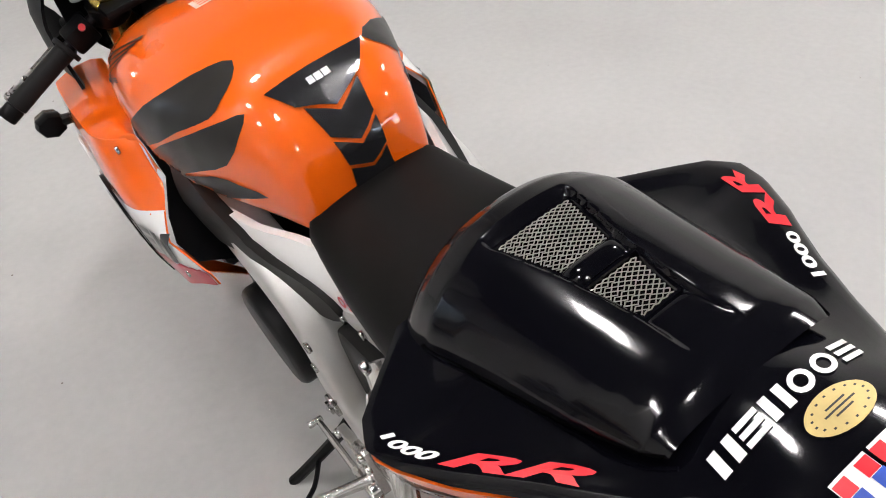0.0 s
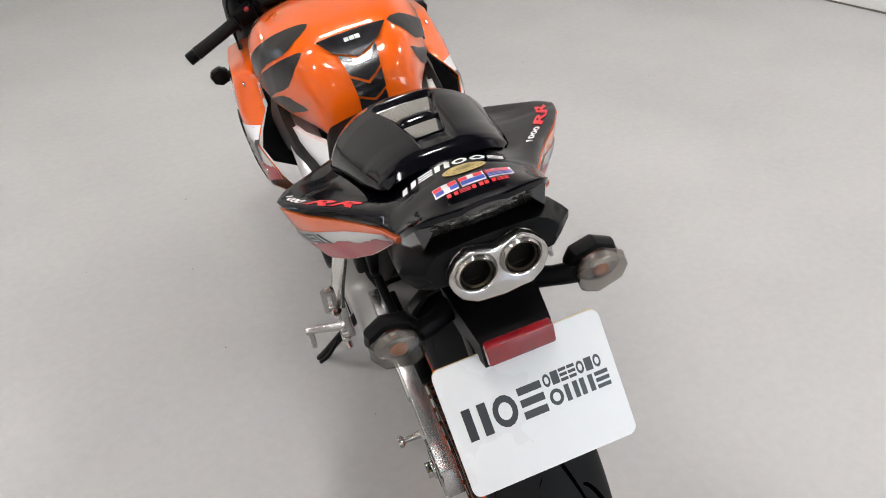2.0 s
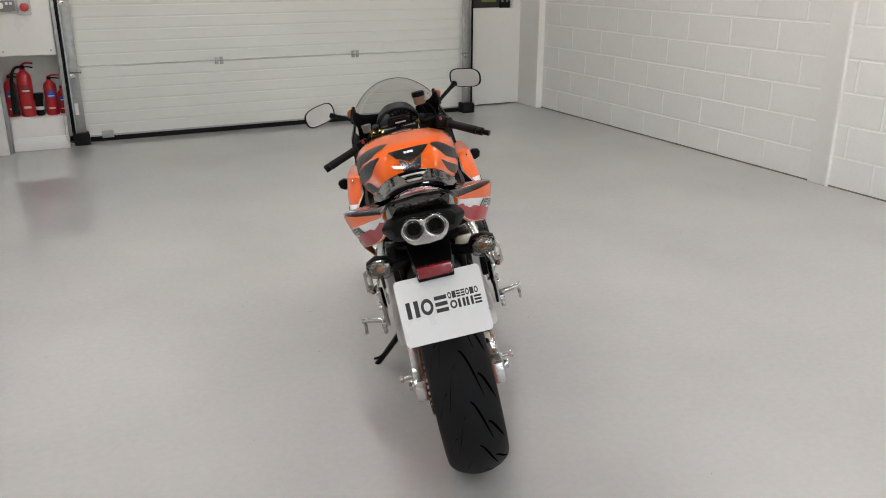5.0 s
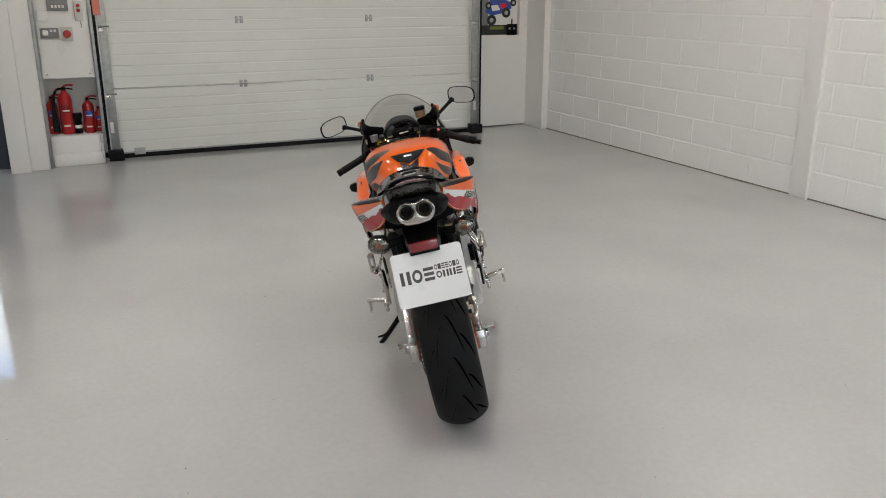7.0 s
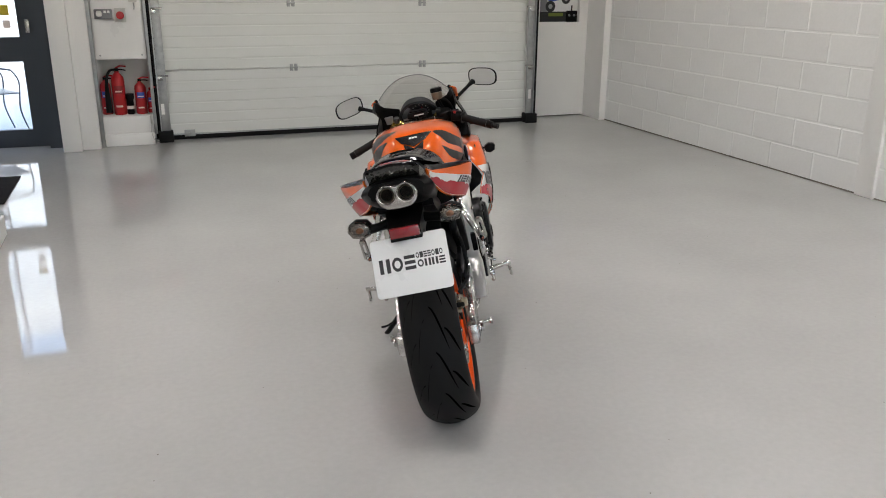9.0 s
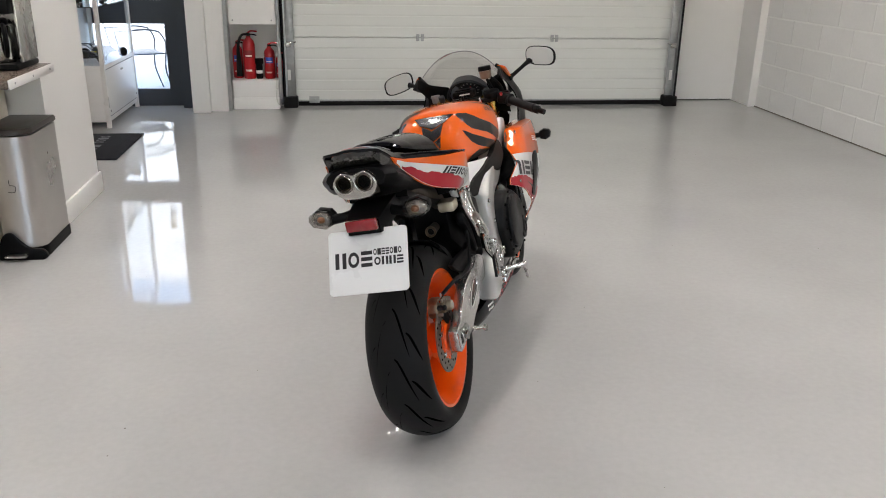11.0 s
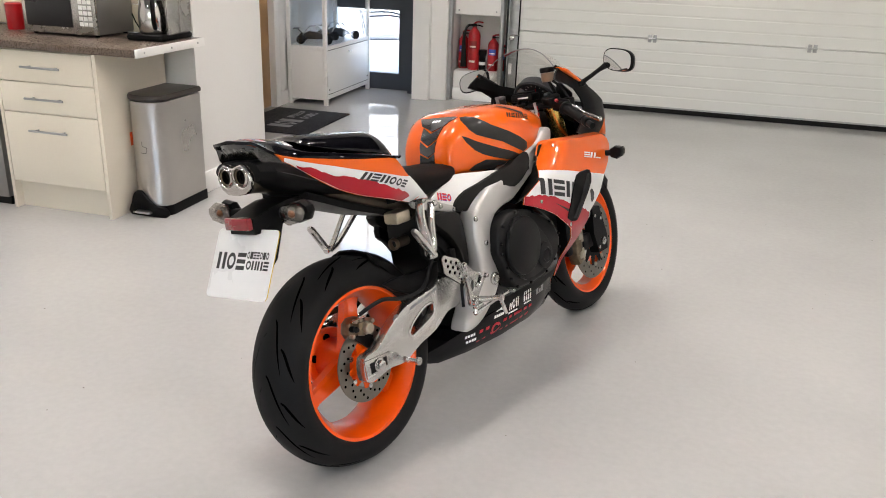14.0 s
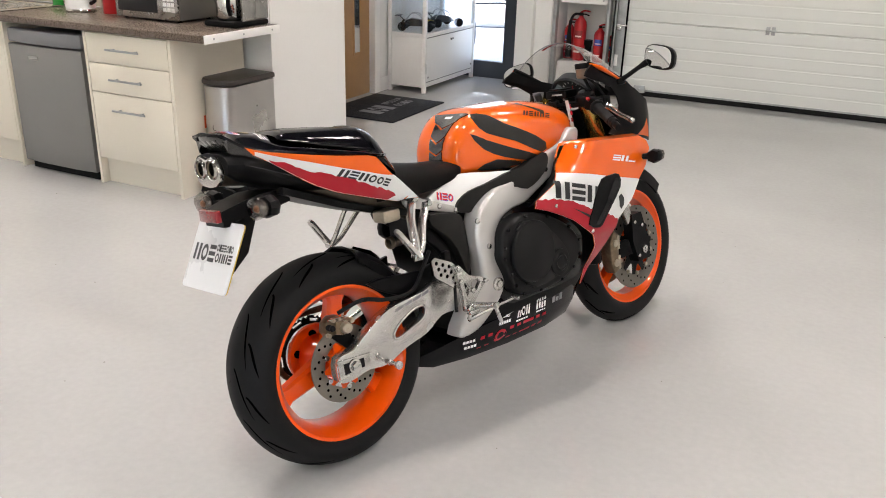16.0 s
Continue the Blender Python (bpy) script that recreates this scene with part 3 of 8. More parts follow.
# display niche with a boxed toy car
NY = 6.70
tb = thing("toy_box", Matrix(), "toy box picturing a racing buggy, in the niche", "box")
part("carton", box(NX0 + 0.012, NY + 0.02, NZ, NX1 - 0.02, NY + 0.052, 1.66, 0.003), "vinylwhite", tb)
part("print", box(NX0 + 0.014, NY + 0.0165, NZ + 0.005, NX1 - 0.022, NY + 0.0195, NZ + 0.115), "ink", tb, "dark printed band")
part("print", box(NX0 + 0.016, NY + 0.0165, NZ + 0.116, NX0 + 0.10, NY + 0.0195, NZ + 0.60), "greyplastic", tb, "grey printed edge")
part("print", box(NX0 + 0.12, NY + 0.013, NZ + 0.065, NX0 + 0.30, NY + 0.016, NZ + 0.10), "olive", tb, "olive printed block")
for cx, cz, r in ((0.14, 0.17, 0.060), (0.33, 0.25, 0.055), (0.10, 0.33, 0.042), (0.42, 0.36, 0.04)):
    part("print", cylinder((NX0 + cx, NY + 0.0195, NZ + cz), (NX0 + cx, NY + 0.014, NZ + cz), r, 20), "ink", tb, "printed wheel")
    part("print", cylinder((NX0 + cx, NY + 0.0138, NZ + cz), (NX0 + cx, NY + 0.0125, NZ + cz), r * 0.42, 16), "galv", tb, "printed hub")
part("print", slab([(NX0 + u, NZ + v) for u, v in ((0.06, 0.26), (0.14, 0.22), (0.26, 0.24), (0.40, 0.30), (0.38, 0.37), (0.24, 0.42), (0.12, 0.40))], NY + 0.0155, NY + 0.0195), "blue", tb, "printed buggy body")
part("print", slab([(NX0 + u, NZ + v) for u, v in ((0.15, 0.27), (0.25, 0.28), (0.22, 0.34), (0.13, 0.33))], NY + 0.0135, NY + 0.0155), "vinylwhite", tb, "printed white flash")
part("print", slab([(NX0 + u, NZ + v) for u, v in ((0.26, 0.29), (0.34, 0.32), (0.32, 0.36), (0.25, 0.35))], NY + 0.0135, NY + 0.0155), "brightred", tb, "printed red stripe")
s = thing("radio_transmitter", Matrix(), "small black radio transmitter standing in the niche", "transmitter")
part("housing", box(NX1 - 0.17, NY - 0.008, NZ, NX1 - 0.03, NY + 0.012, NZ + 0.125, 0.01), "plastic", s)
part("aerial", cylinder((NX1 - 0.10, NY + 0.002, NZ + 0.123), (NX1 - 0.10, NY + 0.002, NZ + 0.18), 0.008, 8), "plastic", s)
for dx in (-0.135, -0.075):
    part("stick", cylinder((NX1 + dx, NY - 0.008, NZ + 0.075), (NX1 + dx, NY - 0.016, NZ + 0.075), 0.014, 12, 0.002), "greyplastic", s)

# ---- glass entrance door and what lies outside ----
GD = structure("door_2", join(box(-0.93, 6.50, 0.0, -0.79, 6.56, 2.3), box(-2.1, 6.50, 0.0, -1.95, 6.56, 2.3), box(-1.95, 6.50, 0.0, -0.93, 6.56, 0.16), box(-1.95, 6.50, 0.77, -0.93, 6.56, 0.985), box(-1.95, 6.50, 2.1, -0.93, 6.56, 2.3)),
               "frame", "dark grey aluminium glazed entrance door, closed")
pane = part("pane", box(-1.95, 6.527, 0.16, -0.93, 6.533, 0.77), "paneglass", GD, "clear glass pane", 0)
pane.visible_shadow = False
pane = part("pane", box(-1.95, 6.527, 0.985, -0.93, 6.533, 2.1), "paneglass", GD, "clear glass pane", 0)
pane.visible_shadow = False
part("lock_plate", box(-0.875, 6.485, 1.02, -0.835, 6.499, 1.14, 0.004), "brushed", GD)
part("sticker", box(-1.06, 6.519, 1.17, -0.99, 6.526, 1.26), "yellow", GD, "yellow notice sticker")
part("sticker", box(-1.05, 6.519, 1.06, -0.99, 6.526, 1.13), "sticker", GD)
structure("door_frame", box(-0.788, 6.36, 0, -0.665, 6.60, Z_C), "frame", "dark grey door jamb")
structure("wall_north_5", join(box(-3.0, 6.56, 2.3, -0.66, 6.78, Z_C), box(-3.0, 6.5, 0, -2.1, 6.78, 2.3)), "plaster", "white wall round the entrance door")
structure("ground", box(-40, 6.75, -0.06, 40, 60, -0.012), "paving", "pale sunlit paving outside the entrance")


def metal_chair(m):
    c = thing("garden_chair", m, "grey metal garden chair standing outside the glass door", "chair")
    for sx in (-0.24, 0.24):
        part("leg", tube([(sx, -0.30, 0.0), (sx, -0.23, 0.25), (sx, -0.25, 0.52), (sx, -0.19, 0.64)], 0.008, 8), "frame", c)
        part("leg", tube([(sx, 0.28, 0.0), (sx, 0.20, 0.30), (sx, 0.24, 0.62), (sx, 0.30, 0.88)], 0.008, 8), "frame", c)
        part("armrest", tube([(sx, -0.19, 0.64), (sx, -0.05, 0.665), (sx, 0.25, 0.65)], 0.009, 8), "frame", c)
    part("seat", box(-0.24, -0.24, 0.41, 0.24, 0.22, 0.422, 0.005), "frame", c)
    part("backrest", tube([(-0.24, 0.29, 0.85), (-0.16, 0.305, 0.90), (0.16, 0.305, 0.90), (0.24, 0.29, 0.85)], 0.008, 8), "frame", c)
    return c


metal_chair(pose(-1.42, 7.40, -0.012, 0, 0, 115))
structure("facade", join(box(-14, 15, 0, 9, 15.4, 5.2), box(-14, 14.9, 2.4, 9, 15.0, 2.6)), "plaster", "pale sunlit building across the yard")

# ---- partition with the store room, and the oak door ----
structure("wall_partition", box(X_W, 2.70, 0, -0.80, 3.46, Z_C), "plaster", "white partition wall beside the kitchen corner")
structure("baseboard_2", box(-0.799, 2.69, 0, -0.782, 3.475, 0.125, 0.006), "trimpaint", "white skirting board on the partition")
structure("wall_recess", join(box(-1.80, 3.46, 0, -1.62, 4.30, Z_C), box(-1.80, 5.22, 0, -1.62, 6.6, Z_C), box(-1.80, 4.30, 2.06, -1.62, 5.22, Z_C)), "plaster", "white wall with the oak door")
d = structure("door_3", box(-1.70, 4.335, 0.005, -1.655, 5.185, 2.03, 0.003), "oak", "oak veneered door with a narrow glass strip, closed")
part("pane", box(-1.654, 4.93, 0.38, -1.650, 5.02, 1.85), "mirror", d, "narrow glass strip", 0)
part("pane_frame", join(box(-1.655, 4.915, 0.36, -1.646, 4.93, 1.87), box(-1.655, 5.02, 0.36, -1.646, 5.035, 1.87), box(-1.655, 4.93, 0.36, -1.646, 5.02, 0.38)), "oak", d)
structure("door_lining", join(box(-1.66, 4.24, 0, -1.60, 4.33, 2.10, 0.004), box(-1.66, 5.19, 0, -1.60, 5.27, 2.10, 0.004), box(-1.66, 4.33, 2.035, -1.60, 5.19, 2.10, 0.004)), "trimpaint", "white architrave round the oak door")
structure("baseboard_3", box(-1.619, 5.271, 0, -1.602, 6.5, 0.12, 0.005), "trimpaint", "white skirting board")

# glass display cabinet
sc = thing("display_cabinet", Matrix(), "white framed glass display cabinet with a closed base", "cabinet")
CX0, CX1, CY0, CY1, CH = -1.60, -1.222, 5.41, 6.46, 1.95
for x in (CX0, CX1 - 0.035):
    for y in (CY0, CY1 - 0.035):
        part("post", box(x, y, 0.0, x + 0.035, y + 0.035, CH, 0.004), "trimpaint", sc)
part("base", box(CX0 + 0.01, CY0 + 0.008, 0.05, CX1 - 0.012, CY1 - 0.008, 0.50, 0.003), "trimpaint", sc)
part("base_rail", box(CX0 + 0.005, CY0 + 0.004, 0.485, CX1 - 0.004, CY1 - 0.004, 0.52, 0.003), "trimpaint", sc)
part("base_door", box(CX1 - 0.011, CY0 + 0.044, 0.098, CX1 - 0.004, CY1 - 0.044, 0.478, 0.002), "vinylwhite", sc)
# shadow line round the base door, painted as an ink-dark sheet
part("door_gap", box(CX1 - 0.0118, CY0 + 0.038, 0.091, CX1 - 0.0100, CY1 - 0.038, 0.484), "ink", sc, "dark strip painted as the shadow gap round the door")
for y in (CY0 + 0.06, CY1 - 0.07):
    part("hinge", box(CX1 - 0.004, y, 0.13, CX1 - 0.001, y + 0.014, 0.145, 0.001), "ink", sc)
part("lock", cylinder((CX1 - 0.004, 5.92, 0.43), (CX1 + 0.008, 5.92, 0.43), 0.010, 10), "steel", sc)
part("lock", cylinder((CX1 - 0.004, 5.96, 0.43), (CX1 + 0.008, 5.96, 0.43), 0.008, 10), "steel", sc)
for x, y0, y1 in ((CX1 - 0.012, CY0 + 0.036, CY1 - 0.036),):
    part("pane", box(x, y0, 0.52, x + 0.005, y1, CH - 0.02), "paneglass", sc, "clear glass", 0)
part("pane", box(CX0 + 0.036, CY0 + 0.010, 0.52, CX1 - 0.036, CY0 + 0.015, CH - 0.02), "paneglass", sc, "clear glass", 0)
part("shelf", box(CX0 + 0.02, CY0 + 0.02, 0.98, CX1 - 0.02, CY1 - 0.02, 0.988), "lens", sc, "glass shelf", 0)
part("top", box(CX0, CY0, CH - 0.02, CX1, CY1, CH, 0.003), "trimpaint", sc)


def toy_car(m, mat):
    c = thing("toy_car", m, "radio controlled toy buggy with fat black tyres, in the display cabinet", "toy", "toy cars in the cabinet")
    part("body", loft([[(x, y * w, z) for y, z in ((-1, 0.04), (-0.7, h), (0.7, h), (1, 0.04))] for x, w, h in ((-0.12, 0.025, 0.075), (-0.05, 0.05, 0.105), (0.03, 0.045, 0.095), (0.10, 0.028, 0.065), (0.16, 0.016, 0.055))]), mat, c)
    part("wing", box(-0.19, -0.07, 0.125, -0.14, 0.07, 0.130, 0.002), "ink", c)
    part("wing_stay", tube([(-0.10, 0, 0.07), (-0.16, 0, 0.125)], 0.005, 6), "ink", c)
    for y in (-0.045, 0.045):
        part("roll_cage", tube([(-0.11, y, 0.07), (-0.05, y, 0.145), (0.02, y, 0.14), (0.09, y, 0.06)], 0.004, 6), "galv", c)
    for x in (-0.12, 0.12):
        part("suspension_arm", tube([(x, -0.09, 0.040), (x, 0, 0.055), (x, 0.09, 0.040)], 0.007, 6), "yellow", c, "yellow suspension arm")
        for y in (-0.10, 0.10):
            part("wheel", lathe([(0.001, y - 0.016), (0.020, y - 0.020), (0.038, y - 0.018), (0.040, y), (0.038, y + 0.018), (0.020, y + 0.020), (0.001, y + 0.016)], (x, 0, 0.040), n=18), "rubber", c)
    return c


toy_car(pose(-1.42, 5.62, 0.52, 0, 0, 20), "ink")
toy_car(pose(-1.38, 6.05, 0.52, 0, 0, 60), "frame")
toy_car(pose(-1.40, 5.9, 0.99, 0, 0, 100), "fire")

# door mat with a printed mark
mt = thing("door_mat", Matrix(), "black ribbed entrance mat with grey printed marks", "mat")
part("pad", box(-1.575, 4.27, 0.0, -0.90, 5.16, 0.010, 0.004), "mat", mt)
for spec, y0, w, h, x in (("|o|", 4.45, 0.30, 0.20, -1.32), ("|.oooo.", 4.80, 0.28, 0.07, -1.32), ("oo|o", 4.80, 0.26, 0.08, -1.21)):
    for g in glyphs(spec, w, h):
        bm = bmesh.new()
        bm.faces.new([bm.verts.new((x + v, y0 + u, 0.0112)) for u, v in g])
        part("print", bm, "matprint", mt, "", 0)

# ---- kitchen corner ----
KY = 2.09
structure("splashback", box(-3.3, 2.672, 0.895, -0.805, 2.699, 1.6), "mortar", "pale grout behind the tiles")


def drawer_unit():
    u = thing("drawer_unit", Matrix(), "cream three-drawer kitchen unit with steel bar handles", "cabinet")
    part("side_panel", box(-0.988, KY, 0.0, -0.968, 2.66, 0.852, 0.001), "cream", u)
    part("side_panel", box(-1.585, KY, 0.0, -1.567, 2.66, 0.852, 0.001), "cream", u)
    part("carcass", box(-1.566, KY + 0.02, 0.15, -0.989, 2.66, 0.85), "cream", u)
    part("plinth", box(-1.566, KY + 0.05, 0.0, -0.989, KY + 0.066, 0.148), "cream", u)
    for z0, z1 in ((0.155, 0.527), (0.532, 0.686), (0.691, 0.845)):
        dr = part("drawer_front", box(-1.563, KY + 0.0, z0, -0.992, KY + 0.018, z1, 0.002), "cream", u)
        zc = (z0 + z1) / 2 if z1 - z0 < 0.2 else z1 - 0.085
        part("handle", join(cylinder((-1.395, KY - 0.03, zc), (-1.165, KY - 0.03, zc), 0.006, 10), cylinder((-1.36, KY - 0.03, zc), (-1.36, KY, zc), 0.005, 8), cylinder((-1.20, KY - 0.03, zc), (-1.20, KY, zc), 0.005, 8)), "galv", dr, "steel bar handle")
    return u


drawer_unit()
u = thing("base_unit", Matrix(), "cream kitchen base unit with a plain door", "cabinet")
part("side_panel", box(-2.235, KY, 0.0, -2.217, 2.66, 0.852, 0.001), "cream", u)
part("carcass", box(-2.80, KY + 0.02, 0.15, -2.236, 2.66, 0.85), "cream", u)
part("door", box(-2.79, KY, 0.155, -2.238, KY + 0.018, 0.845, 0.002), "cream", u)
part("plinth", box(-2.80, KY + 0.05, 0.0, -2.236, KY + 0.066, 0.148), "cream", u)
u = copy_thing(u, Matrix.Translation((-0.60, 0, 0)))
f = thing("fridge", Matrix(), "grey steel under-counter fridge with a dark top edge", "fridge")
part("cabinet", box(-2.19, KY + 0.05, 0.02, -1.615, 2.62, 0.80, 0.01), "fridge", f)
part("door", slab([(-2.19, KY + 0.045), (-2.19, KY + 0.0), (-2.05, KY - 0.012), (-1.75, KY - 0.012), (-1.615, KY + 0.0), (-1.615, KY + 0.045)], 0.05, 0.735, 0.004, plane="xy"), "fridge", f)
part("grip_rail", slab([(-2.19, KY + 0.045), (-2.19, KY + 0.005), (-2.05, KY - 0.02), (-1.75, KY - 0.02), (-1.615, KY + 0.005), (-1.615, KY + 0.045)], 0.745, 0.82, 0.01, plane="xy"), "greyplastic", f, "dark grey grip rail")
part("badge", box(-2.02, KY - 0.016, 0.655, -1.945, KY - 0.0125, 0.68, 0.001), "steel", f, "small blank badge")
part("foot", box(-2.17, KY + 0.03, 0.0, -1.63, KY + 0.10, 0.045), "dark", f)
w = thing("worktop", Matrix(), "brown speckled laminate worktop with a pale metal end strip", "worktop")
part("top", box(-3.4, KY - 0.03, 0.855, -0.718, 2.671, 0.894, 0.006), "worktop", w)
part("end_strip", join(box(-0.7175, KY - 0.028, 0.853, -0.712, 2.668, 0.896, 0.001)), "trimpaint", w, "pale end strip")
for y in (2.13, 2.36, 2.6):
    part("screw", cylinder((-0.7125, y, 0.874), (-0.7095, y, 0.874), 0.005, 8), "galv", w)
sk = thing("sink", Matrix(), "stainless steel sink with a rolled edge set in the worktop", "sink")
part("rim", slab([(-3.1, 2.15), (-2.28, 2.15), (-2.28, 2.56), (-3.1, 2.56)], 0.894, 0.903, 0.004, holes=[[(-3.05, 2.2), (-2.62, 2.2), (-2.62, 2.51), (-3.05, 2.51)]], plane="xy"), "steel", sk)
part("drainer", join(*[box(-2.56, 2.2 + 0.04 * k, 0.903, -2.32, 2.215 + 0.04 * k, 0.907, 0.001) for k in range(8)]), "steel", sk)
part("tap", tube([(-2.85, 2.58, 0.9), (-2.85, 2.58, 1.12), (-2.85, 2.50, 1.18), (-2.85, 2.42, 1.12)], 0.012, 10), "steel", sk)

mw = thing("microwave", Matrix(), "silver microwave oven with dark window, on the worktop", "microwave")
part("body", box(-1.60, 2.375, 0.905, -1.145, 2.665, 1.165, 0.008), "fridge", mw, "dark grey side casing")
part("front_panel", box(-1.60, 2.355, 0.905, -1.145, 2.374, 1.165, 0.006), "brushed", mw)
part("window", box(-1.575, 2.351, 0.94, -1.29, 2.3545, 1.135, 0.001), "ink", mw, "dark window")
part("display", box(-1.245, 2.351, 1.105, -1.165, 2.3545, 1.14, 0.001), "ink", mw)
for r in range(5):
    for c_ in range(3):
        part("key", box(-1.245 + 0.028 * c_, 2.352, 0.95 + 0.028 * r, -1.223 + 0.028 * c_, 2.3545, 0.97 + 0.028 * r, 0.001), "trimpaint", mw)
for x, y in ((-1.57, 2.4), (-1.57, 2.63), (-1.18, 2.4), (-1.18, 2.63)):
    part("foot", cylinder((x, y, 0.894), (x, y, 0.907), 0.012, 10), "rubber", mw)
part("cable", tube([(-1.15, 2.66, 1.0), (-1.10, 2.62, 0.96), (-1.06, 2.6, 0.91), (-1.1, 2.55, 0.9)], 0.004, 6), "rubber", mw)
cm = thing("coffee_maker", Matrix(), "steel and black filter coffee machine with a steel jug", "coffee machine")
part("base", box(-0.985, 2.37, 0.894, -0.775, 2.66, 0.925, 0.012), "plastic", cm)
part("tower", box(-0.985, 2.55, 0.925, -0.775, 2.66, 1.24, 0.01), "brushed", cm, "steel rear tank")
part("side_cheek", box(-0.79, 2.44, 0.925, -0.775, 2.55, 1.24, 0.004), "brushed", cm)
part("head", box(-0.985, 2.39, 1.15, -0.79, 2.549, 1.25, 0.012), "plastic", cm)
jug = part("jug", lathe([(0.001, 0.925), (0.062, 0.925), (0.07, 0.94), (0.07, 1.03), (0.058, 1.09), (0.05, 1.10), (0.001, 1.10)], (-0.88, 2.46, 0), "z", 28), "steel", cm, "round steel jug")
part("jug_lid", lathe([(0.052, 1.10), (0.054, 1.115), (0.03, 1.13), (0.001, 1.13)], (-0.88, 2.46, 0), "z", 24), "plastic", cm)
part("jug_handle", tube([(-0.835, 2.415, 1.10), (-0.815, 2.375, 1.085), (-0.815, 2.375, 1.0), (-0.83, 2.405, 0.96)], 0.012, 8), "plastic", cm)
k = thing("kettle", Matrix.Translation((-1.97, 2.44, 0.894)), "white electric kettle on a steel base", "kettle")
part("body", lathe([(0.001, 0.02), (0.082, 0.02), (0.085, 0.04), (0.078, 0.14), (0.066, 0.21), (0.03, 0.225), (0.001, 0.225)], axis="z", n=28), "trimpaint", k)
part("base", lathe([(0.001, 0), (0.085, 0), (0.087, 0.012), (0.083, 0.02), (0.001, 0.02)], axis="z", n=28), "steel", k)
part("handle", tube([(0.07, 0, 0.19), (0.13, 0, 0.18), (0.125, 0, 0.08), (0.08, 0, 0.05)], 0.011, 8), "plastic", k)
for x, y in ((-1.77, 2.48), (-1.70, 2.56)):
    t_ = thing("canister", Matrix.Translation((x, y, 0.894)), "red enamel kitchen canister", "canister", "canisters on the worktop")
    part("body", lathe([(0.001, 0), (0.042, 0), (0.044, 0.006), (0.044, 0.12), (0.04, 0.125), (0.001, 0.125)], axis="z", n=24), "fire", t_)
    part("lid", lathe([(0.045, 0.118), (0.045, 0.135), (0.035, 0.142), (0.001, 0.142)], axis="z", n=24), "fire", t_)
bt = thing("soap_bottle", Matrix.Translation((-2.35, 2.60, 0.894)), "green washing-up liquid bottle beside the sink", "bottle")
part("body", lathe([(0.001, 0), (0.03, 0), (0.032, 0.01), (0.03, 0.14), (0.014, 0.17), (0.012, 0.19), (0.001, 0.19)], axis="z", n=18), material("green_liquid", (0.03, 0.30, 0.05), 0.2), bt)
part("cap", cylinder((0, 0, 0.19), (0, 0, 0.215), 0.013, 12, 0.002), "vinylwhite", bt)

# pedal bin
bn = thing("pedal_bin", Matrix(), "brushed steel pedal bin with a dark lid and plastic foot", "bin")


def bin_ring(z, g=0.0):
    """D-shaped outline: round front to the south, straight sides."""
    x0, x1, y0, y1 = -0.945 - g, -0.735 + g, 2.235 - g, 2.62 + g
    pts = [(x1, y1), (x0, y1), (x0, y0 + 0.07)]
    pts += [((x0 + x1) / 2 + (x0 - x1) / 2 * math.cos(a), y0 + 0.07 - 0.07 * math.sin(a)) for a in [math.pi * j / 10 for j in range(1, 10)]]
    pts += [(x1, y0 + 0.07)]
    return [(x, y, z) for x, y in pts]


part("body", loft([bin_ring(0.055), bin_ring(0.605)]), "binsteel", bn)
part("lid", loft([bin_ring(0.614, 0.005), bin_ring(0.630, 0.006), bin_ring(0.641, 0.0), bin_ring(0.646, -0.03)]), "binlid", bn, "dark bronze lid")
part("foot", loft([bin_ring(0.0, 0.004), bin_ring(0.054, 0.004)]), "plastic", bn, "black plastic base")
part("pedal_hood", slab([(-0.945, 0.0), (-0.938, 0.07), (-0.915, 0.125), (-0.878, 0.135), (-0.845, 0.10), (-0.80, 0.06), (-0.735, 0.05), (-0.735, 0.0)], 2.215, 2.238, 0.004, 3), "plastic", bn, "black plastic arch over the pedal")
part("pedal", box(-0.91, 2.18, 0.02, -0.81, 2.235, 0.032, 0.005), "brushed", bn, "steel pedal")
part("tag", box(-0.9535, 2.28, 0.36, -0.952, 2.31, 0.43), "tagred", bn, "orange hanging tag")
part("print", tube([(-0.86, 2.2325, 0.34), (-0.83, 2.232, 0.34), (-0.825, 2.232, 0.37), (-0.85, 2.232, 0.375), (-0.85, 2.232, 0.40)], 0.0015, 4, 2), "ink", bn, "small printed sign")

# ceiling lamps
lamp = thing("ceiling_light", Matrix(), "square white ceiling light panel with a glowing diffuser", "ceiling light", "ceiling lights")
part("housing", box(-0.20, -0.20, -0.09, 0.20, 0.20, -0.001, 0.008), "trimpaint", lamp)
part("diffuser", box(-0.175, -0.175, -0.097, 0.175, 0.175, -0.091), "led", lamp, "glowing diffuser", 0)
SPOTS = [(-2.3, 1.2), (-1.6, -3.2), (-0.5, 2.5), (0.25, 0.1), (1.9, -3.4), (1.6, 3.1), (3.9, -1.2), (3.6, 1.5)]
lamp.matrix_world = Matrix.Translation((*SPOTS[0], Z_C))
for x, y in SPOTS[1:]:
    copy_thing(lamp, Matrix.Translation((x, y, Z_C)))

# grit and small marks on the floor
rng0 = random.Random(21)
grit = []
for k in range(110):
    x, y, r = rng0.uniform(-2.5, 4.6), rng0.uniform(-1.8, 5.8), rng0.uniform(0.0012, 0.0032)
    grit.append(lathe([(r, 0.0), (r * 0.8, 0.0008), (0.0003, 0.0010)], (x, y, 0.0002), "z", 6))
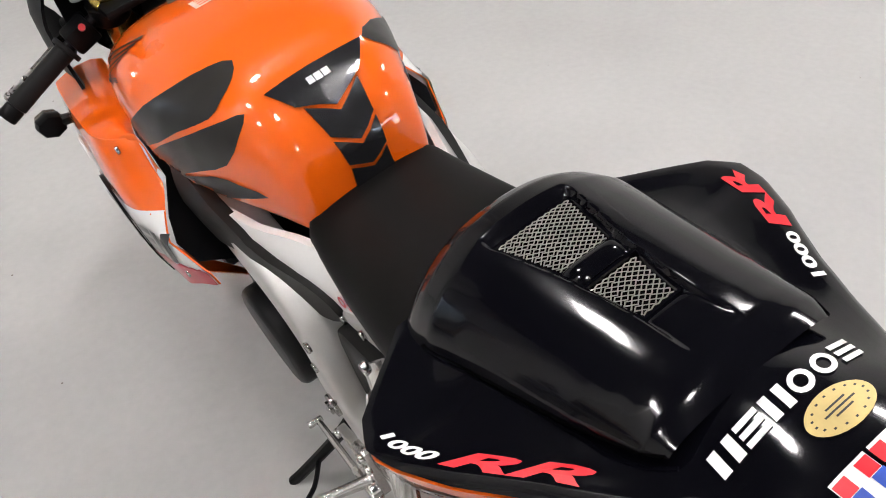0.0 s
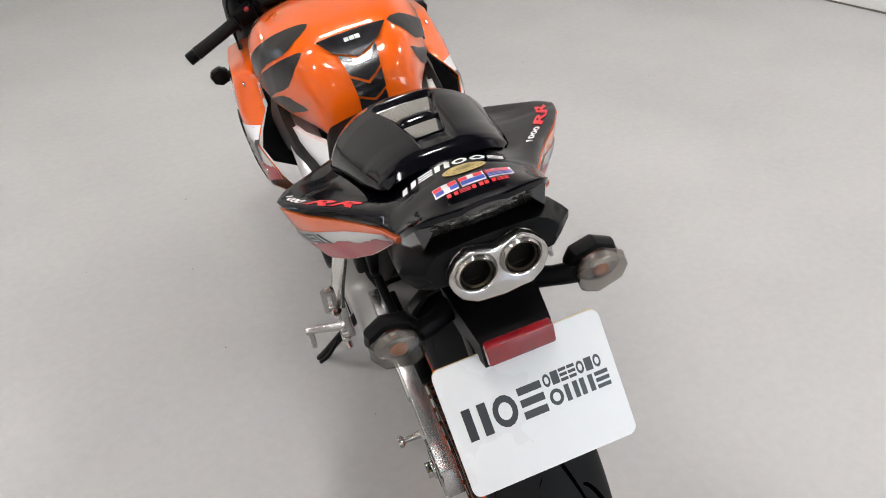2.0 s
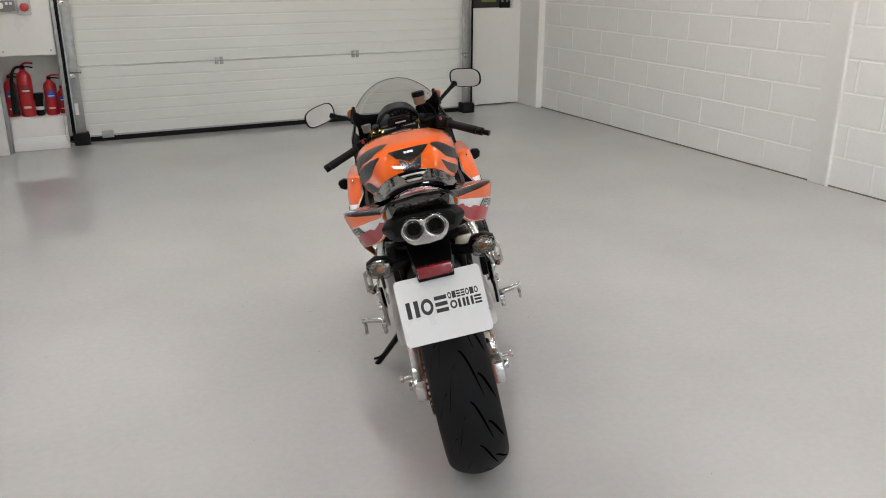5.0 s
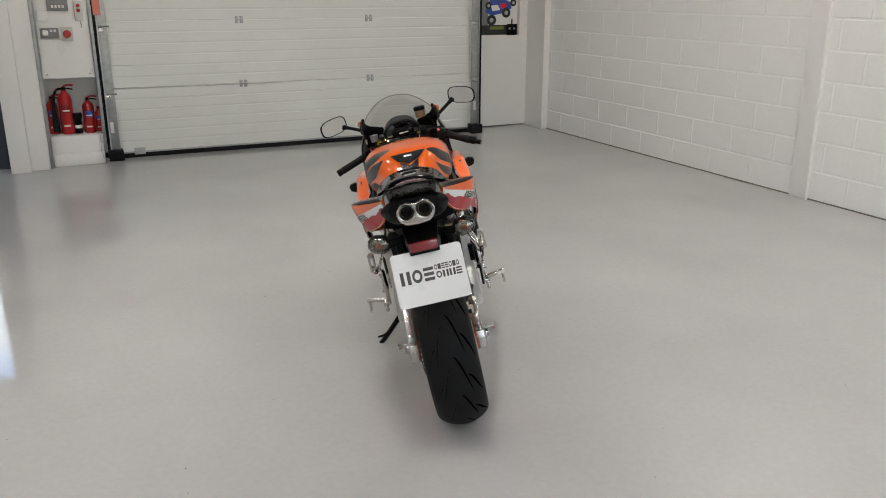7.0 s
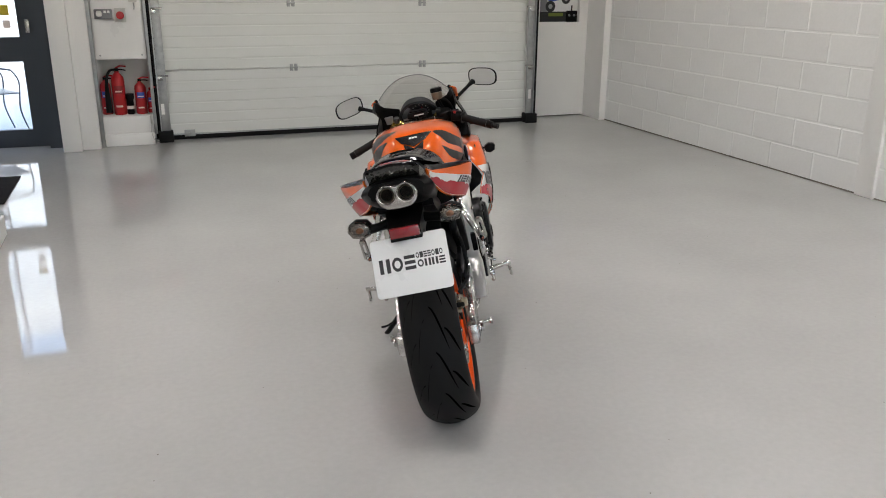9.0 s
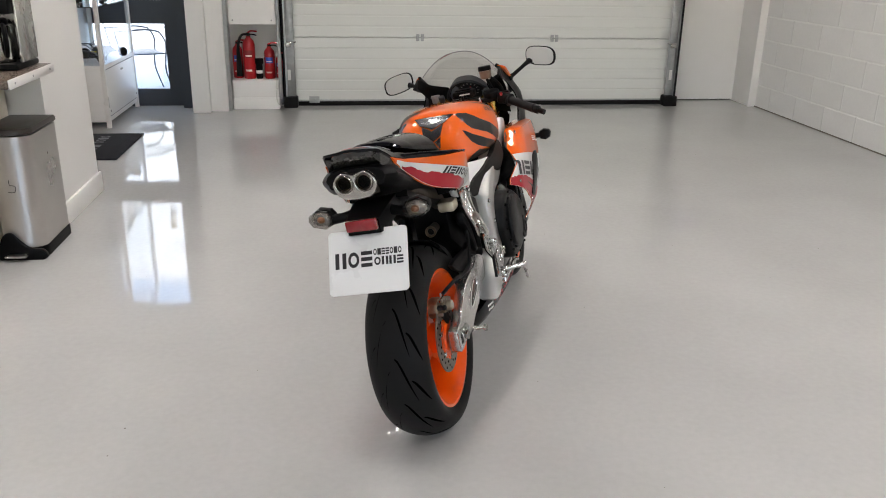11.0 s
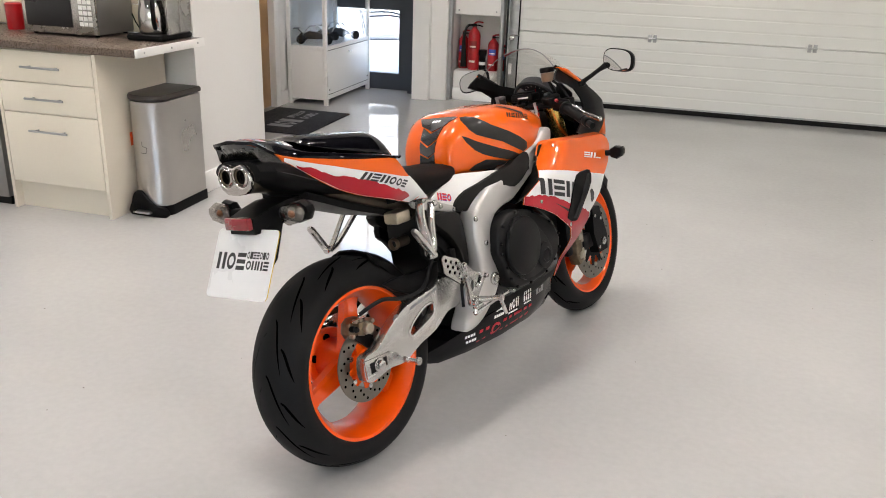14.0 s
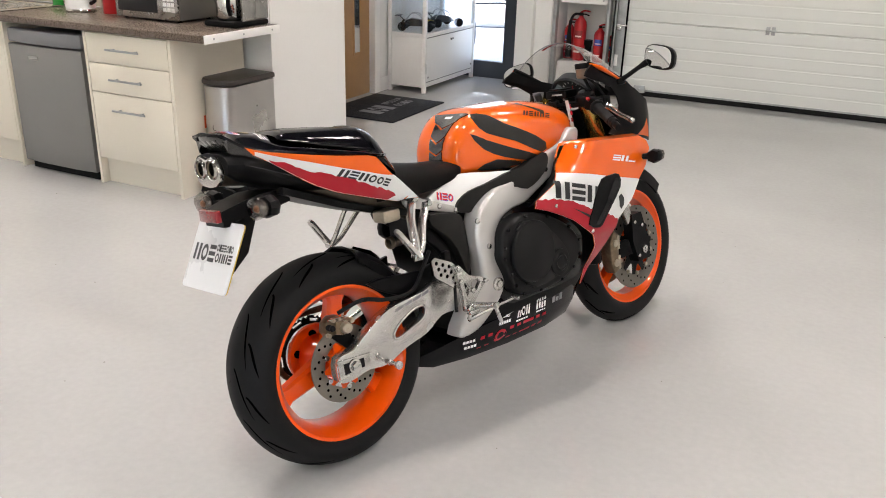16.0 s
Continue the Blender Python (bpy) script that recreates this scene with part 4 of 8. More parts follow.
tagged(put("floor_grit", join(*grit), "grime", 0), "dark grit specks scattered on the floor", "grit", kind="stuff")

# the floor lies a little under the level the furniture was set out from
for ob in list(scene.collection.objects):
    if ob.parent is None and ob.type in ("MESH", "EMPTY"):
        ob.location.z -= 0.012


# ---- the motorcycle: x ahead of the rear axle, y to its left, z up from the ground between the wheels ----
def bike_pose():
    p, q = radians(20.64), radians(12.19)
    return Matrix.Translation((1.0123, 0.5597, 0.094)) @ Matrix.Rotation(math.pi / 2 - p, 4, "Z") @ Matrix.Rotation(-q, 4, "X") @ Matrix.Translation((0, 0, -0.1))


bike = thing("motorcycle", bike_pose(), "orange, white and black sports motorcycle leaning on its side stand", "motorcycle")
STEER = Matrix.Translation((1.12, 0, 0.88)) @ Matrix.Rotation(radians(1.6), 4, Vector((-math.sin(radians(23.4)), 0, math.cos(radians(23.4))))) @ Matrix.Translation((-1.12, 0, -0.88))


def B(name, bm, mat, label="", parent=None, steer=False, smooth=35):
    return part(name, move(bm, STEER) if steer else bm, mat, parent or bike, label, smooth)


def pair(name, bm, mat, label="", steer=False):
    """A part for each side, given for y < 0."""
    other = mirrored(bm)
    return B(name, bm, mat, label, steer=steer), B(name, other, mat, label, steer=steer)


def table(xs, ys):
    return lambda x: float(np.interp(x, xs, ys))


def sheet(poly, fy, thick=0.004, step=0.02, lift=0.0, curve=0):
    """A panel with the outline (x, z), bent so that y = fy(x, z), with its thickness towards the bike's middle."""
    pts = [tuple(p)[:2] for p in (smoothline([(*p, 0) for p in poly], curve, True) if curve else poly)]
    bm = bmesh.new()
    bm.faces.new([bm.verts.new((u, 0, v)) for u, v in pts])
    for axis in (0, 2):
        vals = [p[0 if axis == 0 else 1] for p in pts]
        for k in range(1, int((max(vals) - min(vals)) / step) + 1):
            co, no = [0, 0, 0], [0, 0, 0]
            co[axis], no[axis] = min(vals) + k * step, 1
            bmesh.ops.bisect_plane(bm, geom=bm.verts[:] + bm.edges[:] + bm.faces[:], plane_co=co, plane_no=no)
    for v in bm.verts:
        v.co.y = fy(v.co.x, v.co.z) - lift
    if thick:
        got = bmesh.ops.extrude_face_region(bm, geom=bm.faces[:])
        for v in got["geom"]:
            if isinstance(v, bmesh.types.BMVert):
                v.co.y += thick
    return bm


# wheels
def wheel(cx, cz, R, half, rim_r, rim_half, name, steer):
    k = R - rim_r
    tyre = [(rim_r - 0.004, -rim_half * 0.9), (rim_r + k * 0.12, -half * 0.93), (rim_r + k * 0.35, -half), (rim_r + k * 0.58, -half * 0.93), (rim_r + k * 0.78, -half * 0.72), (rim_r + k * 0.92, -half * 0.44), (R - 0.0015, -half * 0.2), (R, 0)]
    tyre = tyre + [(r, -h) for r, h in tyre[-2::-1]]
    rim = [(rim_r + 0.004, -rim_half), (rim_r + 0.006, -rim_half + 0.004), (rim_r - 0.002, -rim_half + 0.010), (rim_r - 0.010, -rim_half + 0.012)]
    rim_in = [(rim_r - 0.006, -rim_half), (rim_r - 0.012, -rim_half + 0.010), (rim_r - 0.030, -rim_half * 0.55), (rim_r - 0.034, 0)]
    full = rim[::-1] + [(rim_r - 0.001, -rim_half - 0.001)] + rim_in
    full = full + [(r, -h) for r, h in full[-2::-1]]
    rimbm = lathe(full, (cx, 0, cz), n=72)
    return B(name, rimbm, "wheel", "orange enamelled cast wheel", steer=steer), tyre


rw, prof = wheel(0, 0.301, 0.301, 0.094, 0.2155, 0.080, "rear_wheel", False)
rw.location = (0.011, -0.003, -0.006)
rear_tyre = part("tyre", lathe([(v.x, v.y) for v in smoothline([(*p, 0) for p in prof], 3)], (0, 0, 0.301), n=96), "rubber", rw, "black road tyre with flat black strips for the shade in curved tread grooves")


def spokes(cx, cz, r0, r1, w0, w1, y0, th, first):
    out = []
    for k in range(3):
        a = radians(first + 120 * k)
        rings = []
        for u in (0, 0.15, 0.5, 0.8, 1.0):
            r, w, t = r0 + (r1 - r0) * u, w0 + (w1 - w0) * u + (0.018 if u == 1 else 0), th * (1 - 0.25 * u)
            ring = []
            for sw, sy in ((-1, -0.6), (-0.7, -1), (0.7, -1), (1, -0.6), (1, 0.6), (0.7, 1), (-0.7, 1), (-1, 0.6)):
                ring.append((cx + r * math.cos(a) - sw * w * math.sin(a), y0 + sy * t, cz + r * math.sin(a) + sw * w * math.cos(a)))
            rings.append(ring)
        out.append(loft(rings))
    return out


for s in spokes(0, 0.301, 0.03, 0.196, 0.034, 0.022, -0.01, 0.024, 78):
    part("spoke", s, "wheel", rw)
part("hub", lathe([(0.018, -0.095), (0.042, -0.09), (0.05, -0.07), (0.048, 0.04), (0.06, 0.06), (0.06, 0.075), (0.02, 0.085)], (0, 0, 0.301), n=40), "wheel", rw)
part("sprocket_carrier", lathe([(0.02, 0.070), (0.075, 0.066), (0.088, 0.062), (0.09, 0.072), (0.02, 0.09)], (0, 0, 0.301), n=40), "wheel", rw)
# solid black plugs, painted as the shade inside holes
for k in range(5):
    a = radians(20 + 72 * k)
    part("carrier_hole", cylinder((0.062 * math.cos(a), 0.060, 0.301 + 0.062 * math.sin(a)), (0.062 * math.cos(a), 0.068, 0.301 + 0.062 * math.sin(a)), 0.011, 14), "recess_shade", rw)


def toothed(cx, cz, r0, r1, teeth, y0, y1):
    pts = []
    for k in range(teeth * 2):
        a = math.pi * k / teeth
        r = r1 if k % 2 else r1 - 0.008
        pts.append((cx + r * math.cos(a), cz + r * math.sin(a)))
    hole = [(cx + r0 * math.cos(2 * math.pi * k / 32), cz + r0 * math.sin(2 * math.pi * k / 32)) for k in range(32)]
    holes = [hole]
    for k in range(10):
        a0 = 2 * math.pi * k / 10
        rm, hw = (r0 + r1) / 2 + 0.001, 0.0042
        holes.append([(cx + (rm + dr) * math.cos(a0 + da), cz + (rm + dr) * math.sin(a0 + da)) for dr, da in ((-hw, -0.17), (-hw, 0.17), (hw, 0.17), (hw, -0.17))])
    return slab(pts, y0, y1, holes=holes)


part("sprocket", toothed(0, 0.301, 0.084, 0.108, 41, 0.0915, 0.098), "dark", rw, "dark steel toothed sprocket")


def brake_disc(cx, cz, r0, r1, y, parent, steer, carrier):
    ring = [(cx + r1 * math.cos(2 * math.pi * k / 56), cz + r1 * math.sin(2 * math.pi * k / 56)) for k in range(56)]
    hole = [(cx + r0 * math.cos(2 * math.pi * k / 40), cz + r0 * math.sin(2 * math.pi * k / 40)) for k in range(40)]
    bm = slab(ring, y - 0.0025, y + 0.0025, 0.0008, holes=[hole], seg=1)
    d = part("brake_disc", move(bm, STEER) if steer else bm, "disc", parent, "drilled steel brake disc")
    # drillings are black plugs, their inner shade put into the colour
    holes = []
    for k in range(36):
        a = 2 * math.pi * k / 36
        r = r0 + (r1 - r0) * (0.25, 0.5, 0.75)[k % 3]
        holes.append(cylinder((cx + r * math.cos(a), y - 0.0031, cz + r * math.sin(a)), (cx + r * math.cos(a), y + 0.0031, cz + r * math.sin(a)), 0.0042, 8))
    h = part("drill_holes", move(join(*holes), STEER) if steer else join(*holes), "recess_shade", d)
    tagged(h, kind="stuff")
    inner = [(cx + r * math.cos(2 * math.pi * k / 40), cz + r * math.sin(2 * math.pi * k / 40)) for k in range(40) for r in (r0 + 0.004 if k % 4 < 2 else (r0 * 0.68 if steer else r0 - 0.012),)]
    hh = [(cx + (r0 * (0.5 if steer else 0.55)) * math.cos(2 * math.pi * k / 24), cz + (r0 * (0.5 if steer else 0.55)) * math.sin(2 * math.pi * k / 24)) for k in range(24)]
    bm = slab(inner, y - 0.0045, y - 0.0025, holes=[hh])
    part("disc_carrier", move(bm, STEER) if steer else bm, carrier, d)
    for k in range(10 if steer else 6):
        a = 2 * math.pi * (k + 0.5) / (10 if steer else 6)
        bm = cylinder((cx + r0 * math.cos(a), y - 0.007, cz + r0 * math.sin(a)), (cx + r0 * math.cos(a), y + 0.004, cz + r0 * math.sin(a)), 0.008, 12, 0.001)
        part("rivet", move(bm, STEER) if steer else bm, "paleboss" if steer else "brushed", d)
    return d


brake_disc(0, 0.301, 0.066, 0.110, -0.078, rw, False, "wheel")

# tread grooves as flat black strips for their shade, slanting from the crown to the shoulders
tyre_tree = tree_of(rear_tyre)


def tread(cx, cz, R, half, count, parent, name, steer=False, long=0.19, tree=None):
    out = []
    for k in range(count):
        for s in (-1, 1):
            for (u0, u1, a_len, off) in ((0.10, 0.55, long, 0.0), (0.50, 0.88, long * 0.62, 0.5)):
                a0 = 2 * math.pi * (k + off + (0.25 if s > 0 else 0)) / count
                pts = []
                for j in range(9):
                    f = j / 8
                    a = a0 + a_len / R * (f ** 1.25) * 0.75
                    y = s * half * (u0 + (u1 - u0) * f ** 0.8)
                    pts.append((a, y, 0.0042 * math.sin(math.pi * min(1, 0.12 + f * 0.85)) + 0.0005))
                bm = bmesh.new()
                rows = []
                for a, y, w in pts:
                    row = []
                    for d in (-1, 1):
                        way = Vector((-math.cos(a + d * w / R), 0, -math.sin(a + d * w / R)))
                        o = Vector((cx, y + d * w * 0.4, cz)) - way * (R + 0.1)
                        hit = tree.ray_cast(o, way)
                        row.append(bm.verts.new(hit[0] - way * 0.0005))
                    rows.append(row)
                for p, q in zip(rows, rows[1:]):
                    bm.faces.new((p[0], p[1], q[1], q[0]))
                out.append(bm)
    g = part(name, move(join(*out), STEER) if steer else join(*out), "recess_shade", parent, "flat black strips for the shade in curved tread grooves")
    tagged(g, kind="stuff")


tread(0, 0.301, 0.301, 0.095, 13, rw, "tread", tree=tyre_tree)

fw, prof = wheel(1.40, 0.300, 0.298, 0.060, 0.219, 0.048, "front_wheel", True)
fw.location = (0.011, 0.002, -0.012)
ft_bm = lathe([(v.x, v.y) for v in smoothline([(*p, 0) for p in prof], 3)], (1.40, 0, 0.300), n=96)
ft_tree = BVHTree.FromBMesh(ft_bm)
part("tyre", move(ft_bm, STEER), "rubber", fw, "black road tyre with flat black strips for the shade in curved tread grooves")
tread(1.40, 0.300, 0.300, 0.060, 12, fw, "tread", True, 0.15, ft_tree)
for s in spokes(1.40, 0.300, 0.03, 0.194, 0.03, 0.018, 0.0, 0.02, 100):
    part("spoke", move(s, STEER), "wheel", fw)
part("hub", move(lathe([(0.015, -0.06), (0.04, -0.058), (0.045, -0.045), (0.045, 0.045), (0.04, 0.058), (0.015, 0.06)], (1.40, 0, 0.300), n=32), STEER), "wheel", fw)
for y in (-0.066, 0.066):
    brake_disc(1.40, 0.300, 0.105, 0.160, y, fw, True, "dark")
part("axle", move(cylinder((1.40, -0.11, 0.300), (1.40, 0.11, 0.300), 0.013, 16, 0.002), STEER), "brushed", fw)

# fork, front calipers, front mudguard
axis_d = Vector((-math.sin(radians(23.4)), 0, math.cos(radians(23.4))))
for s in (-1, 1):
    foot = Vector((1.375, s * 0.098, 0.315))
    leg = B("fork_leg", cylinder(foot, foot + axis_d * 0.30, 0.021, 20, 0.002), "brushed", "polished inner fork tube", steer=True)
    part("fork_outer", move(cylinder(foot + axis_d * 0.26, foot + axis_d * 0.60, 0.027, 24, 0.002), STEER), "forkgold", leg, "gold anodised fork tube")
    part("fork_cap", move(join(cylinder(foot + axis_d * 0.60, foot + axis_d * 0.618, 0.031, 20, 0.003), cylinder(foot + axis_d * 0.618, foot + axis_d * 0.628, 0.022, 6, 0.001)), STEER), "forkgold", leg)
    part("adjuster", move(cylinder(foot + axis_d * 0.628, foot + axis_d * 0.652, 0.013, 16, 0.002), STEER), "greyblack", leg, "dark adjuster knob")
    part("axle_clamp", move(loft([[(1.375 + dx, s * y, 0.285 + dz) for dx, dz in ((-0.03, -0.035), (0.045, -0.035), (0.05, 0.03), (0.005, 0.15), (-0.055, 0.15), (-0.06, 0.05))] for y in (0.085, 0.125)]), STEER), "dark", leg)
    cal = B("front_caliper", slab([(1.205, 0.27), (1.222, 0.232), (1.252, 0.236), (1.258, 0.31), (1.262, 0.375), (1.232, 0.392), (1.205, 0.35)], s * 0.078 - 0.024, s * 0.078 + 0.024, 0.009), "bronze", "bronze radial brake caliper", steer=True)
    for z in (0.27, 0.345):
        part("caliper_piston", move(cylinder((1.232, s * 0.107, z), (1.232, s * 0.100, z), 0.014, 16, 0.002), STEER), "paleboss", cal)
        part("caliper_rib", move(box(1.243, min(s * 0.100, s * 0.106), z - 0.026, 1.258, max(s * 0.100, s * 0.106), z + 0.026, 0.003), STEER), "paleboss", cal)
    part("axle_nut", move(join(cylinder((1.382, s * 0.125, 0.290), (1.382, s * 0.134, 0.290), 0.017, 6, 0.002), cylinder((1.382, s * 0.134, 0.290), (1.382, s * 0.138, 0.290), 0.009, 16, 0.001)), STEER), "brushed", leg)
    for dx, dz in ((-0.03, -0.012), (0.0, 0.10), (-0.045, 0.12)):
        part("pinch_bolt", move(cylinder((1.375 + dx, s * 0.124, 0.285 + dz), (1.375 + dx, s * 0.131, 0.285 + dz), 0.007, 10, 0.001), STEER), "steel", leg)
    part("caliper_bracket", move(box(1.255, s * 0.095 - 0.012, 0.28, 1.36, s * 0.095 + 0.012, 0.34, 0.005), STEER), "dark", cal)
    B("brake_hose", tube([(1.27, s * 0.075, 0.385), (1.30, s * 0.085, 0.50), (1.25, s * 0.075, 0.65), (1.17, s * 0.06, 0.80)], 0.005, 8), "rubber", steer=True)
rings = []
for k in range(15):
    a = radians(40 + 105 * k / 14)
    r = 0.303
    w = 0.064
    rings.append([(1.40 + (r + dr) * math.cos(a), y, 0.300 + (r + dr) * math.sin(a)) for y, dr in ((-w, -0.05), (-w * 0.85, -0.005), (-w * 0.45, 0.012), (0, 0.016), (w * 0.45, 0.012), (w * 0.85, -0.005), (w, -0.05), (w * 0.9, -0.052), (w * 0.4, 0.007), (0, 0.010), (-w * 0.4, 0.007), (-w * 0.9, -0.052))])
B("front_mudguard", loft(rings), "plastic", "black front mudguard", steer=True)

# swing arm
arm_poly = [(-0.045, 0.335), (-0.05, 0.272), (-0.01, 0.262), (0.05, 0.272), (0.115, 0.266), (0.19, 0.292), (0.27, 0.31), (0.335, 0.345), (0.40, 0.35), (0.42, 0.41), (0.36, 0.445), (0.315, 0.452), (0.275, 0.436), (0.144, 0.420), (0.06, 0.378), (0.01, 0.345)]
slot = [(0.150, 0.342), (0.170, 0.366), (0.225, 0.393), (0.265, 0.396), (0.274, 0.380), (0.262, 0.358), (0.204, 0.338), (0.160, 0.328)]
arm = B("swing_arm", slab(arm_poly, -0.138, -0.106, 0.012, 3, holes=[slot], seg=3), "armmetal", "brushed aluminium swing arm with an oval slot")
part("arm", mirrored(slab(arm_poly, -0.138, -0.106, 0.012, 3, holes=[slot], seg=3)), "armmetal", arm)
for sg in (-1, 1):
    lip = [(p.x, sg * 0.1375, p.y) for p in smoothline([(*q, 0) for q in slot], 3, True)]
    part("slot_lip", tube(lip + lip[:1], 0.0042, 8, 1), "armmetal", arm, "rounded lip round the slot")
part("cross_beam", box(0.30, -0.10, 0.33, 0.42, 0.10, 0.42, 0.015), "silver", arm)
for s in (-1, 1):
    part("adjuster_plate", slab([(-0.052, 0.33), (-0.05, 0.278), (0.055, 0.284), (0.055, 0.322)], s * 0.1395 - 0.003, s * 0.1395 + 0.003, 0.0015), "brushed", arm)
    part("adjuster_recess", slab([(-0.034, 0.318), (-0.032, 0.287), (0.034, 0.290), (0.034, 0.315)], s * 0.1430 - 0.0005, s * 0.1430 + 0.0005), "dark", arm)
    part("axle_nut", join(cylinder((0, s * 0.139, 0.303), (0, s * 0.148, 0.303), 0.020, 20, 0.002), cylinder((0, s * 0.148, 0.303), (0, s * 0.158, 0.303), 0.015, 6, 0.001)), "steel", arm)
    part("stand_bobbin", lathe([(0.001, s * 0.143), (0.008, s * 0.143), (0.006, s * 0.165), (0.006, s * 0.175), (0.012, s * 0.180), (0.012, s * 0.187), (0.001, s * 0.188)], (0.118, 0, 0.272), n=18), "brushed", arm, "small paddock stand bobbin")
for k, (u, w) in enumerate(((0.165, 0.03), (0.20, 0.028), (0.233, 0.03), (0.268, 0.025))):
    z = 0.405 + (u - 0.165) * 0.16
    part("print", slab([(u, z), (u + w, z + 0.006), (u + w + 0.002, z + 0.014), (u + 0.002, z + 0.008)], -0.1388, -0.1382), "greyplastic", arm, "small unreadable print")

# rear brake and chain
rc = B("rear_caliper", slab([(-0.040, 0.398), (-0.030, 0.378), (-0.004, 0.372), (0.004, 0.380), (0.030, 0.376), (0.044, 0.390), (0.042, 0.414), (0.024, 0.420), (0.014, 0.432), (-0.012, 0.436), (-0.034, 0.424)], -0.086, -0.052, 0.006), "bronze", "bronze rear brake caliper")
part("outer_half", slab([(-0.018, 0.390), (0.004, 0.382), (0.034, 0.388), (0.036, 0.412), (0.016, 0.422), (-0.012, 0.424)], -0.104, -0.086, 0.004), "bronze", rc)
part("caliper_piston", lathe([(0.001, -0.121), (0.013, -0.121), (0.0155, -0.118), (0.0165, -0.104), (0.020, -0.102)], (0.014, 0, 0.402), n=20), "paleboss", rc, "pale cylinder boss")
part("caliper_bracket", slab([(-0.03, 0.385), (0.02, 0.335), (0.05, 0.345), (0.03, 0.39)], -0.094, -0.086, 0.003), "dark", rc)
part("slide_boot", lathe([(0.001, -0.112), (0.006, -0.112), (0.009, -0.106), (0.007, -0.100), (0.009, -0.094), (0.008, -0.080)], (-0.027, 0, 0.410), n=14), "rubber", rc, "ribbed rubber boot")
part("slide_boot", lathe([(0.001, -0.108), (0.006, -0.108), (0.008, -0.102), (0.007, -0.080)], (0.040, 0, 0.414), n=14), "paleboss", rc)
for x, z in ((-0.014, 0.428), (0.004, 0.426), (-0.034, 0.390)):
    part("bolt", cylinder((x, -0.100, z), (x, -0.085, z), 0.006, 8, 0.001), "paleboss", rc)
part("pad_pin", cylinder((-0.032, -0.096, 0.432), (0.030, -0.090, 0.428), 0.003, 8), "steel", rc)
part("bleed_nipple", cylinder((0.020, -0.085, 0.420), (0.026, -0.085, 0.438), 0.0035, 8), "paleboss", rc)
B("brake_hose", tube([(0.0, -0.10, 0.445), (0.06, -0.135, 0.47), (0.15, -0.125, 0.445), (0.24, -0.13, 0.445), (0.29, -0.13, 0.50), (0.33, -0.12, 0.54)], 0.006, 8), "rubber", "black rear brake hose")
links = []
for k in range(52):
    # upper and lower run with the wrap round the rear sprocket
    n_up = 22
    if k < n_up:
        c, ang = Vector((0.50 - 0.50 * k / n_up, 0.095, 0.40 + 0.012 * k / n_up)), math.atan2(-0.012, 0.5)
    elif k < n_up + 16:
        a = math.pi / 2 + math.pi * (k - n_up) / 16
        c, ang = Vector((0.101 * math.cos(a), 0.095, 0.311 + 0.101 * math.sin(a))), a + math.pi / 2
    else:
        f = (k - n_up - 16) / 14
        c, ang = Vector((0.02 + 0.48 * f, 0.095, 0.21 + 0.09 * f)), math.atan2(0.09, 0.48)
    for y in (-0.008, 0.006):
        links.append(move(box(-0.014, y, -0.007, 0.014, y + 0.002, 0.007), Matrix.Translation(c) @ Matrix.Rotation(-ang, 4, "Y")))
    links.append(move(cylinder((0, -0.006, 0), (0, 0.006, 0), 0.005, 8), Matrix.Translation(c)))
tagged(B("drive_chain", join(*links), "chain", "brown tinted drive chain"), kind="stuff")
B("chain_guard", box(0.08, 0.085, 0.425, 0.36, 0.112, 0.44, 0.004), "plastic")

# rear hugger over the tyre
rings = []
for k in range(13):
    a = radians(69 - 36 * k / 12)
    w, r = 0.092, 0.309
    rings.append([(r * math.cos(a) * (1 + dr / r), y, 0.300 + (r + dr) * math.sin(a)) for y, dr in ((-w * 1.0, -0.028 - 0.003 * k), (-w * 0.92, -0.016), (-w * 0.6, 0.002), (0, 0.008), (w * 0.6, 0.002), (w * 0.92, -0.016), (w * 1.0, -0.028 - 0.003 * k), (w * 0.95, -0.03 - 0.003 * k), (w * 0.55, -0.002), (0, 0.004), (-w * 0.55, -0.002), (-w * 0.95, -0.03 - 0.003 * k))])
hug = B("rear_hugger", loft(rings), "plastic", "black rear hugger over the tyre")
part("hugger_arm", slab([(0.10, 0.50), (0.20, 0.50), (0.30, 0.49), (0.345, 0.50), (0.33, 0.44), (0.28, 0.435), (0.20, 0.44)], -0.118, -0.100, 0.005, 2), "plastic", hug)
part("hugger_arm", mirrored(slab([(0.10, 0.50), (0.20, 0.50), (0.30, 0.49), (0.345, 0.50), (0.33, 0.44), (0.28, 0.435), (0.20, 0.44)], -0.118, -0.100, 0.005, 2)), "plastic", hug)

# frame, engine
spar = [(0.885, 0.775), (0.920, 0.800), (0.950, 0.812), (0.985, 0.805), (0.980, 0.765), (0.945, 0.735), (0.87, 0.69), (0.765, 0.640), (0.70, 0.612), (0.64, 0.604), (0.590, 0.585), (0.556, 0.545), (0.552, 0.495), (0.578, 0.435), (0.562, 0.36), (0.50, 0.305), (0.43, 0.27), (0.36, 0.275), (0.42, 0.36), (0.475, 0.41), (0.478, 0.48), (0.472, 0.55), (0.485, 0.61), (0.52, 0.65), (0.57, 0.68), (0.66, 0.70), (0.78, 0.745)]
R_, L_ = pair("frame_spar", slab(spar, -0.180, -0.11, 0.018, 3, seg=3), "silver", "silver cast aluminium frame spar")
